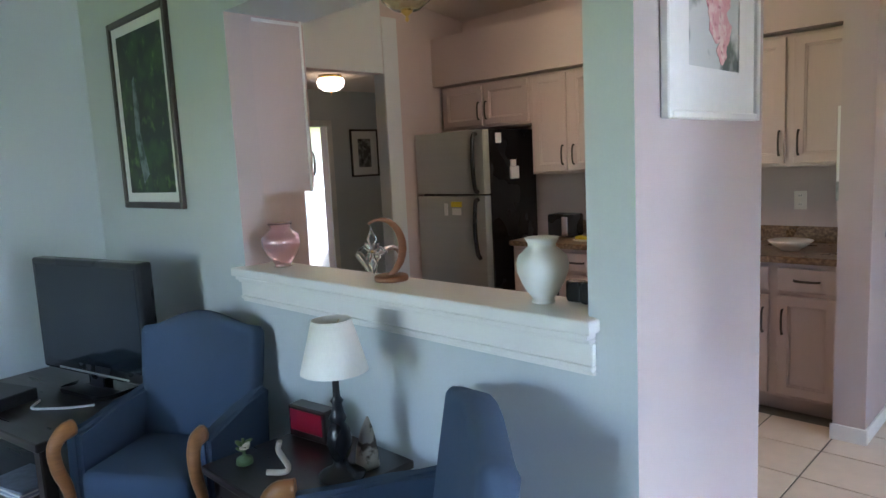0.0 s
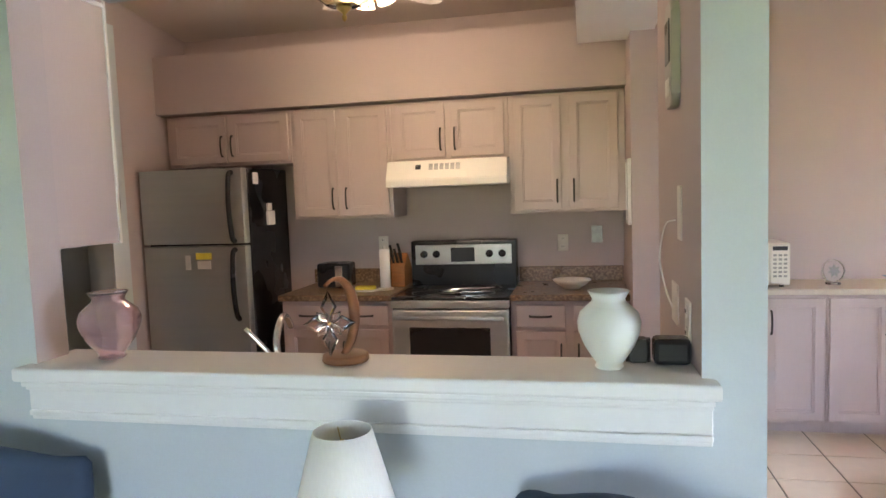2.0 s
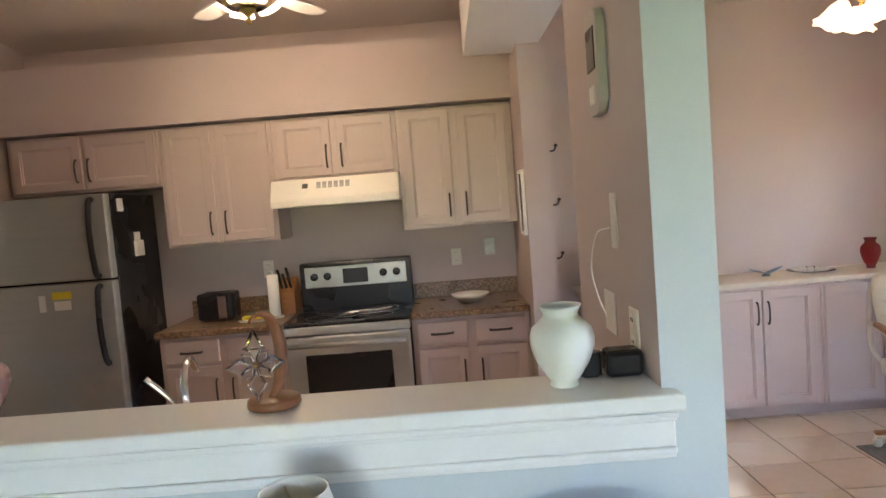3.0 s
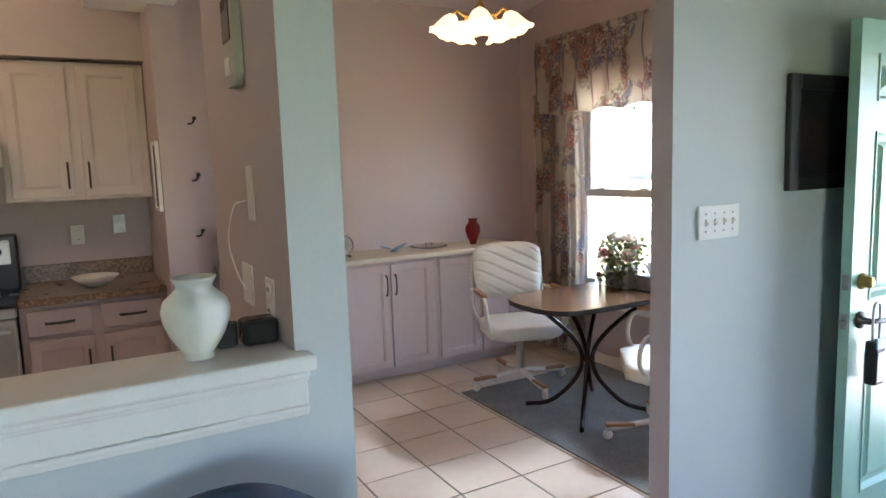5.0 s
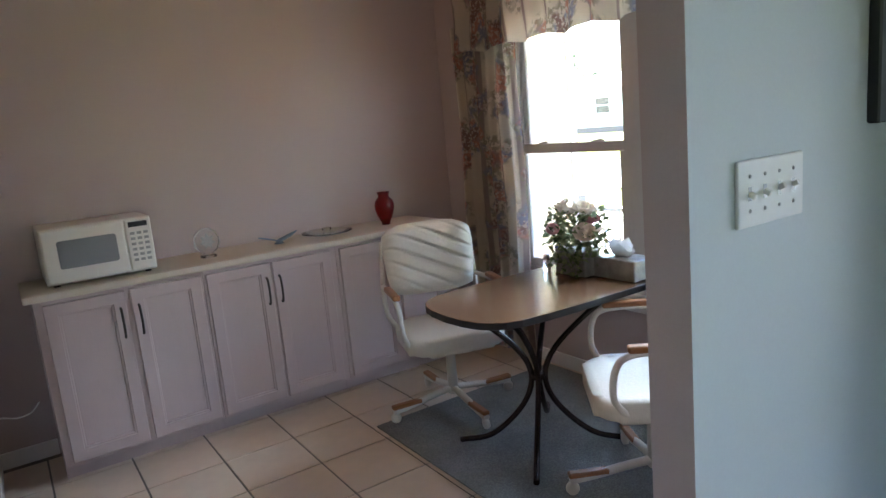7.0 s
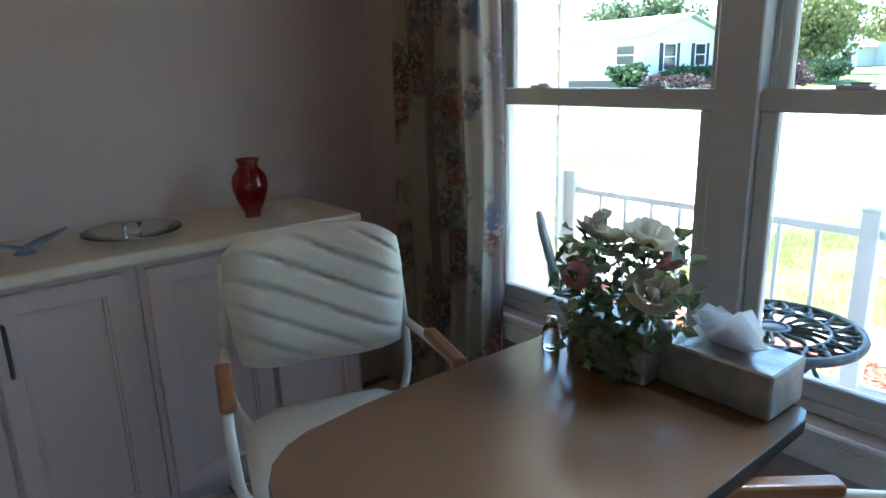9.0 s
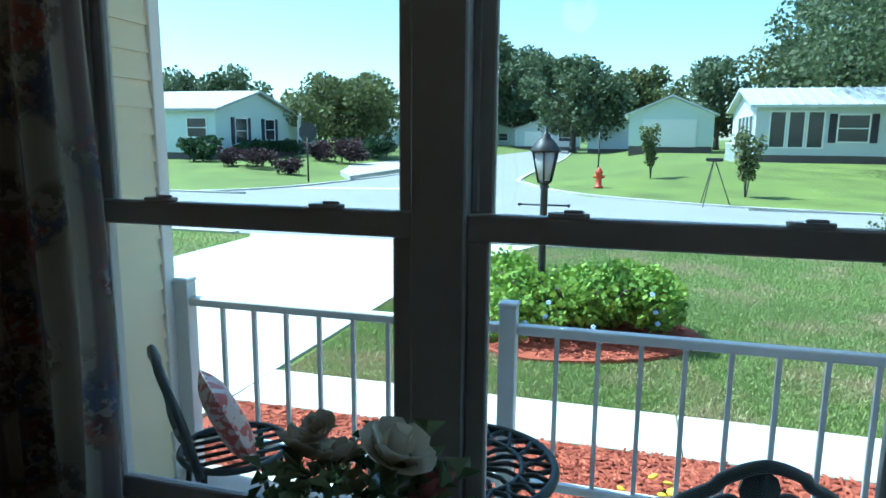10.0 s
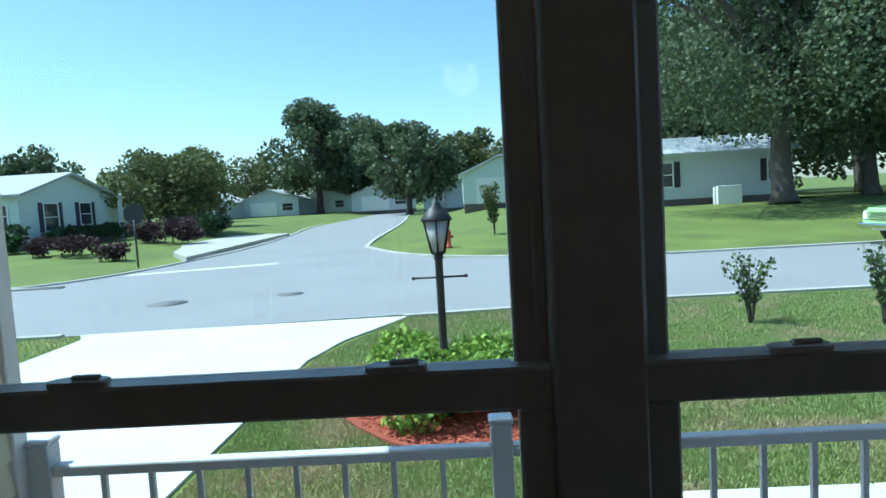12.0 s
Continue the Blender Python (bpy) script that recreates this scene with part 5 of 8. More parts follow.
for x in (-0.2, 0.2):
    for y in (-0.12, 0.15):
        bm = bmesh.new()
        lathe(bm, [(0.015, 0), (0.015, 0.012)], 10, pose(x, y, 0))
        part("foot", bm, M_BLACKM, mw)

bm = bmesh.new()
tube(bm, curve_pts([(-0.765, 4.50, 0.32), (-0.72, 4.48, 0.335), (-0.66, 4.50, 0.31), (-0.60, 4.56, 0.30), (-0.56, 4.66, 0.31)], 5), 0.004, 6)
lone("power_cord", bm, M_WHITE, "white power cord between partition and buffet", "cord")

gd = thing("glass_disc", pose(0.32, 4.42, 0.923, 0, 0, 12), "round clear glass disc ornament with etched leaves", "ornament")
bm = bmesh.new()
lathe(bm, [(0.0, -0.006), (0.066, -0.006), (0.07, 0), (0.066, 0.006), (0.0, 0.006)], 32, pose(0, 0, 0.088, 84))
part("disc", bm, glass("thin_clear_glass", (0.97, 0.98, 0.97), 0.0, 1.06), gd)
bm = bmesh.new()
lathe(bm, [(0.066, -0.007), (0.072, -0.007), (0.072, 0.007), (0.066, 0.007), (0.066, -0.007)], 32, pose(0, 0, 0.088, 84), cap=False)
part("rim", bm, M_CHROME, gd, "bright rim")
bm = bmesh.new()
box(bm, -0.035, -0.03, 0, 0.035, 0.03, 0.018, 0.005)
part("foot", bm, M_CLEAR, gd)
for k in range(7):
    bm = bmesh.new()
    slab(bm, [(0, 0), (0.012, 0.02), (0.0, 0.045), (-0.012, 0.02)], 0, 0.002)
    part("etched_leaf", bm, M_PEWBOX, gd, "etched leaf", at=pose(0, -0.009, 0.088, 84) @ pose(0, 0, 0, 0, 0, 51 * k))
bm = bmesh.new()
for s in (-1, 1):
    v = [bm.verts.new(q) for q in ((0, -0.02, 0.008), (s * 0.06, -0.03, 0.03), (s * 0.125, 0.0, 0.05), (s * 0.07, 0.025, 0.03), (0, 0.02, 0.012))]
    bm.faces.new(v)
r = bmesh.ops.extrude_face_region(bm, geom=bm.faces[:])
bmesh.ops.translate(bm, vec=(0, 0, 0.008), verts=[v for v in r["geom"] if isinstance(v, bmesh.types.BMVert)])
lathe(bm, [(0.0, 0), (0.03, 0), (0.02, 0.008), (0.014, 0.014), (0, 0.016)], 14)
lone("blue_glass_bird", bm, M_BLUEP, "blue glass bird with spread wings on the buffet", "ornament", at=pose(0.73, 4.47, 0.923, 0, 0, 10))
bm = bmesh.new()
lathe(bm, [(0.0, 0.004), (0.06, 0.0), (0.10, 0.008), (0.15, 0.018), (0.15, 0.022), (0.10, 0.013), (0.0, 0.009)], 32)
lone("glass_platter", bm, M_CLEAR, "clear round glass platter on the buffet", "plate", at=pose(1.03, 4.47, 0.923), smooth=True)
bm = bmesh.new()
lathe(bm, [(0.0, 0.0), (0.025, 0.0), (0.02, 0.01), (0.03, 0.03), (0.0, 0.035)], 16)
lone("glass_dish", bm, M_CLEAR, "small clear glass dish on the platter", "dish", at=pose(1.03, 4.47, 0.934), smooth=True)
vase("red_vase", urn(0.205, 0.062, 0.003), M_REDG, "ruby red glass vase on the buffet end", pose(1.43, 4.46, 0.923))

# ---- rug, table, chairs ----
bm = bmesh.new()
box(bm, 0.85, 1.75, 0.001, 2.06, 3.74, 0.010, 0.003)
lone("dining_rug", bm, M_RUG, "grey-green flat rug under the dining table", "rug")

dt = thing("dining_table", pose(1.34, 3.015, 0), "walnut laminate table on bent bronze tube legs", "dining table")
bm = bmesh.new()
out = [(0.42, -0.315), (0.463, -0.30), (0.475, -0.27), (0.475, 0.27), (0.463, 0.30), (0.42, 0.315), (0.0, 0.318), (-0.2, 0.31)]
for k in range(13):
    a = math.pi / 2 + math.pi * k / 12
    c, s = math.cos(a), math.sin(a)
    out.append((-0.23 + 0.25 * math.copysign(abs(c) ** 0.75, c), 0.305 * math.copysign(abs(s) ** 0.75, s)))
out += [(-0.2, -0.31), (0.0, -0.318)]
slab(bm, out, 0.708, 0.738, 0.003)
bm.normal_update()
for f in bm.faces:
    f.material_index = 0 if f.normal.z > 0.7 else 1
part("tabletop", bm, [M_WOODM, M_BLACKM], dt, "walnut grain top with a dark edge")
for ax, ay in ((-1, -1), (-1, 1), (1, -1), (1, 1)):
    bm = bmesh.new()
    tube(bm, curve_pts([(ax * 0.30, ay * 0.21, 0.70), (ax * 0.20, ay * 0.14, 0.62), (ax * 0.07, ay * 0.05, 0.47), (ax * 0.022, ay * 0.022, 0.34), (ax * 0.06, ay * 0.05, 0.20), (ax * 0.17, ay * 0.15, 0.06), (ax * 0.28, ay * 0.265, 0.025)], 5), 0.0135, 8)
    part("leg", bm, M_BRONZE, dt, "bent bronze tube leg")
bm = bmesh.new()
lathe(bm, [(0.034, 0.325), (0.036, 0.33), (0.036, 0.35), (0.034, 0.355)], 16)
part("collar", bm, M_BRONZE, dt)
bm = bmesh.new()
box(bm, -0.33, -0.03, 0.695, 0.33, 0.03, 0.708)
part("top_plate", bm, M_BRONZE, dt)


def swivel_chair(m, label):
    c = thing("dining_chair", m, label, "chair", "swivel dining chairs")
    bm = bmesh.new()
    slab(bm, round_rect(-0.25, -0.25, 0.25, 0.23, 0.09, 6), 0.39, 0.475, 0.035, seg=4)
    part("seat", bm, M_VINYL, c, "cream vinyl padded seat", smooth=True)
    # backrest with sunk diagonal seams
    bm = bmesh.new()
    nx, nz = 30, 72
    grid = []
    for j in range(nz + 1):
        rowv = []
        for i in range(nx + 1):
            u, v = -1 + 2 * i / nx, j / nz
            x = 0.255 * u * (0.90 + 0.10 * math.sin(v * math.pi * 0.75))
            z = 0.03 + 0.40 * v - (0.06 * u * u * u * u) * (1 if v > 0.5 else -0.5) * abs(2 * v - 1)
            ridge = abs(math.sin((v * 4.6 + u * 1.45) * math.pi))
            edge = max(0.0, 1 - max(abs(u), abs(2 * v - 1)) ** 6)
            y = -0.032 * min(1, 3.6 * ridge) ** 0.8 * edge - 0.04 * edge + 0.04 * u * u * -1
            rowv.append(bm.verts.new((x, y, z)))
        grid.append(rowv)
    for j in range(nz):
        for i in range(nx):
            f = bm.faces.new((grid[j][i], grid[j][i + 1], grid[j + 1][i + 1], grid[j + 1][i]))
            f.smooth = True
    r = bmesh.ops.extrude_face_region(bm, geom=bm.faces[:])
    for v in [v for v in r["geom"] if isinstance(v, bmesh.types.BMVert)]:
        v.co.y = 0.03 - 0.04 * (v.co.x / 0.255) ** 2
    part("backrest", bm, M_VINYL, c, "cream vinyl back with diagonal seams", at=pose(0, 0.24, 0.565, -10))
    for s in (-1, 1):
        bm = bmesh.new()
        tube(bm, curve_pts([(s * 0.20, 0.20, 0.40), (s * 0.262, 0.262, 0.50), (s * 0.268, 0.29, 0.66), (s * 0.25, 0.31, 0.90)], 5), 0.013, 8)
        part("back_post", bm, M_CREAMM, c)
        bm = bmesh.new()
        tube(bm, curve_pts([(s * 0.23, -0.13, 0.41), (s * 0.275, -0.19, 0.50), (s * 0.285, -0.18, 0.62), (s * 0.285, -0.12, 0.665), (s * 0.28, 0.05, 0.67), (s * 0.27, 0.27, 0.66)], 6), 0.013, 8)
        part("arm", bm, M_CREAMM, c, "bent cream steel arm")
        bm = bmesh.new()
        box(bm, s * 0.282 - 0.02, -0.14, 0.672, s * 0.282 + 0.02, 0.10, 0.70, 0.010, seg=3)
        part("armrest", bm, M_WOODL, c, "oak armrest pad")
    bm = bmesh.new()
    lathe(bm, [(0.028, 0.09), (0.026, 0.37), (0.09, 0.385), (0.09, 0.39)], 14)
    part("column", bm, M_CREAMM, c)
    for k in range(4):
        bm = bmesh.new()
        tube(bm, curve_pts([(0.0, 0.0, 0.12), (0.12, 0, 0.105), (0.25, 0, 0.085), (0.35, 0, 0.075)], 3), 0.018, 8)
        leg = part("base_leg", bm, M_CREAMM, c, at=pose(0, 0, 0, 0, 0, 90 * k + 10))
        bm = bmesh.new()
        box(bm, 0.19, -0.019, 0.085, 0.355, 0.019, 0.108, 0.006)
        part("wood_cap", bm, M_WOODL, leg, "oak cap on the leg")
        bm = bmesh.new()
        lathe(bm, [(0.010, -0.012), (0.026, -0.010), (0.028, 0), (0.026, 0.010), (0.010, 0.012)], 14, pose(0.34, 0, 0.040, 90))
        rod(bm, (0.335, 0, 0.04), (0.335, 0, 0.08), 0.008)
        part("castor", bm, M_VINYL, leg, "cream castor")
    return c


swivel_chair(pose(1.28, 3.64, 0, 0, 0, -18), "cream vinyl swivel chair with oak armrests by the buffet")
swivel_chair(pose(1.42, 2.44, 0, 0, 0, -129), "cream vinyl swivel chair with oak armrests near the wall")

# ---- on the table ----
pn = thing("rose_planter", pose(1.70, 3.085, 0.739, 0, 0, 0), "silk ivory roses and ivy in a pewter planter", "planter")
bm = bmesh.new()
slab(bm, round_rect(-0.055, -0.10, 0.055, 0.10, 0.01, 3), 0.0, 0.12, 0.004)
part("pot", bm, M_PEWBOX, pn, "embossed pewter pot")
rng = random.Random(11)


def leafy(bm, at, size, rng, fold=0.25):
    """One pointed leaf of four triangles, turned at random."""
    m = Matrix.Translation(at) @ Euler((rng.uniform(-1.2, 1.2), rng.uniform(-1.2, 1.2), rng.uniform(0, 6.28))).to_matrix().to_4x4()
    v = [bm.verts.new(m @ Vector(q)) for q in ((0, 0, 0), (size * 0.36, size * 0.42, size * fold), (0, size, 0), (-size * 0.36, size * 0.42, size * fold))]
    bm.faces.new((v[0], v[1], v[2]))
    bm.faces.new((v[0], v[2], v[3]))


def rose(bm, m, r, rng):
    """A full rose of cupped overlapping petals."""
    for ring, (n, rr, tilt, h) in enumerate(((3, 0.35, 10, 0.75), (5, 0.62, 28, 0.72), (6, 0.9, 50, 0.62))):
        for k in range(n):
            a = 2 * math.pi * k / n + ring * 0.5 + rng.uniform(-0.15, 0.15)
            pm = m @ Matrix.Rotation(a, 4, "Z") @ Matrix.Translation((0, r * rr * 0.45, 0)) @ Matrix.Rotation(radians(-tilt), 4, "X")
            w = r * (0.55 + 0.15 * ring)
            g = []
            for j in range(4):
                v = j / 3
                g.append([bm.verts.new(pm @ Vector((u * w * math.sin(math.pi * (0.2 + 0.62 * v)), 0.10 * r * u * u * -1 + (0.22 * r * v * v if ring else -0.08 * r * v), v * r * h * 1.5))) for u in (-1, -0.4, 0.4, 1)])
            for j in range(3):
                for i in range(3):
                    f = bm.faces.new((g[j][i], g[j][i + 1], g[j + 1][i + 1], g[j + 1][i]))
                    f.smooth = True


bm = bmesh.new()
for k in range(520):
    a, z = rng.uniform(0, 6.28), rng.uniform(0.06, 0.30)
    rr = (0.05 + 0.09 * math.sin(min(1, (z - 0.0) / 0.3) * math.pi * 0.75)) * rng.uniform(0.4, 1.05)
    leafy(bm, Vector((rr * math.cos(a), rr * 1.15 * math.sin(a), z)), rng.uniform(0.026, 0.046), rng)
for k in range(50):
    leafy(bm, Vector((-0.07 + rng.uniform(-0.02, 0.02), rng.uniform(-0.08, 0.10), rng.uniform(0.0, 0.12))), rng.uniform(0.026, 0.042), rng)
part("foliage", bm, M_LEAF, pn, "dark green variegated ivy leaves")
for x, y, z, r, m in ((0.0, -0.055, 0.322, 0.047, M_PETAL), (-0.02, 0.075, 0.315, 0.043, M_PETAL), (-0.045, -0.10, 0.225, 0.047, M_PETAL), (-0.01, 0.015, 0.305, 0.03, M_PETAL), (-0.015, 0.05, 0.345, 0.024, M_PETAL), (0.0, -0.12, 0.27, 0.03, M_PETALP), (-0.10, 0.055, 0.235, 0.026, M_PETALP), (-0.01, -0.135, 0.215, 0.034, M_PETAL)):
    bm = bmesh.new()
    rose(bm, pose(0, 0, 0, rng.uniform(-25, 25), -20 + x * 300, rng.uniform(0, 360)), r, rng)
    part("rose", bm, m, pn, "ivory silk rose" if m is M_PETAL else "pink silk rose", at=pose(x, y, z - r * 0.5))

tb = thing("tissue_box", pose(1.765, 2.865, 0.739, 0, 0, 0), "pewter tissue box cover with a white tissue", "tissue box")
bm = bmesh.new()
box(bm, -0.07, -0.125, 0, 0.07, 0.115, 0.095, 0.004)
part("cover", bm, M_PEWBOX, tb)
bm = bmesh.new()
for k in range(5):
    g = []
    for j in range(5):
        v = j / 4
        g.append([bm.verts.new((0.018 * (k - 2) * v + 0.012 * math.sin(3 * u + k) * v, 0.075 * u * (0.5 + 0.5 * v) + 0.02 * (k - 2) * v, 0.094 + (0.085 - 0.014 * abs(k - 2) + 0.02 * math.sin(4 * u + 2 * k)) * v * (1 - 0.35 * u * u))) for u in (-1, -0.5, 0, 0.5, 1)])
    for j in range(4):
        for i in range(4):
            f = bm.faces.new((g[j][i], g[j][i + 1], g[j + 1][i + 1], g[j + 1][i]))
            f.smooth = True
part("tissue", bm, M_TISSUE, tb, "white tissue pulled up")
sh = thing("salt_shaker", pose(1.655, 3.255, 0.739), "glass salt shaker with a steel cap", "shaker")
bm = bmesh.new()
lathe(bm, [(0.0, 0), (0.021, 0), (0.023, 0.01), (0.021, 0.05), (0.017, 0.06), (0.0, 0.06)], 12)
part("jar", bm, M_CLEAR, sh)
bm = bmesh.new()
lathe(bm, [(0.017, 0.0605), (0.018, 0.075), (0.012, 0.083), (0, 0.085)], 14)
part("cap", bm, M_CHROME, sh, "steel cap")
mg = thing("lidded_tin", pose(1.755, 3.24, 0.739), "white tin with a blue lid on the table", "tin")
bm = bmesh.new()
lathe(bm, [(0.0, 0), (0.036, 0), (0.037, 0.10), (0.0, 0.10)], 20)
part("body", bm, M_APPL, mg)
bm = bmesh.new()
lathe(bm, [(0.038, 0.098), (0.039, 0.108), (0.03, 0.112), (0, 0.112)], 20)
part("lid", bm, mat("blue_lid", (0.10, 0.20, 0.42), 0.4), mg, "blue plastic lid")

# ---- chandelier ----
ch = thing("chandelier", pose(0.98, 3.58, 2.345) @ Matrix.Diagonal((1.25, 1.25, 1.1, 1)), "brass chandelier with lit ruffled glass shades", "chandelier")
bm = bmesh.new()
lathe(bm, [(0.0, 0.08), (0.015, 0.09), (0.03, 0.12), (0.035, 0.15), (0.015, 0.19), (0.008, 0.22), (0.008, 0.60), (0.05, 0.61), (0.06, 0.64), (0.0, 0.64)], 18)
part("stem", bm, M_BRASS, ch)
M_RUFF = glow("lit_ruffled_glass", (1.0, 0.66, 0.36), 0.08)
for k in range(5):
    a = 72 * k + 20
    bm = bmesh.new()
    tube(bm, curve_pts([(0.03, 0, 0.14), (0.08, 0, 0.12), (0.12, 0, 0.15), (0.14, 0, 0.13)], 4), 0.007, 7)
    arm = part("arm", bm, M_BRASS, ch, "brass arm", at=pose(0, 0, 0, 0, 0, a))
    bm = bmesh.new()
    steps, prof = 30, [(0.022, 0.0), (0.042, -0.025), (0.055, -0.06), (0.068, -0.095), (0.085, -0.115)]
    rings = []
    for i, (r, z) in enumerate(prof):
        f = (i / 4) ** 2
        rings.append([bm.verts.new(((r + 0.008 * f * math.sin(6 * q)) * math.cos(q), (r + 0.008 * f * math.sin(6 * q)) * math.sin(q), z + 0.007 * f * math.cos(6 * q))) for q in [2 * math.pi * s / steps for s in range(steps)]])
    for r0, r1 in zip(rings, rings[1:]):
        for s in range(steps):
            fc = bm.faces.new((r0[s], r0[(s + 1) % steps], r1[(s + 1) % steps], r1[s]))
            fc.smooth = True
    part("shade", bm, M_RUFF, arm, "glowing ruffled glass shade", at=pose(0.145, 0, 0.125, 0, -22, 0))

# ---- dining window ----
win = structure("window_dining", bmesh.new(), M_BROWNW, "pair of white double-hung windows")
YM0, YM1 = 2.99, 3.195


def bar(name, *b, parent=win, m=M_BROWNW, bev=0.004):
    bm = bmesh.new()
    box(bm, *b, bev)
    return part(name, bm, m, parent)


bar("jamb", 2.15, WY0, WZ0, 2.25, WY0 + 0.05, WZ1)
bar("jamb", 2.15, WY1 - 0.05, WZ0, 2.25, WY1, WZ1)
bar("head", 2.15, WY0 + 0.05, WZ1 - 0.05, 2.25, WY1 - 0.05, WZ1)
bar("sill_rail", 2.15, WY0 + 0.05, WZ0, 2.25, WY1 - 0.05, WZ0 + 0.035)
bar("mullion", 2.135, 3.035, WZ0 + 0.035, 2.25, 3.15, WZ1 - 0.05)
for y0, y1 in ((WY0 + 0.05, 3.035), (3.15, WY1 - 0.05)):
    # lower sash stands inside, upper sash outside
    s = 0.045
    lo = thing("lower_sash", pose(0, 0, 0), "white lower sash", "sash")
    lo.parent = win
    del lo["category"]
    bar("stile", 2.155, y0, WZ0 + 0.035, 2.185, y0 + s, 1.285, parent=lo)
    bar("stile", 2.155, y1 - s, WZ0 + 0.035, 2.185, y1, 1.285, parent=lo)
    bar("bottom_rail", 2.155, y0 + s, WZ0 + 0.035, 2.185, y1 - s, WZ0 + 0.085, parent=lo)
    bar("meeting_rail", 2.15, y0, 1.285, 2.188, y1, 1.34, parent=lo)
    bm = bmesh.new()
    box(bm, 2.169, y0 + s, WZ0 + 0.085, 2.172, y1 - s, 1.285)
    g = part("pane", bm, M_CLEAR, lo, "clear window pane")
    g.visible_shadow = False
    for yy in (y0 + 0.20, y1 - 0.20):
        bm = bmesh.new()
        slab(bm, round_rect(-0.016, -0.04, 0.016, 0.04, 0.012), 0, 0.008, 0.003)
        box(bm, -0.006, -0.03, 0.008, 0.006, 0.01, 0.014, 0.003)
        part("sash_lock", bm, M_BROWNW, lo, "small oval sash lock", at=pose(2.168, yy, 1.3405))
    up = thing("upper_sash", pose(0, 0, 0), "white upper sash", "sash")
    up.parent = win
    del up["category"]
    bar("stile", 2.195, y0, 1.30, 2.225, y0 + s, WZ1 - 0.05, parent=up)
    bar("stile", 2.195, y1 - s, 1.30, 2.225, y1, WZ1 - 0.05, parent=up)
    bar("top_rail", 2.195, y0 + s, WZ1 - 0.10, 2.225, y1 - s, WZ1 - 0.05, parent=up)
    bar("bottom_rail", 2.195, y0 + s, 1.30, 2.225, y1 - s, 1.335, parent=up)
    bm = bmesh.new()
    box(bm, 2.209, y0 + s, 1.335, 2.212, y1 - s, WZ1 - 0.10)
    g = part("pane", bm, M_CLEAR, up, "clear window pane")
    g.visible_shadow = False
    bar("guide_track", 2.188, y0 - 0.001, 1.34, 2.194, y0 + 0.016, WZ1 - 0.05, parent=up)
    bar("guide_track", 2.188, y1 - 0.016, 1.34, 2.194, y1 + 0.001, WZ1 - 0.05, parent=up)
bar("stool", 2.082, WY0 - 0.02, WZ0 - 0.03, 2.15, WY1 + 0.02, WZ0 - 0.001, m=M_WHITE, bev=0.006)
bar("apron_board", XF - 0.014, WY0, WZ0 - 0.10, XF - 0.001, WY1, WZ0 - 0.031, m=M_WHITE)

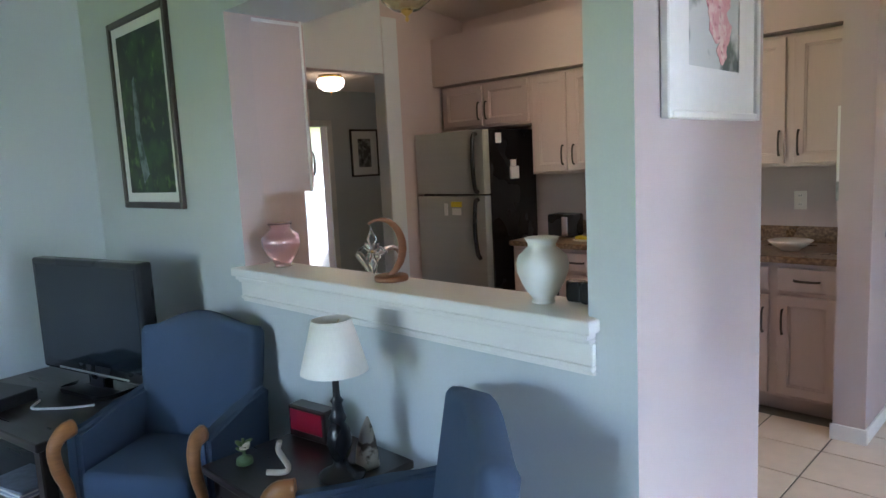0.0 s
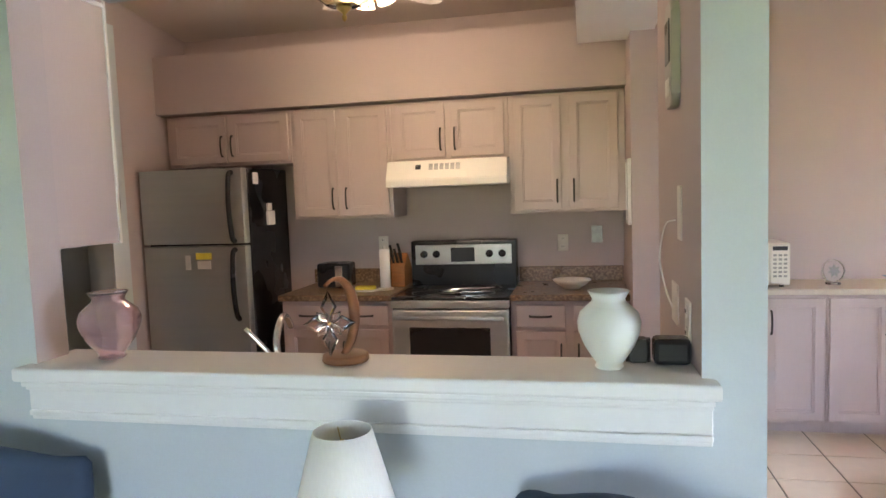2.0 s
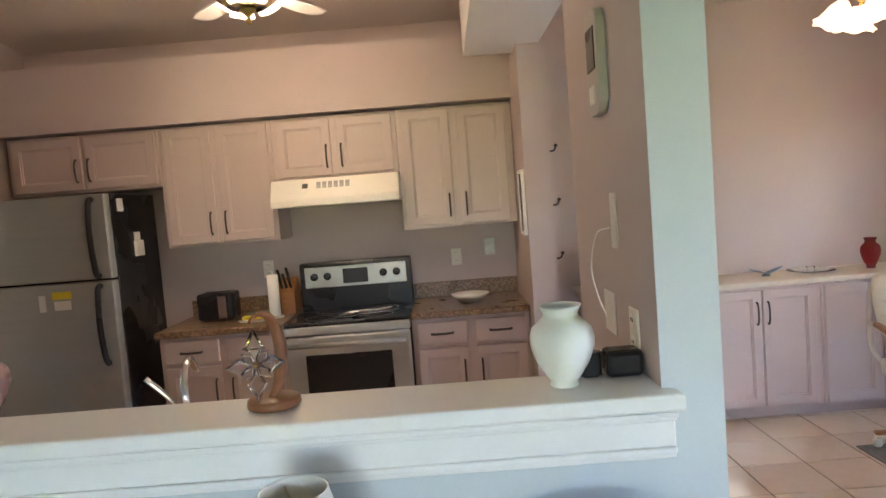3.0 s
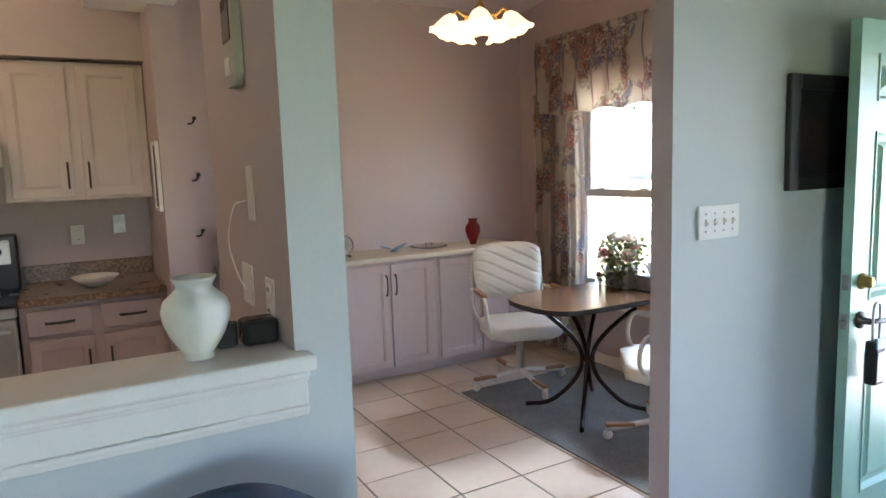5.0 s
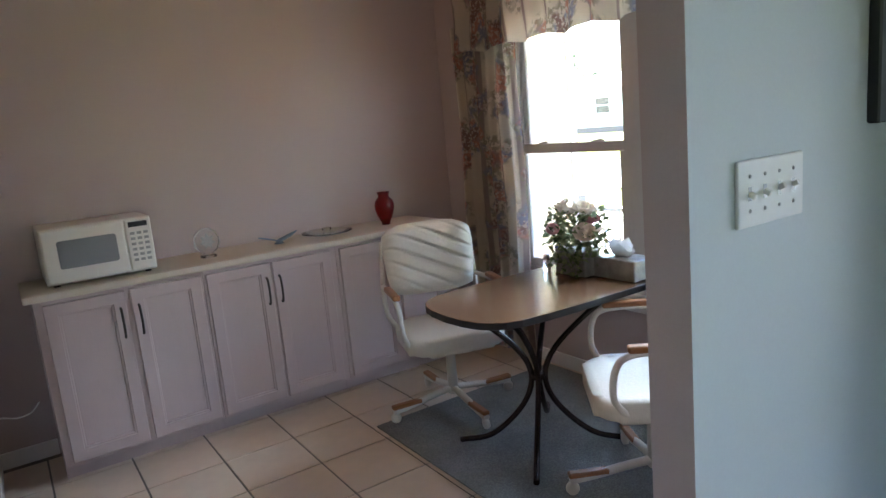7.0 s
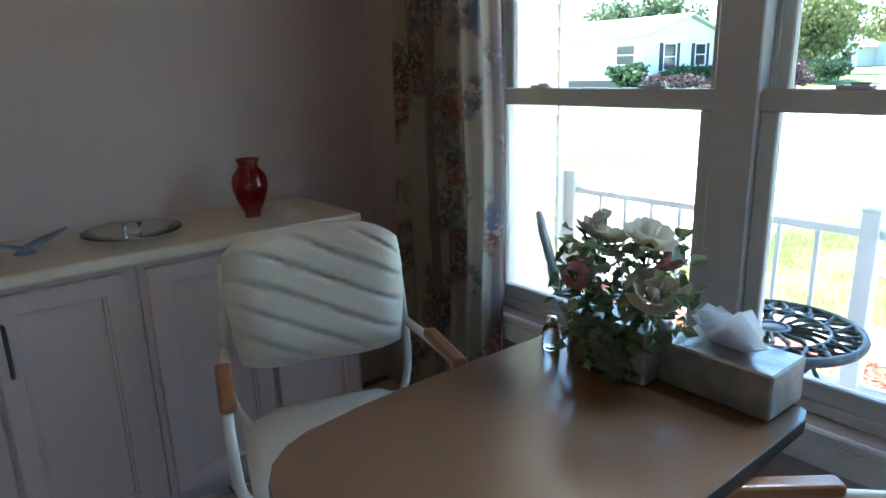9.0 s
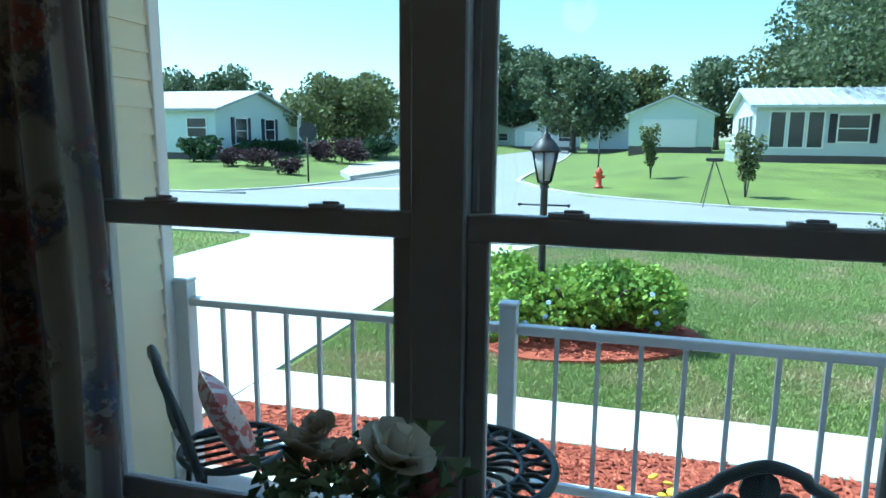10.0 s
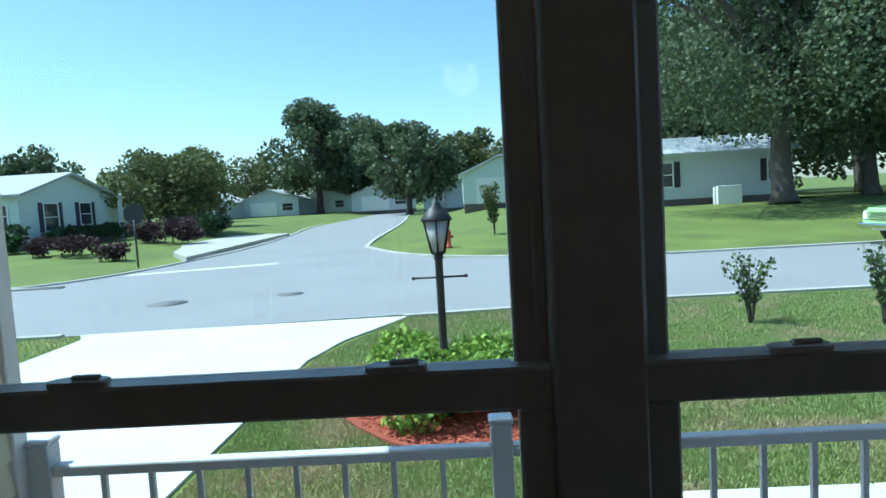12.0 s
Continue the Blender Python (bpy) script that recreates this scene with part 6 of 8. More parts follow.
# ---- floral curtain and valance ----
def floral():
    m = bpy.data.materials.new("floral_curtain_cloth")
    m.use_nodes = True
    nt = m.node_tree
    co = nt.nodes.new("ShaderNodeTexCoord")
    sep = nt.nodes.new("ShaderNodeSeparateXYZ")
    nt.links.new(co.outputs["UV"], sep.inputs[0])
    last = nt.nodes.new("ShaderNodeRGB").outputs[0]
    last.default_value = (0.80, 0.75, 0.66, 1)

    def lay(source, lo, hi, c):
        nonlocal last
        r = nt.nodes.new("ShaderNodeMapRange")
        r.inputs["From Min"].default_value, r.inputs["From Max"].default_value = lo, hi
        mx = nt.nodes.new("ShaderNodeMix")
        mx.data_type = "RGBA"
        mx.inputs["B"].default_value = (*c, 1)
        nt.links.new(source, r.inputs["Value"])
        nt.links.new(r.outputs["Result"], mx.inputs["Factor"])
        nt.links.new(last, mx.inputs["A"])
        last = mx.outputs["Result"]

    def noise(scale, detail, k):
        mp = nt.nodes.new("ShaderNodeMapping")
        mp.inputs["Location"].default_value = (5.3 * k, 2.1 * k, 0)
        n = nt.nodes.new("ShaderNodeTexNoise")
        n.inputs["Scale"].default_value, n.inputs["Detail"].default_value = scale, detail
        nt.links.new(co.outputs["UV"], mp.inputs[0])
        nt.links.new(mp.outputs[0], n.inputs["Vector"])
        return n.outputs["Fac"]

    def both(a, b):
        lo = nt.nodes.new("ShaderNodeMath")
        lo.operation = "MINIMUM"
        nt.links.new(a, lo.inputs[0])
        nt.links.new(b, lo.inputs[1])
        return lo.outputs[0]

    # narrow lace stripes, then bouquets of grey-blue, rose and olive, drawn with fine petals
    mul = nt.nodes.new("ShaderNodeMath")
    mul.operation, mul.inputs[1].default_value = "MULTIPLY", 24.0
    wave = nt.nodes.new("ShaderNodeMath")
    wave.operation = "SINE"
    nt.links.new(sep.outputs["X"], mul.inputs[0])
    nt.links.new(mul.outputs[0], wave.inputs[0])
    lay(wave.outputs[0], 0.80, 0.9, (0.46, 0.38, 0.36))
    bunch = noise(3.4, 2, 0)
    lay(both(bunch, noise(28, 3, 6)), 0.47, 0.52, (0.42, 0.39, 0.30))
    lay(both(bunch, noise(6.5, 4, 1)), 0.50, 0.54, (0.33, 0.35, 0.46))
    lay(both(bunch, noise(6, 4, 2)), 0.51, 0.55, (0.60, 0.33, 0.26))
    lay(both(bunch, noise(8, 4, 3)), 0.53, 0.57, (0.34, 0.22, 0.20))
    lay(both(bunch, noise(46, 3, 4)), 0.53, 0.58, (0.72, 0.66, 0.60))
    b = nt.nodes["Principled BSDF"]
    b.inputs["Roughness"].default_value = 0.9
    nt.links.new(last, b.inputs["Base Color"])
    tr = nt.nodes.new("ShaderNodeBsdfTranslucent")
    nt.links.new(last, tr.inputs["Color"])
    ms = nt.nodes.new("ShaderNodeMixShader")
    ms.inputs[0].default_value = 0.62
    nt.links.new(b.outputs[0], ms.inputs[1])
    nt.links.new(tr.outputs[0], ms.inputs[2])
    nt.links.new(ms.outputs[0], nt.nodes["Material Output"].inputs["Surface"])
    return m


M_FLORAL = floral()


def cloth(name, y0, y1, z_low, z_high, folds, depth, x, label, category, ruffle=0.0, parent=None):
    """A hanging pleated sheet along y; ruffle lets its lower hem swing."""
    bm = bmesh.new()
    uv = bm.loops.layers.uv.new("UVMap")
    nu, nv = folds * 10, 14
    rng = random.Random(len(name) + folds)
    ph = [rng.uniform(-0.7, 0.7) for _ in range(folds + 1)]
    am = [rng.uniform(0.6, 1.3) for _ in range(folds + 1)]
    rows = []
    for j in range(nv + 1):
        v = j / nv
        r = []
        for i in range(nu + 1):
            u = i / nu
            q = u * folds
            k = int(min(q, folds - 1))
            w = am[k] * (1 - (q - k)) + am[k + 1] * (q - k)
            p = ph[k] * (1 - (q - k)) + ph[k + 1] * (q - k)
            d = depth * w * math.sin(2 * math.pi * q + p * (0.6 + 0.6 * v)) * (0.55 + 0.45 * (1 - v) + (0.25 if v > 0.92 else 0))
            z = z_low + (z_high - z_low) * v
            if ruffle:
                z += ruffle * (1 - v) * math.sin(2 * math.pi * q * 0.5 + 1) * 0.6
            r.append((bm.verts.new((x + d, y0 + (y1 - y0) * u + 0.012 * math.sin(9 * v + k), z)), u * (y1 - y0) * 1.6, v * (z_high - z_low)))
        rows.append(r)
    for j in range(nv):
        for i in range(nu):
            q = (rows[j][i], rows[j][i + 1], rows[j + 1][i + 1], rows[j + 1][i])
            f = bm.faces.new([a[0] for a in q])
            f.smooth = True
            for lp_, a in zip(f.loops, q):
                lp_[uv].uv = (a[1], a[2])
    bmesh.ops.solidify(bm, geom=bm.faces[:], thickness=0.002)
    ob = part(name, bm, M_FLORAL, parent, label)
    return tagged(ob, category=category) if parent is None else ob


cloth("curtain", 3.82, 4.43, 0.03, 2.10, 6, 0.032, 2.045, "floor-length floral curtain beside the dining window", "curtain")
val = thing("valance", pose(0, 0, 0), "gathered floral valance above the dining window", "valance")
cloth("upper_tier", 1.85, 4.36, 1.925, 2.52, 15, 0.022, 2.0, "gathered floral cloth", "valance", 0.02, val)
bm = bmesh.new()
rod(bm, (2.02, 1.84, 2.47), (2.02, 4.38, 2.47), 0.012)
rod(bm, (2.02, 1.86, 2.47), (2.10, 1.86, 2.47), 0.01)
rod(bm, (2.02, 4.36, 2.47), (2.10, 4.36, 2.47), 0.01)
part("curtain_rod", bm, M_WHITE, val, "white curtain rod")

# ---- floor tiles, each its own piece ----
TP, GAP = 0.3525, 0.009
bm = bmesh.new()
h = (TP - GAP) / 2
box(bm, -h, -h, -0.006, h, h, 0.0, 0.0015)
tile_mesh = mesh_of("tile", bm, M_TILE)
for i in range(-12, 6):
    for j in range(-6, 4):
        x, y = 0.128 + TP * (i + 0.5), 3.597 + TP * (j + 0.5)
        if XK - 0.1 < x < XF + 0.05 and 1.60 < y < YD and not (y > 4.1 and x < -0.95):
            ob = new("tile", tile_mesh)
            ob.parent = floor_tiled
            ob.location = (x, y, 0.0)

# ---- outside: ground, street, porch ----
G = -0.35


def smooth(a, b, x):
    t = min(1.0, max(0.0, (x - a) / (b - a)))
    return t * t * (3 - 2 * t)


def lie(x, y):
    """Height of the ground: flat by the house and the streets, rising gently to the lawns across."""
    right = 0.75 * smooth(20.5, 36, x) * smooth(6.5, 0, y)
    left = 0.48 * smooth(20.5, 34, x) * smooth(15.5, 22, y)
    return G + right + left


bm = bmesh.new()
axis_x = [-900, -60, 0, 6, 12, 16, 20] + [20 + 2.0 * k for k in range(1, 13)] + [50, 60, 80, 120, 200, 400, 900]
axis_y = [-900, -200, -60, -30, -20, -12, -8, -4, -2] + [k * 1.0 for k in range(0, 25)] + [28, 34, 42, 60, 120, 300, 900]
gv = [[bm.verts.new((x, y, lie(x, y) - 0.012)) for x in axis_x] for y in axis_y]
for j in range(len(axis_y) - 1):
    for i in range(len(axis_x) - 1):
        bm.faces.new((gv[j][i], gv[j][i + 1], gv[j + 1][i + 1], gv[j + 1][i])).smooth = True
structure("ground", bm, M_GRASS, "green mown lawns")

ROAD = [(12.3, 80), (12.0, 30), (11.85, 9.5), (12.6, 0), (12.7, -90), (19.3, -90), (19.7, -8), (19.9, -2.5), (20.8, 1.0), (23.3, 4.6), (27.5, 6.8), (33, 7.7), (64, 8.7), (140, 14), (140, 22), (64, 16.7), (44, 14.4), (33, 13.6), (26, 13.9), (22, 14.6), (19.8, 16.2), (19.4, 20), (19.4, 80)]
bm = bmesh.new()
slab(bm, ROAD, G - 0.05, G)
structure("road", bm, M_ROAD, "grey asphalt street with a side road")


M_KERB = mat("weathered_kerb_concrete", (0.44, 0.42, 0.37), 0.9, vary=0.2, grain=20, blotch=1.5, bump=0.3)


def strip(name, pts, w, z0, z1, m, label):
    """A kerb of constant width along a line of points."""
    bm = bmesh.new()
    p = [Vector((x, y, 0)) for x, y in pts]
    rows = []
    for i, q in enumerate(p):
        d = (p[min(i + 1, len(p) - 1)] - p[max(i - 1, 0)]).normalized()
        n = Vector((-d.y, d.x, 0)) * w / 2
        rows.append([bm.verts.new((q + s * n) + Vector((0, 0, z))) for s, z in ((1, z0), (1, z1), (-1, z1), (-1, z0))])
    for a, b in zip(rows, rows[1:]):
        for k in range(4):
            bm.faces.new((a[k], a[(k + 1) % 4], b[(k + 1) % 4], b[k]))
    bm.faces.new(rows[0][::-1])
    bm.faces.new(rows[-1])
    return structure(name, bm, m, label)


def bent(pts, n=6):
    return [(p.x, p.y) for p in curve_pts([(x, y, 0) for x, y in pts], n)]


strip("kerb_near", [(12.62, -90), (12.56, 0), (12.1, 4.3)], 0.16, G - 0.1, G + 0.03, M_KERB, "low concrete kerb")
strip("kerb_near_left", [(11.85, 9.9), (11.98, 30), (12.25, 80)], 0.16, G - 0.1, G + 0.03, M_KERB, "low concrete kerb")
strip("kerb_right", bent([(19.35, -90), (19.75, -8), (19.95, -2.5), (20.9, 0.9), (23.4, 4.5), (27.6, 6.7), (33, 7.6), (64, 8.6), (130, 13)]), 0.2, G - 0.1, G + 0.05, M_KERB, "pale concrete kerb round the corner")
strip("kerb_left", bent([(19.35, 80), (19.35, 20), (19.75, 16.3), (22, 14.7), (26, 14.0), (33, 13.7), (44, 14.5), (64, 16.8), (130, 21)]), 0.2, G - 0.1, G + 0.05, M_KERB, "pale concrete kerb round the corner")
bm = bmesh.new()
slab(bm, [(22.0, 14.05), (22.5, 14.05), (23.9, 9.6), (23.4, 9.6)], G - 0.01, G + 0.004)
structure("stop_line", bm, mat("worn_road_paint", (0.62, 0.62, 0.60), 0.8, vary=0.2, grain=12), "white painted stop line")
M_MANHOLE = mat("worn_iron", (0.15, 0.145, 0.14), 0.7, vary=0.3)
for x, y, r in ((15.1, 9.6, 0.42), (15.6, 7.1, 0.3)):
    bm = bmesh.new()
    lathe(bm, [(0, -0.01), (r, -0.01), (r, 0.006), (0, 0.006)], 20, pose(x, y, G))
    structure("manhole_cover", bm, M_MANHOLE, "dark iron manhole cover in the road")
bm = bmesh.new()
slab(bm, [(3.5, 5.40), (9.3, 5.25), (10.4, 4.98), (11.2, 4.6), (12.05, 4.2), (11.86, 9.6), (11.4, 9.32), (3.5, 9.30)], G - 0.05, G + 0.012)
structure("pavement_drive", bm, M_CONC, "bright concrete driveway")
bm = bmesh.new()
slab(bm, [(26.5, 13.95), (44, 14.5), (46, 20), (40, 20), (34.5, 17.5), (30, 16.0)], G - 0.05, G + 0.2)
structure("pavement_far_drive", bm, M_KERB, "concrete drive of the house across")
walk_slabs = structure("pavement_walk", bmesh.new(), M_CONC, "concrete garden path of poured slabs")
bm = bmesh.new()
box(bm, 0, 0, -0.05, 0.62, 1.50, 0.014, 0.006)
slab_mesh = mesh_of("path_slab", bm, M_CONC)
for k in range(12):
    ob = new("path_slab", slab_mesh)
    ob.parent = walk_slabs
    ob.location = (4.72, 5.36 - 1.51 * (k + 1), G)
bm = bmesh.new()
box(bm, 2.28, -4, G - 0.1, 3.52, 4.73, -0.12, 0.01)
structure("porch_floor", bm, M_CONC, "concrete porch floor")

bm = bmesh.new()
box(bm, 2.28, -4, 2.64, 3.60, 4.72, 2.78, 0.01)
structure("ceiling_porch", bm, M_WHITE, "white boarded underside of the porch roof")

# ---- garage wall with clapboards ----
side = structure("wall_siding", bmesh.new(), M_SIDING, "cream clapboard side wall of the garage")
bm = bmesh.new()
box(bm, 2.275, 4.755, G, 3.40, 11.0, 2.75)
part("core", bm, M_SIDING, side)
LAP = 0.115
bm = bmesh.new()
v = [bm.verts.new(p) for p in ((0, 0.0, 0), (0, -0.018, 0), (0, -0.004, LAP), (0, 0, LAP), (1.09, 0, 0), (1.09, -0.018, 0), (1.09, -0.004, LAP), (1.09, 0, LAP))]
for q in ((0, 1, 2, 3), (7, 6, 5, 4), (1, 5, 6, 2), (0, 4, 5, 1), (3, 2, 6, 7)):
    bm.faces.new([v[i] for i in q])
clap = mesh_of("clapboard", bm, M_SIDING)
for k in range(27):
    ob = new("clapboard", clap)
    ob.parent = side
    ob.location = (2.275, 4.755, G + k * LAP)
bm = bmesh.new()
box(bm, 3.355, 4.728, G, 3.425, 4.80, 2.75, 0.004)
part("corner_trim", bm, M_WHITE, side, "white corner board")

# ---- railing ----
rl = thing("porch_railing", pose(3.44, 0, 0), "white metal porch railing with square posts", "railing")
for y in (4.69, 3.165, 1.64, 0.115, -1.41):
    bm = bmesh.new()
    box(bm, -0.035, y - 0.035, -0.12, 0.035, y + 0.035, 0.82, 0.004)
    box(bm, -0.04, y - 0.04, 0.82, 0.04, y + 0.04, 0.84, 0.006)
    part("post", bm, M_RAILW, rl)
for k in range(4):
    a, b = 4.655 - 1.525 * k, 3.20 - 1.525 * k
    bm = bmesh.new()
    box(bm, -0.025, b, 0.71, 0.025, a, 0.75, 0.008, seg=2)
    part("top_rail", bm, M_RAILW, rl)
    bm = bmesh.new()
    box(bm, -0.02, b, 0.05, 0.02, a, 0.085, 0.006)
    part("bottom_rail", bm, M_RAILW, rl)
    for i in range(8):
        bm = bmesh.new()
        y = b + (a - b) * (i + 1) / 9
        box(bm, -0.009, y - 0.009, 0.085, 0.009, y + 0.009, 0.71)
        part("baluster", bm, M_RAILW, rl)

# ---- bistro table and chairs ----
bt = thing("bistro_table", pose(2.59, 3.14, -0.12) @ Matrix.Diagonal((0.84, 0.84, 1, 1)), "round pierced cast-iron bistro table", "bistro table")
bm = bmesh.new()
R = 0.31
tube(bm, [(R * math.cos(a), R * math.sin(a), 0.685) for a in [k * math.pi / 24 for k in range(49)]], 0.016, 7)
for k in range(18):
    a = k * 2 * math.pi / 18
    ca, sa = math.cos(a), math.sin(a)
    tube(bm, [(0.06 * ca, 0.06 * sa, 0.688), (0.15 * math.cos(a + 0.12), 0.15 * math.sin(a + 0.12), 0.69), (0.2 * ca, 0.2 * sa, 0.688)], 0.008, 5)
    for q in (-0.1, 0.1):
        tube(bm, curve_pts([(0.2 * math.cos(a), 0.2 * math.sin(a), 0.688), (0.245 * math.cos(a + q * 1.5), 0.245 * math.sin(a + q * 1.5), 0.688), (0.30 * math.cos(a + q * 0.4), 0.30 * math.sin(a + q * 0.4), 0.688)], 3), 0.009, 5)
for rr in (0.06, 0.2):
    tube(bm, [(rr * math.cos(a), rr * math.sin(a), 0.687) for a in [k * math.pi / 16 for k in range(33)]], 0.010, 6)
lathe(bm, [(0, 0.682), (0.05, 0.682), (0.05, 0.692), (0, 0.696)], 14)
part("tabletop", bm, M_IRON, bt, "pierced leaf-pattern top")
for k in range(3):
    bm = bmesh.new()
    tube(bm, curve_pts([(0.22, 0, 0.675), (0.15, 0, 0.60), (0.06, 0, 0.48), (0.05, 0, 0.32), (0.12, 0, 0.14), (0.22, 0, 0.03), (0.25, 0, 0.012)], 4), 0.013, 7)
    tube(bm, curve_pts([(0.16, 0, 0.60), (0.19, 0, 0.54), (0.14, 0, 0.50), (0.10, 0, 0.54)], 4), 0.008, 6)
    part("leg", bm, M_IRON, bt, at=pose(0, 0, 0, 0, 0, 120 * k + 30))


def coral():
    return art_material("coral_print_cloth", (0.62, 0.50, 0.46), [((0.42, 0.10, 0.08), 22, 0.50, 0.53)], 1.0, 3.0)


def bistro_chair(m, label):
    c = thing("bistro_chair", m, label, "chair", "bistro chairs")
    bm = bmesh.new()
    tube(bm, [(0.20 * math.cos(a), 0.20 * math.sin(a), 0.43) for a in [k * math.pi / 16 for k in range(33)]], 0.013, 6)
    for k in range(6):
        x = -0.15 + 0.06 * k
        h = math.sqrt(0.04 - x * x)
        rod(bm, (x, -h, 0.43), (x, h, 0.43), 0.008, steps=6)
    part("seat", bm, M_IRON, c)
    bm = bmesh.new()
    tube(bm, curve_pts([(-0.19, 0.16, 0.43), (-0.21, 0.20, 0.60), (-0.20, 0.24, 0.74), (-0.12, 0.26, 0.80), (-0.09, 0.265, 0.83), (0, 0.27, 0.86), (0.09, 0.265, 0.83), (0.12, 0.26, 0.80), (0.20, 0.24, 0.74), (0.21, 0.20, 0.60), (0.19, 0.16, 0.43)], 4), 0.016, 8)
    for s in (-1, 1):
        tube(bm, curve_pts([(0, 0.24, 0.72), (s * 0.07, 0.24, 0.76), (s * 0.13, 0.24, 0.72), (s * 0.09, 0.225, 0.66), (0, 0.23, 0.70)], 5), 0.014, 7)
        tube(bm, curve_pts([(0, 0.19, 0.50), (s * 0.06, 0.21, 0.56), (s * 0.15, 0.21, 0.58), (s * 0.19, 0.2, 0.62)], 4), 0.013, 7)
        lathe(bm, [(0, -0.012), (0.04, -0.006), (0.04, 0.006), (0, 0.012)], 10, pose(s * 0.085, 0.235, 0.715, 90))
    rod(bm, (0, 0.17, 0.43), (0, 0.262, 0.85), 0.012)
    lathe(bm, [(0, -0.012), (0.05, -0.006), (0.05, 0.006), (0, 0.012)], 10, pose(0, 0.25, 0.79, 90))
    part("backrest", bm, M_IRON, c, "leaf-pattern cast back")
    for x, y in ((-0.15, -0.13), (0.15, -0.13), (-0.15, 0.14), (0.15, 0.14)):
        bm = bmesh.new()
        tube(bm, curve_pts([(x, y, 0.43), (x * 1.1, y * 1.1, 0.25), (x * 1.3, y * 1.35, 0.0)], 4), 0.012, 6)
        part("leg", bm, M_IRON, c)
    return c


M_CORAL = coral()


def cushion(m, label):
    bm = bmesh.new()
    n = 12
    top, bot = [], []
    for j in range(n + 1):
        a, b = [], []
        for i in range(n + 1):
            u, w = -1 + 2 * i / n, -1 + 2 * j / n
            pinch = 1 - 0.09 * (1 - u * u) - 0.0
            h = 0.07 * ((1 - u ** 4) * (1 - w ** 4)) ** 0.6
            x, y = 0.2 * u * (1 - 0.08 * (1 - w * w)), 0.2 * w * (1 - 0.08 * (1 - u * u))
            a.append(bm.verts.new((x, y, h + 0.002)))
            b.append(bm.verts.new((x, y, -h)))
        top.append(a)
        bot.append(b)
    for j in range(n):
        for i in range(n):
            bm.faces.new((top[j][i], top[j][i + 1], top[j + 1][i + 1], top[j + 1][i])).smooth = True
            bm.faces.new((bot[j][i], bot[j + 1][i], bot[j + 1][i + 1], bot[j][i + 1])).smooth = True
    return lone("cushion", bm, M_CORAL, label, "cushion", "porch cushions", at=m)


bistro_chair(pose(2.95, 4.13, -0.12, 0, 0, 45), "dark green cast-iron bistro chair by the siding")
bistro_chair(pose(2.72, 2.46, -0.12, 0, 0, 107), "dark green cast-iron bistro chair near the window")
cushion(pose(2.93, 4.15, 0.44, 0, 0, 45) @ pose(0, 0, 0, 66) @ Matrix.Scale(0.8, 4), "coral-print cushion leaning on the chair back")
cushion(pose(2.72, 2.46, 0.385, 0, 0, 20) @ Matrix.Scale(0.9, 4), "coral-print cushion on the chair seat")


# ---- planting ----
def leaf_cloud(name, centres, n, size, m, parent, label, seed, squash=0.85, shell=0.55, group_kind=None):
    """Many small leaves spread through overlapping clumps (x, y, z, radius)."""
    r = np.random.RandomState(seed)
    c = np.array(centres)
    pick = r.choice(len(c), n, p=c[:, 3] ** 2 / np.sum(c[:, 3] ** 2))
    d = r.normal(size=(n, 3))
    d /= np.linalg.norm(d, axis=1)[:, None]
    rad = c[pick, 3] * (shell + (1.08 - shell) * r.rand(n) ** 0.6)
    p = c[pick, :3] + d * rad[:, None] * np.array([1, 1, squash])
    a = r.normal(size=(n, 3))
    a /= np.linalg.norm(a, axis=1)[:, None]
    b = np.cross(a, r.normal(size=(n, 3)))
    b /= np.linalg.norm(b, axis=1)[:, None]
    s = size * (0.6 + 0.8 * r.rand(n))[:, None]
    w = 0.42
    verts = np.stack([p - a * s * 0.5, p + b * s * w, p + a * s * 0.5, p - b * s * w], axis=1).reshape(-1, 3)
    faces = np.arange(4 * n).reshape(-1, 4)
    me = bpy.data.meshes.new(name)
    me.from_pydata(verts.tolist(), [], faces.tolist())
    me.materials.append(m)
    ob = new(name, me)
    ob.parent = parent
    return tagged(ob, label)


L_SHRUB = leaf_mat("bright_shrub_leaves", (0.12, 0.22, 0.03), (0.36, 0.48, 0.07))
L_OAK = leaf_mat("oak_leaves", (0.05, 0.075, 0.034), (0.16, 0.19, 0.09))
L_OLIVE = leaf_mat("olive_tree_leaves", (0.08, 0.10, 0.03), (0.17, 0.18, 0.06))
L_PURPLE = leaf_mat("purple_hedge_leaves", (0.03, 0.014, 0.016), (0.075, 0.038, 0.042))
L_DARK = leaf_mat("dark_hedge_leaves", (0.02, 0.045, 0.015), (0.05, 0.09, 0.03))
M_BARK = mat("grey_bark", (0.10, 0.085, 0.07), 0.95, vary=0.35, grain=9, stretch=(1, 1, 0.25), bump=0.8)

bm = bmesh.new()
slab(bm, [(3.53, -6), (4.66, -6), (4.66, 5.3), (3.53, 5.3)], G - 0.05, G + 0.03)
bed = structure("flower_bed", bm, M_MULCH, "bed of red wood mulch along the porch")


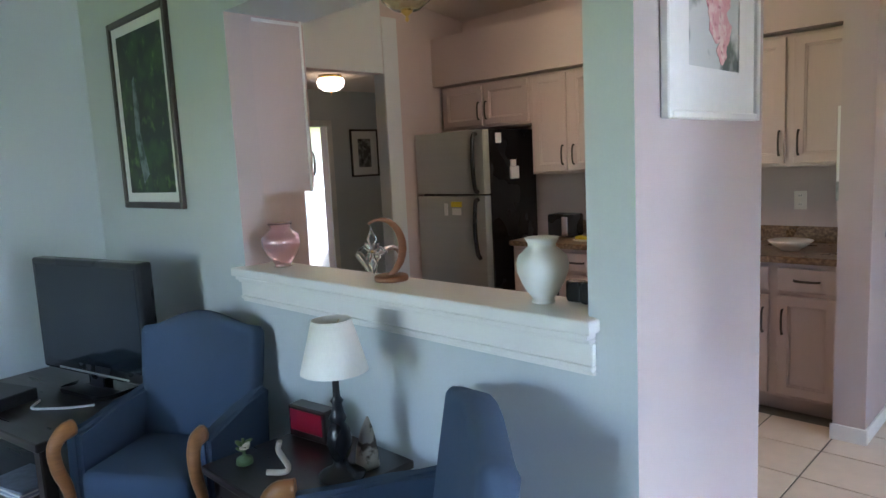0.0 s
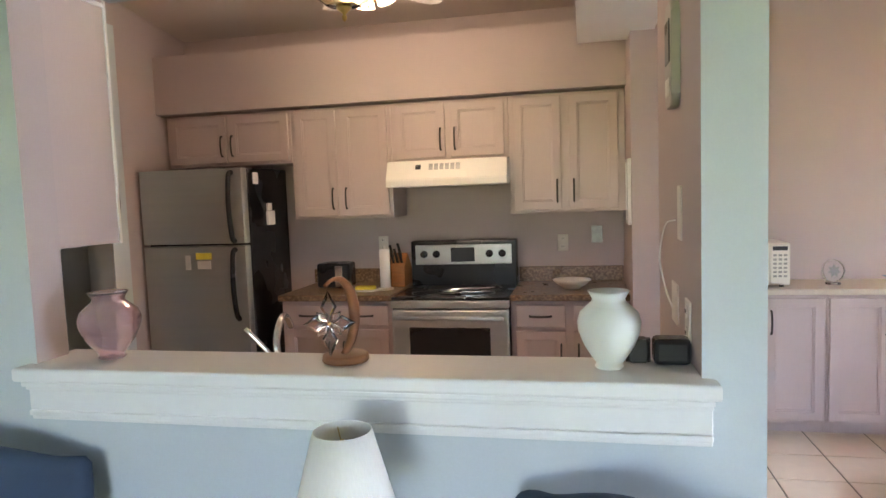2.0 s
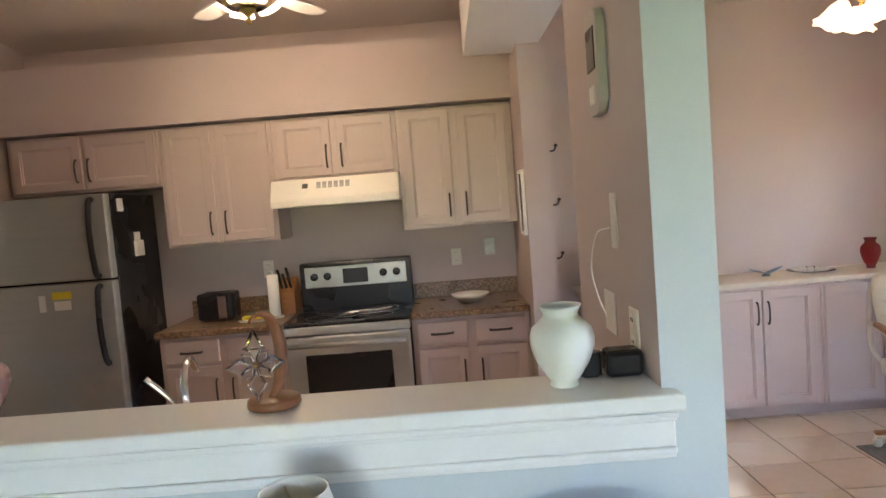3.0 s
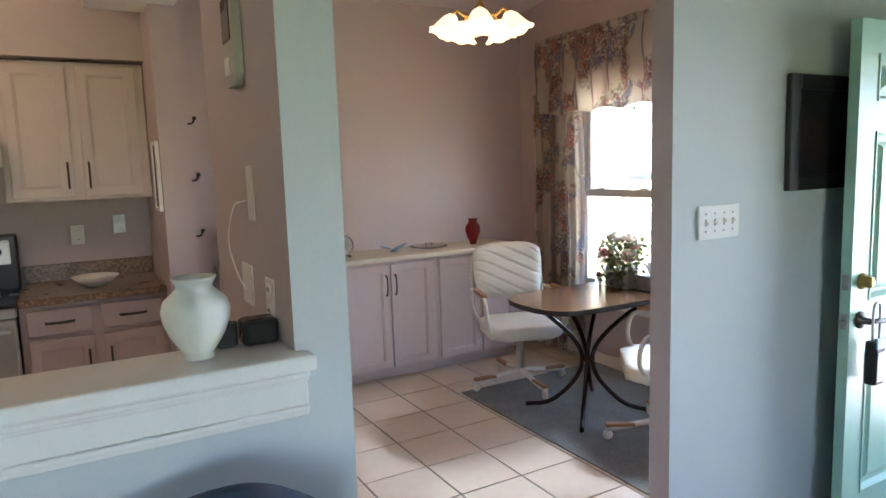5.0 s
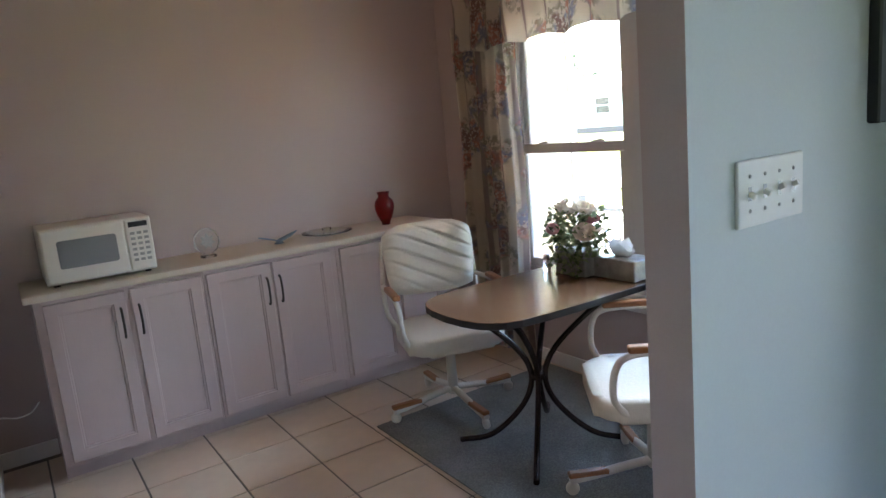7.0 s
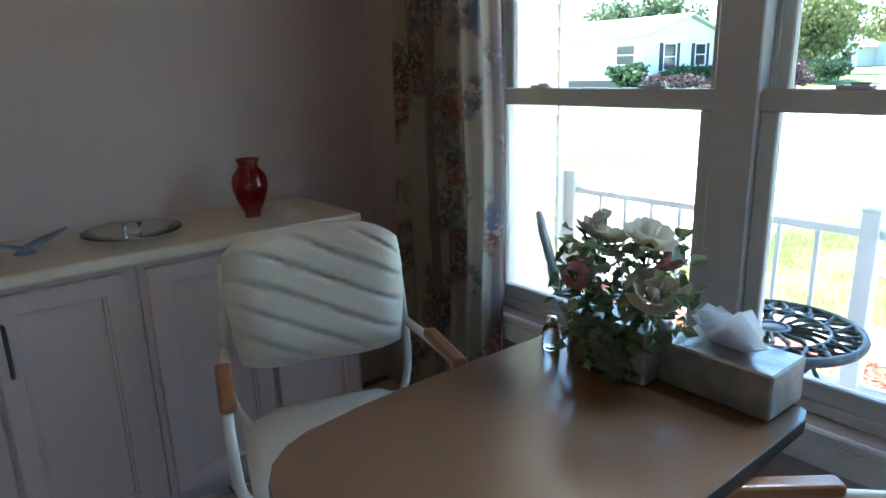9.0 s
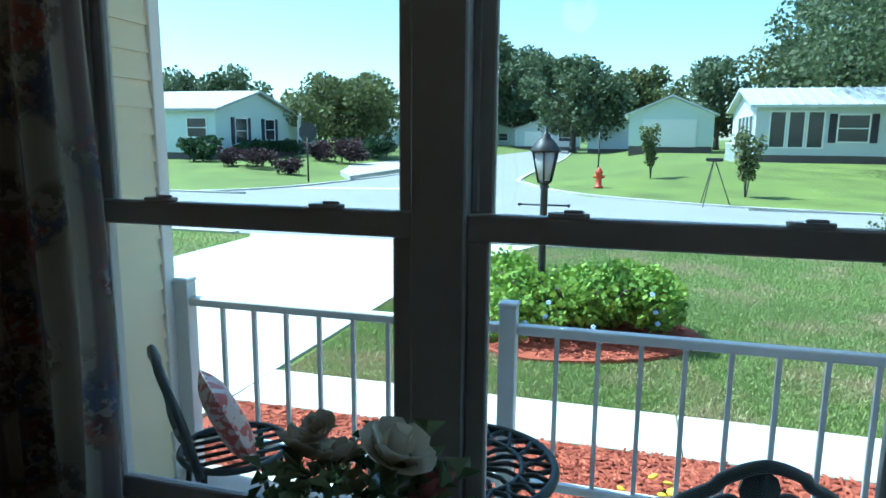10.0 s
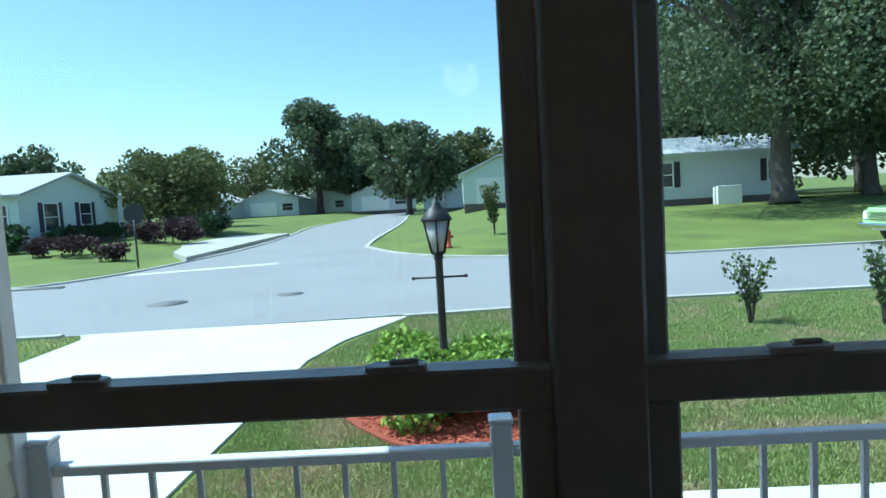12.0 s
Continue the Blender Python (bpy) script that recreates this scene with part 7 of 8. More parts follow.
def chips(name, n, x0, x1, y0, y1, z, seed, parent, inside=None):
    r = np.random.RandomState(seed)
    vs, fs = [], []
    for k in range(n):
        x, y = r.uniform(x0, x1), r.uniform(y0, y1)
        if inside and not inside(x, y):
            continue
        a, l, w, t = r.uniform(0, 6.28), r.uniform(0.02, 0.055), r.uniform(0.006, 0.014), r.uniform(-0.35, 0.35)
        c, s = math.cos(a), math.sin(a)
        b = len(vs)
        for u, q, h in ((-1, -1, 0), (1, -1, 0), (1, 1, 0), (-1, 1, 0), (-0.8, 0, 0.008), (0.8, 0, 0.008)):
            px, py = u * l, q * w
            vs.append((x + c * px - s * py, y + s * px + c * py, z + 0.006 + h + t * px))
        fs += [(b, b + 1, b + 5, b + 4), (b + 3, b + 4, b + 5, b + 2), (b, b + 4, b + 3), (b + 1, b + 2, b + 5)]
    me = bpy.data.meshes.new(name)
    me.from_pydata(vs, [], fs)
    me.materials.append(M_MULCHC)
    ob = new(name, me)
    ob.parent = parent
    return tagged(ob, kind="stuff", label="loose red wood chips")


M_MULCHC = leaf_mat("red_wood_chips", (0.20, 0.035, 0.02), (0.48, 0.13, 0.07), 0.9, 0.0)
chips("mulch_chips", 7000, 3.55, 4.65, 0.0, 5.2, G + 0.03, 3, bed)


def marigold(x, y, seed):
    t = thing("marigold_clump", pose(x, y, G + 0.03), "clump of yellow bedding flowers in mulch", "flowers", "bedding flowers")
    leaf_cloud("foliage", [(0, 0, 0.08, 0.09), (0.07, 0.03, 0.06, 0.07), (-0.06, -0.03, 0.06, 0.07)], 160, 0.045, L_DARK, t, "dark green leaves", seed)
    r = random.Random(seed)
    for k in range(7):
        bm = bmesh.new()
        lathe(bm, [(0.0, 0.0), (0.022, 0.006), (0.026, 0.014), (0.014, 0.02), (0, 0.018)], 8)
        part("bloom", bm, M_MARI, t, "yellow bloom", at=pose(r.uniform(-0.11, 0.11), r.uniform(-0.09, 0.09), r.uniform(0.13, 0.18), r.uniform(-30, 30), r.uniform(-30, 30), 0))


M_MARI = mat("yellow_bloom", (0.75, 0.50, 0.02), 0.6, vary=0.15)
for k, (x, y) in enumerate(((3.85, 4.15), (3.95, 3.45), (3.80, 2.72), (3.95, 2.45), (3.78, 2.05), (3.95, 1.65), (3.85, 1.2), (3.9, 0.7))):
    marigold(x, y, 20 + k)

ring = [(7.2 + 1.0 * math.cos(a) * (1 + 0.08 * math.sin(3 * a)), 3.2 + 1.15 * math.sin(a) * (1 + 0.06 * math.cos(4 * a))) for a in [k * math.pi / 14 for k in range(28)]]
bm = bmesh.new()
slab(bm, ring, G - 0.05, G + 0.02)
isle = structure("mulch_island", bm, M_MULCH, "island of red mulch round the lamp post")
chips("mulch_chips", 3500, 5.9, 8.3, 1.9, 4.5, G + 0.02, 4, isle, lambda x, y: (x - 7.2) ** 2 / 0.9 + (y - 3.2) ** 2 / 1.2 < 1)
sb = thing("shrub", pose(7.15, 3.15, G), "wide bright green flowering shrub in mulch", "shrub")
bm = bmesh.new()
rng = random.Random(3)
for k in range(16):
    a = rng.uniform(0, 6.28)
    tube(bm, curve_pts([(0.1 * math.cos(a), 0.1 * math.sin(a), 0), (0.35 * math.cos(a), 0.45 * math.sin(a), 0.3), (0.6 * math.cos(a), 0.75 * math.sin(a), 0.55)], 3), 0.012, 5)
part("stems", bm, M_BARK, sb)
cl = [(rng.uniform(-0.55, 0.55), rng.uniform(-0.75, 0.8), rng.uniform(0.16, 0.5), rng.uniform(0.22, 0.30)) for _ in range(34)]
leaf_cloud("foliage", cl, 13000, 0.058, L_SHRUB, sb, "bright green leaves", 8, 0.9, 0.5)
for k in range(9):
    bm = bmesh.new()
    for q in range(5):
        lathe(bm, [(0, 0), (0.012, 0.003), (0.008, 0.007), (0, 0.008)], 6, pose(0.013 * math.cos(q * 1.256), 0.013 * math.sin(q * 1.256), 0))
    a = rng.uniform(2.2, 4.4)
    part("bloom", bm, mat("pale_blue_bloom", (0.40, 0.48, 0.78), 0.6) if k == 0 else bpy.data.materials["pale_blue_bloom"], sb, "pale blue bloom", at=pose(0.78 * math.cos(a), 0.9 * math.sin(a), rng.uniform(0.2, 0.6), 0, -60, 0))

# lamp post
lm = thing("lamp_post", pose(6.95, 3.47, G), "black garden lamp post with a glazed lantern", "lamp post")
bm = bmesh.new()
lathe(bm, [(0.05, 0), (0.05, 0.08), (0.036, 0.1), (0.034, 1.38), (0.045, 1.40), (0.03, 1.44), (0, 1.44)], 14)
part("post", bm, M_BLACKM, lm)
bm = bmesh.new()
rod(bm, (0, -0.22, 1.235), (0, 0.22, 1.235), 0.009)
for s in (-1, 1):
    lathe(bm, [(0, -0.018), (0.016, -0.008), (0.016, 0.008), (0, 0.018)], 10, pose(0, s * 0.225, 1.235))
part("ladder_bar", bm, M_BLACKM, lm)
bm = bmesh.new()
for k in range(6):
    a = math.pi / 3 * k
    rod(bm, (0.065 * math.cos(a), 0.065 * math.sin(a), 1.45), (0.125 * math.cos(a), 0.125 * math.sin(a), 1.72), 0.008, steps=6)
lathe(bm, [(0.03, 1.42), (0.07, 1.44), (0.07, 1.455), (0.0, 1.455)], 6)
lathe(bm, [(0.15, 1.72), (0.15, 1.735), (0.10, 1.80), (0.045, 1.85), (0.045, 1.87), (0.02, 1.885), (0.012, 1.92), (0.0, 1.95)], 6)
lan = part("lantern", bm, M_BLACKM, lm, "six-sided black lantern frame")
bm = bmesh.new()
lathe(bm, [(0.060, 1.457), (0.117, 1.718)], 6)
part("lantern_glass", bm, M_LAMPG, lan, "hazy lantern glass")


# small plants on the lawn
def twig_bush(x, y, h, seed, m, label, name="young_bush", spread=0.35, n=500, size=0.055, group="young bushes"):
    t = thing(name, pose(x, y, lie(x, y)), label, "bush", group)
    r = random.Random(seed)
    bm = bmesh.new()
    tips = []
    for k in range(9):
        a, s = r.uniform(0, 6.28), r.uniform(0.4, 1.0) * spread
        p = [(0.02 * math.cos(a), 0.02 * math.sin(a), 0), (0.35 * s * math.cos(a), 0.35 * s * math.sin(a), 0.45 * h), (s * math.cos(a), s * math.sin(a), h * r.uniform(0.8, 1.0))]
        q = curve_pts(p, 4)
        tube(bm, q, 0.01, 5, radii=[0.012 * (1 - 0.7 * i / len(q)) for i in range(len(q))])
        tips += [(*q[i], 0.09 * h) for i in range(len(q) // 2 - 1, len(q))]
    part("stems", bm, M_BARK, t)
    leaf_cloud("foliage", tips, n, size, m, t, "small green leaves", seed, 1.0, 0.3)
    return t


L_YOUNG = leaf_mat("young_bush_leaves", (0.06, 0.10, 0.03), (0.15, 0.20, 0.06))
twig_bush(10.2, -0.54, 0.95, 31, L_YOUNG, "young twiggy bush on the front lawn")
twig_bush(9.7, -2.0, 1.0, 32, L_YOUNG, "young twiggy bush beside another on the lawn")


# ---- trees ----
def tree(name, x, y, h, crown_r, seed, m, label, n=4000, leaf=0.4, trunk_r=0.3, low=0.3, group="", squash=0.8, blobs=26, trunk_h=None):
    """A tapered trunk with limbs and a crown of clumps with gaps between them."""
    t = thing(name, pose(x, y, lie(x, y) - 0.02), label, "tree", group)
    r = random.Random(seed)
    bm = bmesh.new()
    th = trunk_h or h * 0.38
    lean = r.uniform(-0.04, 0.04) * h
    base = curve_pts([(0, 0, 0), (0.02 * h, 0, th * 0.5), (lean, 0, th)], 4)
    tube(bm, base, trunk_r, 9, radii=[trunk_r * (1.35 if i == 0 else 1.0 - 0.35 * i / len(base)) for i in range(len(base))])
    cs = []
    for k in range(blobs):
        a = r.uniform(0, 6.28)
        u = math.sqrt(r.random())
        zz = low * h + (1 - low) * h * (0.12 + 0.80 * r.random())
        taper = math.sin(math.pi * min(0.97, max(0.12, (zz / h - low) / (1 - low) * 0.85 + 0.13)))
        cs.append((lean + crown_r * u * taper * math.cos(a), crown_r * u * taper * math.sin(a), zz, crown_r * r.uniform(0.20, 0.36)))
    for c in cs[:12]:
        q = curve_pts([(lean, 0, th * 0.92), (lean * 0.5 + c[0] * 0.45, c[1] * 0.45, th + (c[2] - th) * 0.6), c[:3]], 3)
        tube(bm, q, 0.1, 6, radii=[trunk_r * 0.5 * (1 - 0.85 * i / len(q)) for i in range(len(q))])
    part("trunk", bm, M_BARK, t, "grey bark trunk and limbs")
    leaf_cloud("crown", cs, n, leaf, m, t, "leafy crown", seed, squash, 0.35)
    return t


tree("oak_tree", 33.5, -12.2, 17, 8.5, 41, L_OAK, "large spreading oak with a thick grey trunk", 84000, 0.18, 0.55, 0.11, squash=0.9, blobs=64, trunk_h=5.0)
tree("oak_tree", 37, -18.5, 15, 8, 42, L_OAK, "dark oak behind the large one", 22000, 0.32, 0.4, 0.10, blobs=44, trunk_h=4)
tree("oak_tree", 50, -14, 14, 7.5, 46, L_OAK, "dark oak behind the grey house", 14000, 0.36, 0.4, 0.2, blobs=36)
tree("oak_tree", 108, 26, 17.5, 8.5, 43, L_OAK, "broad dark oak at the end of the side road", 14000, 0.55, 0.6, 0.16, blobs=40)
tree("oak_tree", 118, 19, 16, 8.0, 47, L_OAK, "broad dark oak at the end of the side road", 12000, 0.55, 0.6, 0.16, blobs=36)
tree("oak_tree", 88, 10.0, 12, 6.8, 44, L_OAK, "dark round oak beside the side road", 12000, 0.45, 0.45, 0.14, blobs=36)
tree("garden_tree", 46, 23.2, 5.6, 4.2, 45, L_OLIVE, "olive-green spreading garden tree behind a hedge", 9000, 0.26, 0.22, 0.22, blobs=34, trunk_h=1.6)
tree("garden_tree", 58, 27, 6.6, 4.6, 48, L_OLIVE, "olive-green garden tree behind another", 6000, 0.34, 0.22, 0.2, blobs=30)
for k, (x, y, h, r) in enumerate(((92, 2, 10.5, 5.5), (78, -6, 9.5, 5), (70, -13, 10, 5.5), (96, -14, 13, 7), (60, -24, 13, 7), (48, -27, 12, 7), (44, -22, 13, 6.5), (52, -34, 13, 7), (40, -31, 12, 6.5), (62, -18, 12, 6), (74, 58, 9, 6), (68, 46, 8.5, 5.5), (80, 36, 8, 5), (95, 48, 10, 6), (62, 66, 9, 6), (120, 40, 11, 7), (130, 52, 11, 7), (140, 8, 13, 8), (135, -8, 13, 8), (150, 30, 12, 9))):
    tree("wood_tree", x, y, h, r, 60 + k, L_OAK if k % 3 else L_OLIVE, "leafy tree behind the houses", 5200, 0.45, 0.3, 0.08, "trees behind the houses", blobs=24)
for x, y, seed in ((28.3, 1.93, 71), (23.4, -0.8, 72)):
    twig_bush(x, y, 2.0, seed, L_OLIVE, "young multi-stemmed tree on the lawn across", "young_tree", 0.5, 1100, 0.11, "young trees")

# hedges and shrubs across the street
def hedge(x0, y0, x1, y1, h, m, label, seed, n=4000, leaf=0.14):
    cx, cy = (x0 + x1) / 2, (y0 + y1) / 2
    t = thing("hedge", pose(cx, cy, lie(cx, cy)), label, "hedge", "hedges across the street")
    r = random.Random(seed)
    cs = [(r.uniform(x0, x1) - cx, r.uniform(y0, y1) - cy, r.uniform(0.3, 0.8) * h, 0.3 * h) for _ in range(40)]
    leaf_cloud("foliage", cs, n, leaf, m, t, "dense clipped leaves", seed, 0.9, 0.4)
    bm = bmesh.new()
    for c in cs[:10]:
        rod(bm, (c[0], c[1], 0), c[:3], 0.03, 0.01, 5)
    part("stems", bm, M_BARK, t)


hedge(36, 17.6, 38, 20.9, 1.35, L_PURPLE, "clipped purple-leaved hedge across the street", 81)
hedge(42, 18.4, 45, 21.6, 1.4, L_DARK, "clipped dark hedge beyond the purple one", 82)
hedge(29, 19.2, 30.5, 22.0, 0.95, L_PURPLE, "low purple shrubs in a stone-edged bed", 83, 2500, 0.12)
hedge(28, 17.3, 28.8, 18.2, 0.75, L_PURPLE, "small purple shrub in the bed", 84, 900, 0.12)
hedge(31.2, 24.0, 32.2, 25.6, 1.3, L_DARK, "leafy green shrub at the house corner", 85, 1500, 0.22)
hedge(34.0, 23.6, 41, 24.4, 1.1, L_DARK, "dark hedge along the porch", 86, 4500, 0.14)
hedge(47, -19.5, 49, -15.5, 2.0, L_DARK, "rounded green hedge beside the drive", 87, 4000, 0.18)

# ---- houses ----
M_WALLA = mat("pale_aqua_siding", (0.62, 0.68, 0.64), 0.6, vary=0.05, grain=4, stretch=(0.3, 0.3, 12), bump=0.1)
M_WALLB = mat("pale_grey_siding", (0.56, 0.58, 0.60), 0.6, vary=0.05, grain=4, stretch=(0.3, 0.3, 12), bump=0.1)
M_ROOF = mat("pale_shingle_roof", (0.42, 0.43, 0.42), 0.8, vary=0.15, grain=10)
M_ROOFM = mat("pale_metal_roof", (0.58, 0.60, 0.62), 0.4, 0.2, vary=0.06)
M_SKIRT = mat("dark_brick_skirt", (0.14, 0.11, 0.10), 0.9, vary=0.2)
M_WGLASS = mat("dark_window_glass", (0.03, 0.035, 0.045), 0.08, vary=0.3)
M_SHUT = mat("dark_shutter", (0.03, 0.025, 0.04), 0.6, vary=0.1)


def house(x0, y0, x1, y1, base, eave, ridge, along, wall_m, roof_m, label, over=0.35, skirt=0.35):
    """A single-storey house; along: the axis that its ridge follows."""
    h = thing("house", pose(0, 0, base), label, "house", "houses across the street")
    bm = bmesh.new()
    box(bm, x0, y0, skirt, x1, y1, eave)
    xm, ym = (x0 + x1) / 2, (y0 + y1) / 2
    for e in (0, 1):
        if along == "y":
            yy = y1 if e else y0
            bm.faces.new([bm.verts.new(p) for p in ((x0, yy, eave), (x1, yy, eave), (xm, yy, ridge - 0.05))])
        else:
            xx = x1 if e else x0
            bm.faces.new([bm.verts.new(p) for p in ((xx, y0, eave), (xx, y1, eave), (xx, ym, ridge - 0.05))])
    part("wall", bm, wall_m, h)
    bm = bmesh.new()
    box(bm, x0 + 0.05, y0 + 0.05, -0.6, x1 - 0.05, y1 - 0.05, skirt)
    part("skirt", bm, M_SKIRT, h, "dark base skirting")
    o = over
    for s in (-1, 1):
        bm = bmesh.new()
        if along == "y":
            slope = (ridge - eave) / (xm - x0)
            e = xm + s * (xm - x0 + o)
            q = [(xm, y0 - o, ridge), (xm, y1 + o, ridge), (e, y1 + o, eave - slope * o), (e, y0 - o, eave - slope * o)]
        else:
            slope = (ridge - eave) / (ym - y0)
            e = ym + s * (ym - y0 + o)
            q = [(x0 - o, ym, ridge), (x1 + o, ym, ridge), (x1 + o, e, eave - slope * o), (x0 - o, e, eave - slope * o)]
        lo = [bm.verts.new(p) for p in q]
        hi = [bm.verts.new((a, b, c + 0.14)) for a, b, c in q]
        bm.faces.new(lo)
        bm.faces.new(hi[::-1])
        for k in range(4):
            bm.faces.new((lo[k], hi[k], hi[(k + 1) % 4], lo[(k + 1) % 4]))
        part("roof", bm, roof_m, h, "low-pitched roof")
    return h


def opening(h, face, at, a0, a1, z0, z1, shutters=True, cross=True):
    """A window on a face that looks along -x or -y or +y; at: the wall's plane; a0..a1 along it."""
    s = -1 if face[0] == "-" else 1
    def put(bm, u0, d0, z0_, u1, d1, z1_):
        d0, d1 = at + s * d0, at + s * d1
        if face[1] == "x":
            box(bm, min(d0, d1), u0, z0_, max(d0, d1), u1, z1_)
        else:
            box(bm, u0, min(d0, d1), z0_, u1, max(d0, d1), z1_)
    bm = bmesh.new()
    put(bm, a0, 0.0, z0, a1, 0.02, z1)
    w = part("window", bm, M_WGLASS, h, "dark window glass")
    bm = bmesh.new()
    t = 0.07
    put(bm, a0 - t, 0, z0 - t, a0, 0.06, z1 + t)
    put(bm, a1, 0, z0 - t, a1 + t, 0.06, z1 + t)
    put(bm, a0, 0, z1, a1, 0.06, z1 + t)
    put(bm, a0, 0, z0 - t, a1, 0.06, z0)
    if cross:
        put(bm, a0, 0.02, (z0 + z1) / 2 - 0.025, a1, 0.045, (z0 + z1) / 2 + 0.025)
    part("frame", bm, M_WHITE, w, "white window frame")
    if shutters:
        for u in (a0 - t - 0.34, a1 + t + 0.02):
            bm = bmesh.new()
            put(bm, u, 0, z0 - t, u + 0.32, 0.05, z1 + t)
            part("shutter", bm, M_SHUT, h, "dark shutter")


h1 = house(33.4, 25.0, 42.0, 46.0, 0.13, 2.75, 3.9, "y", M_WALLA, M_ROOF, "pale aqua single-storey house with a gabled porch")
opening(h1, "-x", 33.4, 25.6, 26.8, 1.25, 2.25, False)
opening(h1, "-x", 33.4, 31, 32.2, 1.25, 2.25, False)
opening(h1, "-y", 25.0, 35.3, 36.5, 0.9, 2.3)
opening(h1, "-y", 25.0, 38.6, 39.7, 1.1, 2.3)
bm = bmesh.new()
box(bm, 41.7, 24.2, 0, 41.9, 24.4, 2.7)
part("porch_post", bm, M_WHITE, h1, "white porch post")
h1b = house(42.5, 27.0, 50.0, 38.0, 0.13, 2.75, 3.6, "x", M_WALLA, M_ROOF, "pale aqua house wing with a single window")
opening(h1b, "-y", 27.0, 44.5, 45.4, 1.1, 2.1, False)
h2 = house(37.5, -14.6, 45.5, -3.2, 0.40, 2.75, 3.75, "y", M_WALLB, M_ROOFM, "pale grey single-storey house with a glazed sunroom")
for k in range(3):
    a = -4.2 - 0.85 * k
    opening(h2, "-x", 37.5, a - 0.33, a + 0.33, 0.75, 2.45, False, False)
for k in range(4):
    opening(h2, "+y", -3.2, 38.2 + 1.25 * k, 39.1 + 1.25 * k, 1.0, 2.3, False, False)
opening(h2, "-x", 37.5, -8.2, -6.9, 1.05, 2.3)
opening(h2, "-x", 37.5, -14.1, -13.3, 1.15, 2.2)
bm = bmesh.new()
for k in range(12):
    box(bm, 36.7 + 0.3 * k, -2.25, 0, 36.8 + 0.3 * k, -2.2, 0.9)
box(bm, 36.7, -2.26, 0.85, 40.2, -2.19, 0.93)
part("porch_fence", bm, M_WHITE, h2, "white picket rail")
for k in range(20):
    bm = bmesh.new()
    yy = -3.0 - 0.58 * k
    v = [bm.verts.new(p) for p in ((37.15, yy, 2.82), (37.15, yy + 0.05, 2.82), (41.5, yy + 0.05, 3.90), (41.5, yy, 3.90))]
    bm.faces.new(v)
    r = bmesh.ops.extrude_face_region(bm, geom=bm.faces[:])
    bmesh.ops.translate(bm, vec=(0, 0, 0.05), verts=[q for q in r["geom"] if isinstance(q, bmesh.types.BMVert)])
    part("roof_rib", bm, M_ROOFM, h2)
bm = bmesh.new()
box(bm, 36.2, -11.35, 0.3, 36.4, -10.1, 1.35, 0.02)
box(bm, 36.42, -11.3, 0.3, 36.6, -10.0, 1.30, 0.02)
lone("utility_screen", bm, M_WHITE, "white utility screen beside the grey house", "screen")
h3 = house(58, -3.5, 70, 3.0, 0.55, 2.9, 4.3, "x", M_WALLA, M_ROOFM, "pale aqua house with a white garage front")
bm = bmesh.new()
box(bm, 57.9, -2.2, 0.3, 57.98, 1.9, 2.5)
part("garage_door", bm, M_WHITE, h3, "white garage door")
for x, y, w, wm, rm, lab in ((104, 33, 9, M_WALLB, M_ROOF, "far beige house with a garage"), (112, 26, 8, M_WALLA, M_ROOF, "far white house at the road's end"), (98, 41, 7, M_WALLB, M_ROOF, "far low house with a wide carport"), (100, 15, 9, M_WALLB, M_ROOF, "far grey house under the trees"), (86, 4, 8, M_WALLA, M_ROOF, "far house with a dark front")):
    hh = house(x, y - w / 2, x + 9, y + w / 2, 0.1, 2.6, 4.2, "x", wm, rm, lab, 0.4, 0.1)
    bm = bmesh.new()
    box(bm, x - 0.08, y - w * 0.12, 0.15, x - 0.01, y + w * 0.34, 2.3)
    part("garage_door", bm, M_WALLB if wm is M_WALLA else M_WHITE, hh, "wide garage door")
    opening(hh, "-x", x, y - w * 0.40, y - w * 0.22, 0.9, 2.0, False)

# ---- street things ----
sg = thing("stop_sign", pose(25.2, 15.2, lie(25.2, 15.2)), "back of an octagonal sign on a thin post", "road sign")
bm = bmesh.new()
rod(bm, (0, 0, 0), (0, 0, 1.75), 0.035)
part("post", bm, M_BLACKM, sg)
bm = bmesh.new()
lathe(bm, [(0, 0), (0.40, 0), (0.40, 0.02), (0, 0.02)], 8, pose(0.03, 0, 1.98, 0, 90, 0) @ pose(0, 0, 0, 0, 0, 22.5), smooth=False)
part("plate", bm, M_BLACKM, sg, "dark octagonal plate")
tp = thing("surveyor_tripod", pose(20.6, 0.5, lie(20.6, 0.5)), "dark tripod standing at the kerb", "tripod")
for k in range(3):
    bm = bmesh.new()
    a = 2.094 * k + 0.5
    rod(bm, (0.03 * math.cos(a), 0.03 * math.sin(a), 1.25), (0.5 * math.cos(a), 0.5 * math.sin(a), 0.0), 0.018, 0.014, 6)
    part("leg", bm, M_BLACKM, tp)
bm = bmesh.new()
box(bm, -0.09, -0.22, 1.24, 0.09, 0.22, 1.34, 0.02)
part("head", bm, M_BLACKM, tp)
hy = thing("fire_hydrant", pose(25.6, 4.4 - 0.6, lie(25.6, 3.8)), "red fire hydrant on the corner lawn", "hydrant")
bm = bmesh.new()
lathe(bm, [(0.16, 0), (0.16, 0.05), (0.11, 0.07), (0.11, 0.5), (0.14, 0.52), (0.13, 0.58), (0.07, 0.68), (0.03, 0.74), (0, 0.75)], 14)
rod(bm, (0, -0.2, 0.4), (0, 0.2, 0.4), 0.06)
part("body", bm, mat("red_hydrant_paint", (0.50, 0.07, 0.03), 0.5), hy)
bm = bmesh.new()
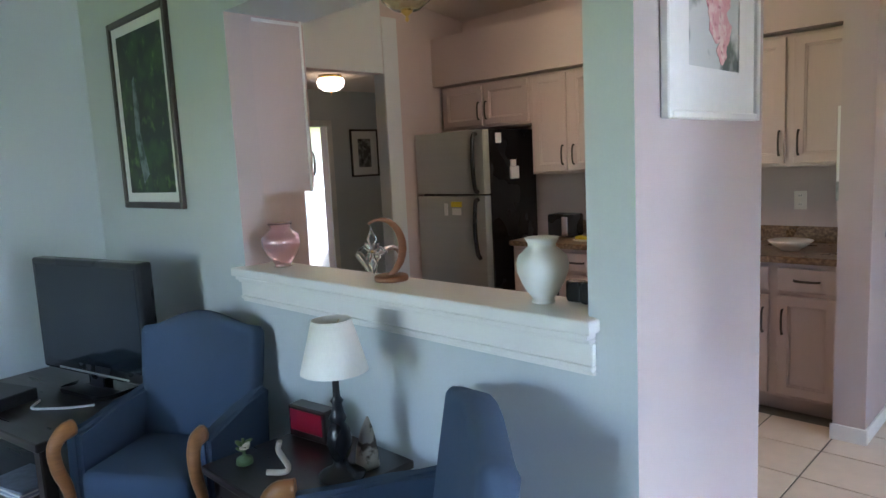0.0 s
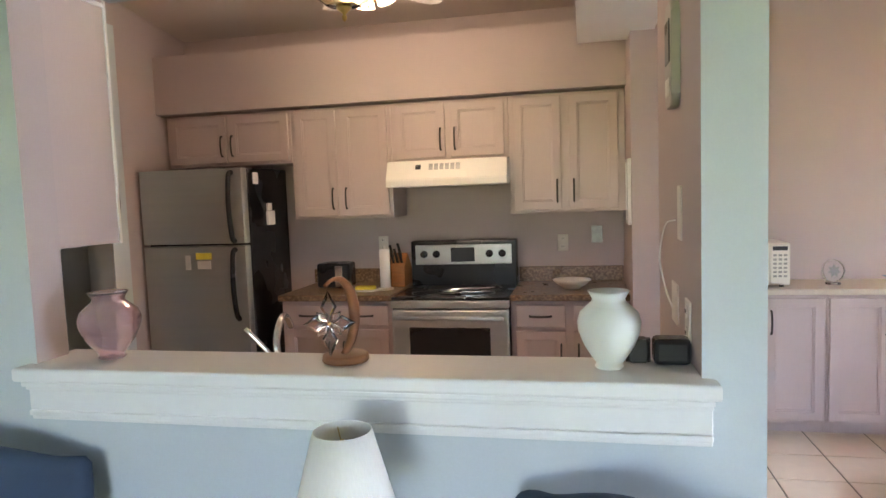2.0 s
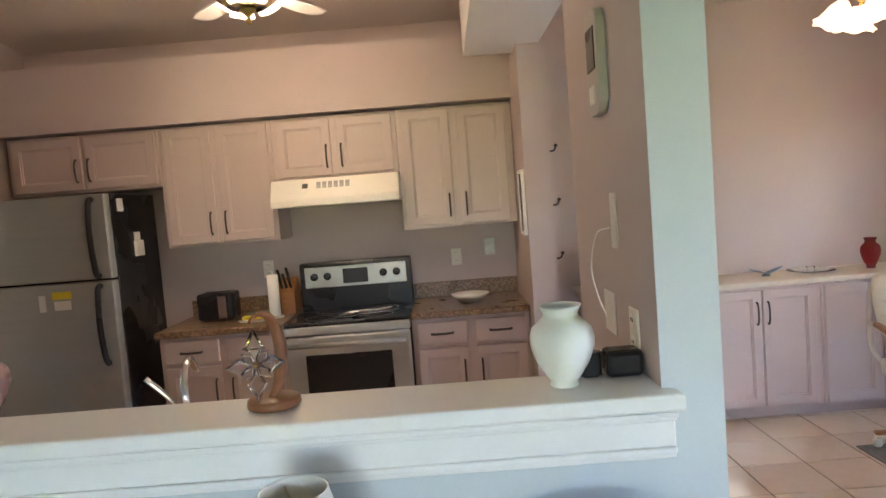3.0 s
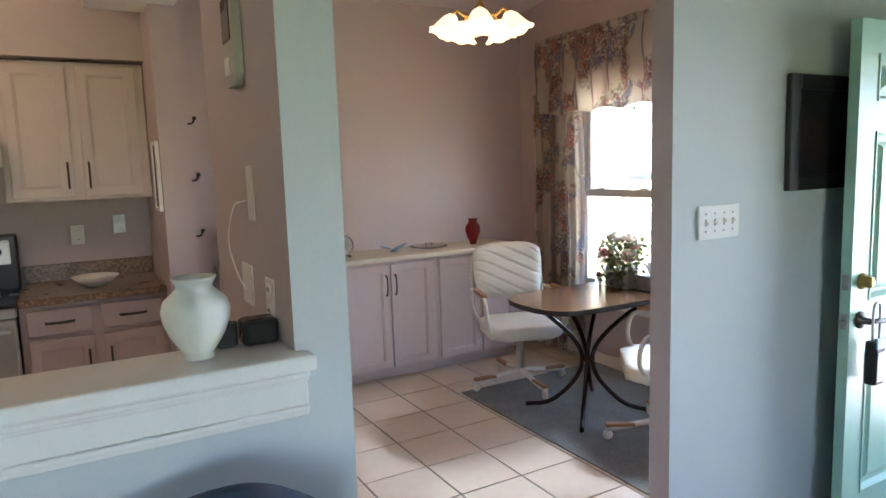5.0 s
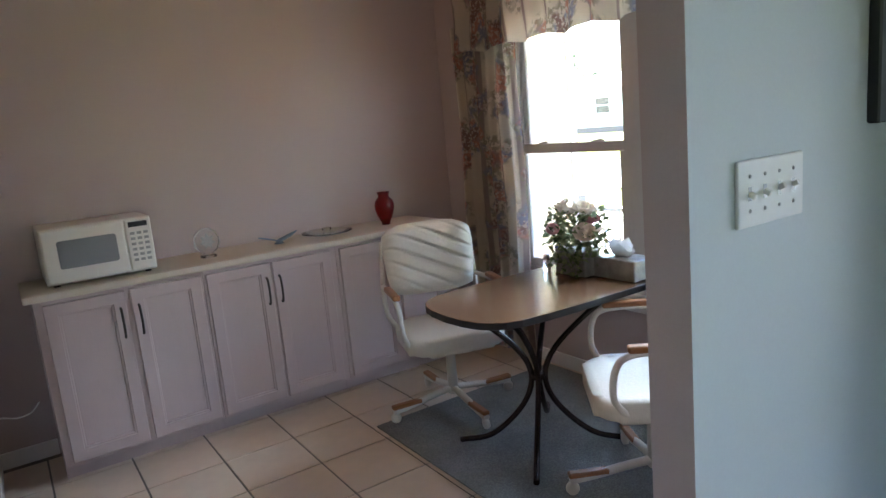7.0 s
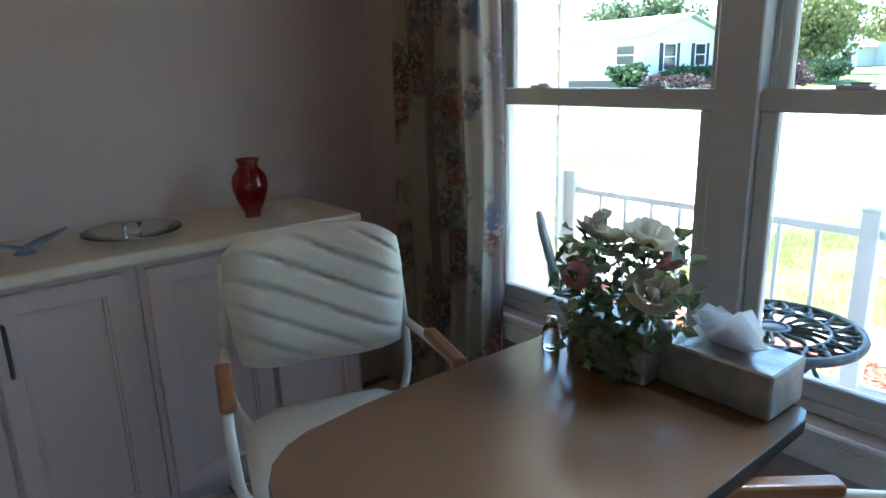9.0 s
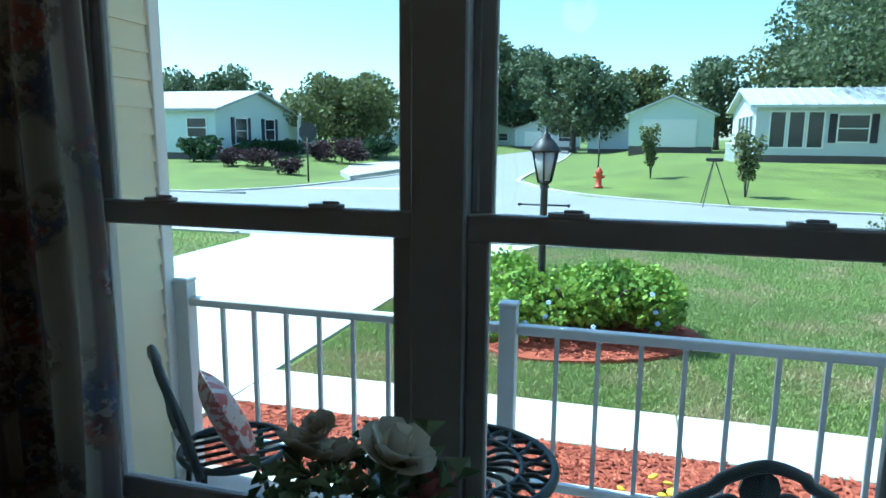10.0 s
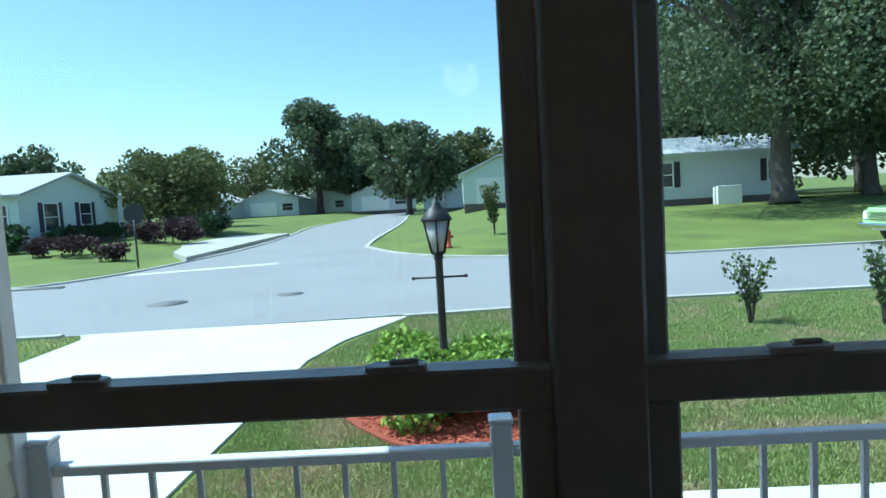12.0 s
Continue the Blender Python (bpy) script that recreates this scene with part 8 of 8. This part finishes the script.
rod(bm, (0.25, 0.05, 0), (0.25, 0.05, 2.0), 0.03)
part("marker_post", bm, M_BLACKM, hy, "dark marker post")
tk = thing("pickup_truck", pose(17.8, -7.6, G), "pale green pickup truck parked on the street", "truck")
M_TRUCK = mat("pale_green_car_paint", (0.42, 0.62, 0.30), 0.25, vary=0.03, coat=0.6)
bm = bmesh.new()
lo = [bm.verts.new((0.0, y, z)) for y, z in ((0, 0.42), (0, 0.85), (0.08, 0.98), (1.35, 1.08), (1.9, 1.62), (3.0, 1.66), (3.3, 1.08), (5.1, 1.04), (5.15, 0.45))]
hi = [bm.verts.new((1.85, v.co.y, v.co.z)) for v in lo]
bm.faces.new(lo)
bm.faces.new(hi[::-1])
for k in range(9):
    bm.faces.new((lo[k], hi[k], hi[(k + 1) % 9], lo[(k + 1) % 9]))
bmesh.ops.bevel(bm, geom=bm.edges[:], offset=0.07, segments=3, affect="EDGES")
part("body", bm, M_TRUCK, tk, at=pose(1.85, 0, 0, 0, 0, 180) @ pose(0, 0, 0))
bm = bmesh.new()
box(bm, -0.02, -0.1, 0.42, 1.87, 0.06, 0.60, 0.04, seg=2)
part("bumper", bm, M_CHROME, tk, "chrome bumper", at=pose(1.85, 0, 0, 0, 0, 180))
bm = bmesh.new()
for z in (0.68, 0.74, 0.80, 0.86):
    box(bm, 0.35, -0.03, z, 1.5, 0.02, z + 0.025)
part("grille", bm, M_CHROME, tk, "chrome grille bars", at=pose(1.85, 0, 0, 0, 0, 180))
for x in (0.12, 1.55):
    bm = bmesh.new()
    box(bm, x, -0.035, 0.68, x + 0.18, 0.02, 0.88, 0.02)
    part("headlight", bm, M_PAPER, tk, "rectangular headlight", at=pose(1.85, 0, 0, 0, 0, 180))
for x in (0.12, 1.73):
    for y in (0.85, 4.1):
        bm = bmesh.new()
        lathe(bm, [(0.2, -0.11), (0.36, -0.11), (0.38, -0.06), (0.38, 0.06), (0.36, 0.11), (0.2, 0.11)], 22, pose(x, y, 0.38, 0, 90, 0))
        w = part("wheel", bm, M_BLACKM, tk, "black tyre", at=pose(1.85, 0, 0, 0, 0, 180))
        bm = bmesh.new()
        lathe(bm, [(0, -0.10), (0.2, -0.09), (0.2, 0.09), (0, 0.10)], 18, pose(x, y, 0.38, 0, 90, 0))
        part("rim", bm, M_STEEL, w, "steel rim")

# ---- grass ----
M_BLADE_G = leaf_mat("grass_blades", (0.17, 0.27, 0.06), (0.40, 0.42, 0.17), 0.7, 0.2)


def dry_patches(m, colour, scale, lo, hi):
    """Broad patches of straw colour laid over a leaf material."""
    nt = m.node_tree
    mix = next(n for n in nt.nodes if n.bl_idname == "ShaderNodeMix")
    co, n, r, over = (nt.nodes.new(k) for k in ("ShaderNodeTexCoord", "ShaderNodeTexNoise", "ShaderNodeMapRange", "ShaderNodeMix"))
    n.inputs["Scale"].default_value, n.inputs["Detail"].default_value = scale, 5
    r.inputs["From Min"].default_value, r.inputs["From Max"].default_value = lo, hi
    over.data_type = "RGBA"
    over.inputs["B"].default_value = (*colour, 1)
    nt.links.new(co.outputs["Object"], n.inputs["Vector"])
    nt.links.new(n.outputs["Fac"], r.inputs["Value"])
    nt.links.new(r.outputs["Result"], over.inputs["Factor"])
    targets = [link.to_socket for link in nt.links if link.from_node == mix]
    nt.links.new(mix.outputs["Result"], over.inputs["A"])
    for t in targets:
        nt.links.new(over.outputs["Result"], t)


dry_patches(M_BLADE_G, (0.46, 0.37, 0.22), 1.3, 0.48, 0.68)


def turf(name, n, x0, x1, y0, y1, keep, seed, hgt):
    r = np.random.RandomState(seed)
    x, y = r.uniform(x0, x1, n), r.uniform(y0, y1, n)
    ok = np.array([keep(a, b) for a, b in zip(x, y)])
    x, y = x[ok], y[ok]
    n = len(x)
    a, hh, tilt = r.uniform(0, 6.28, n), hgt * r.uniform(0.5, 1.2, n), r.uniform(-0.6, 0.6, (n, 2))
    w = 0.003 + 0.005 * r.rand(n)
    z = np.array([lie(p, q) for p, q in zip(x, y)]) - 0.012
    dx, dy = np.cos(a) * w, np.sin(a) * w
    v = np.stack([np.stack([x - dx, y - dy, z], 1), np.stack([x + dx, y + dy, z], 1), np.stack([x + tilt[:, 0] * hh, y + tilt[:, 1] * hh, z + hh], 1)], 1).reshape(-1, 3)
    me = bpy.data.meshes.new(name)
    me.from_pydata(v.tolist(), [], np.arange(3 * n).reshape(-1, 3).tolist())
    me.materials.append(M_BLADE_G)
    return tagged(new(name, me), "short mown grass blades on the lawn", "grass", kind="stuff")


def on_lawn(x, y):
    edge = 5.28 if x < 9.2 else 5.28 - (x - 9.2) * 0.36
    return y < edge and (x - 7.2) ** 2 / 0.95 + (y - 3.2) ** 2 / 1.25 > 1


turf("lawn_grass", 270000, 5.37, 9.0, -4.0, 5.3, on_lawn, 5, 0.034)
turf("lawn_grass", 130000, 9.0, 12.35, -6.0, 5.2, on_lawn, 6, 0.04)
turf("lawn_grass", 14000, 7.0, 11.8, 9.35, 13.0, lambda x, y: True, 7, 0.05)
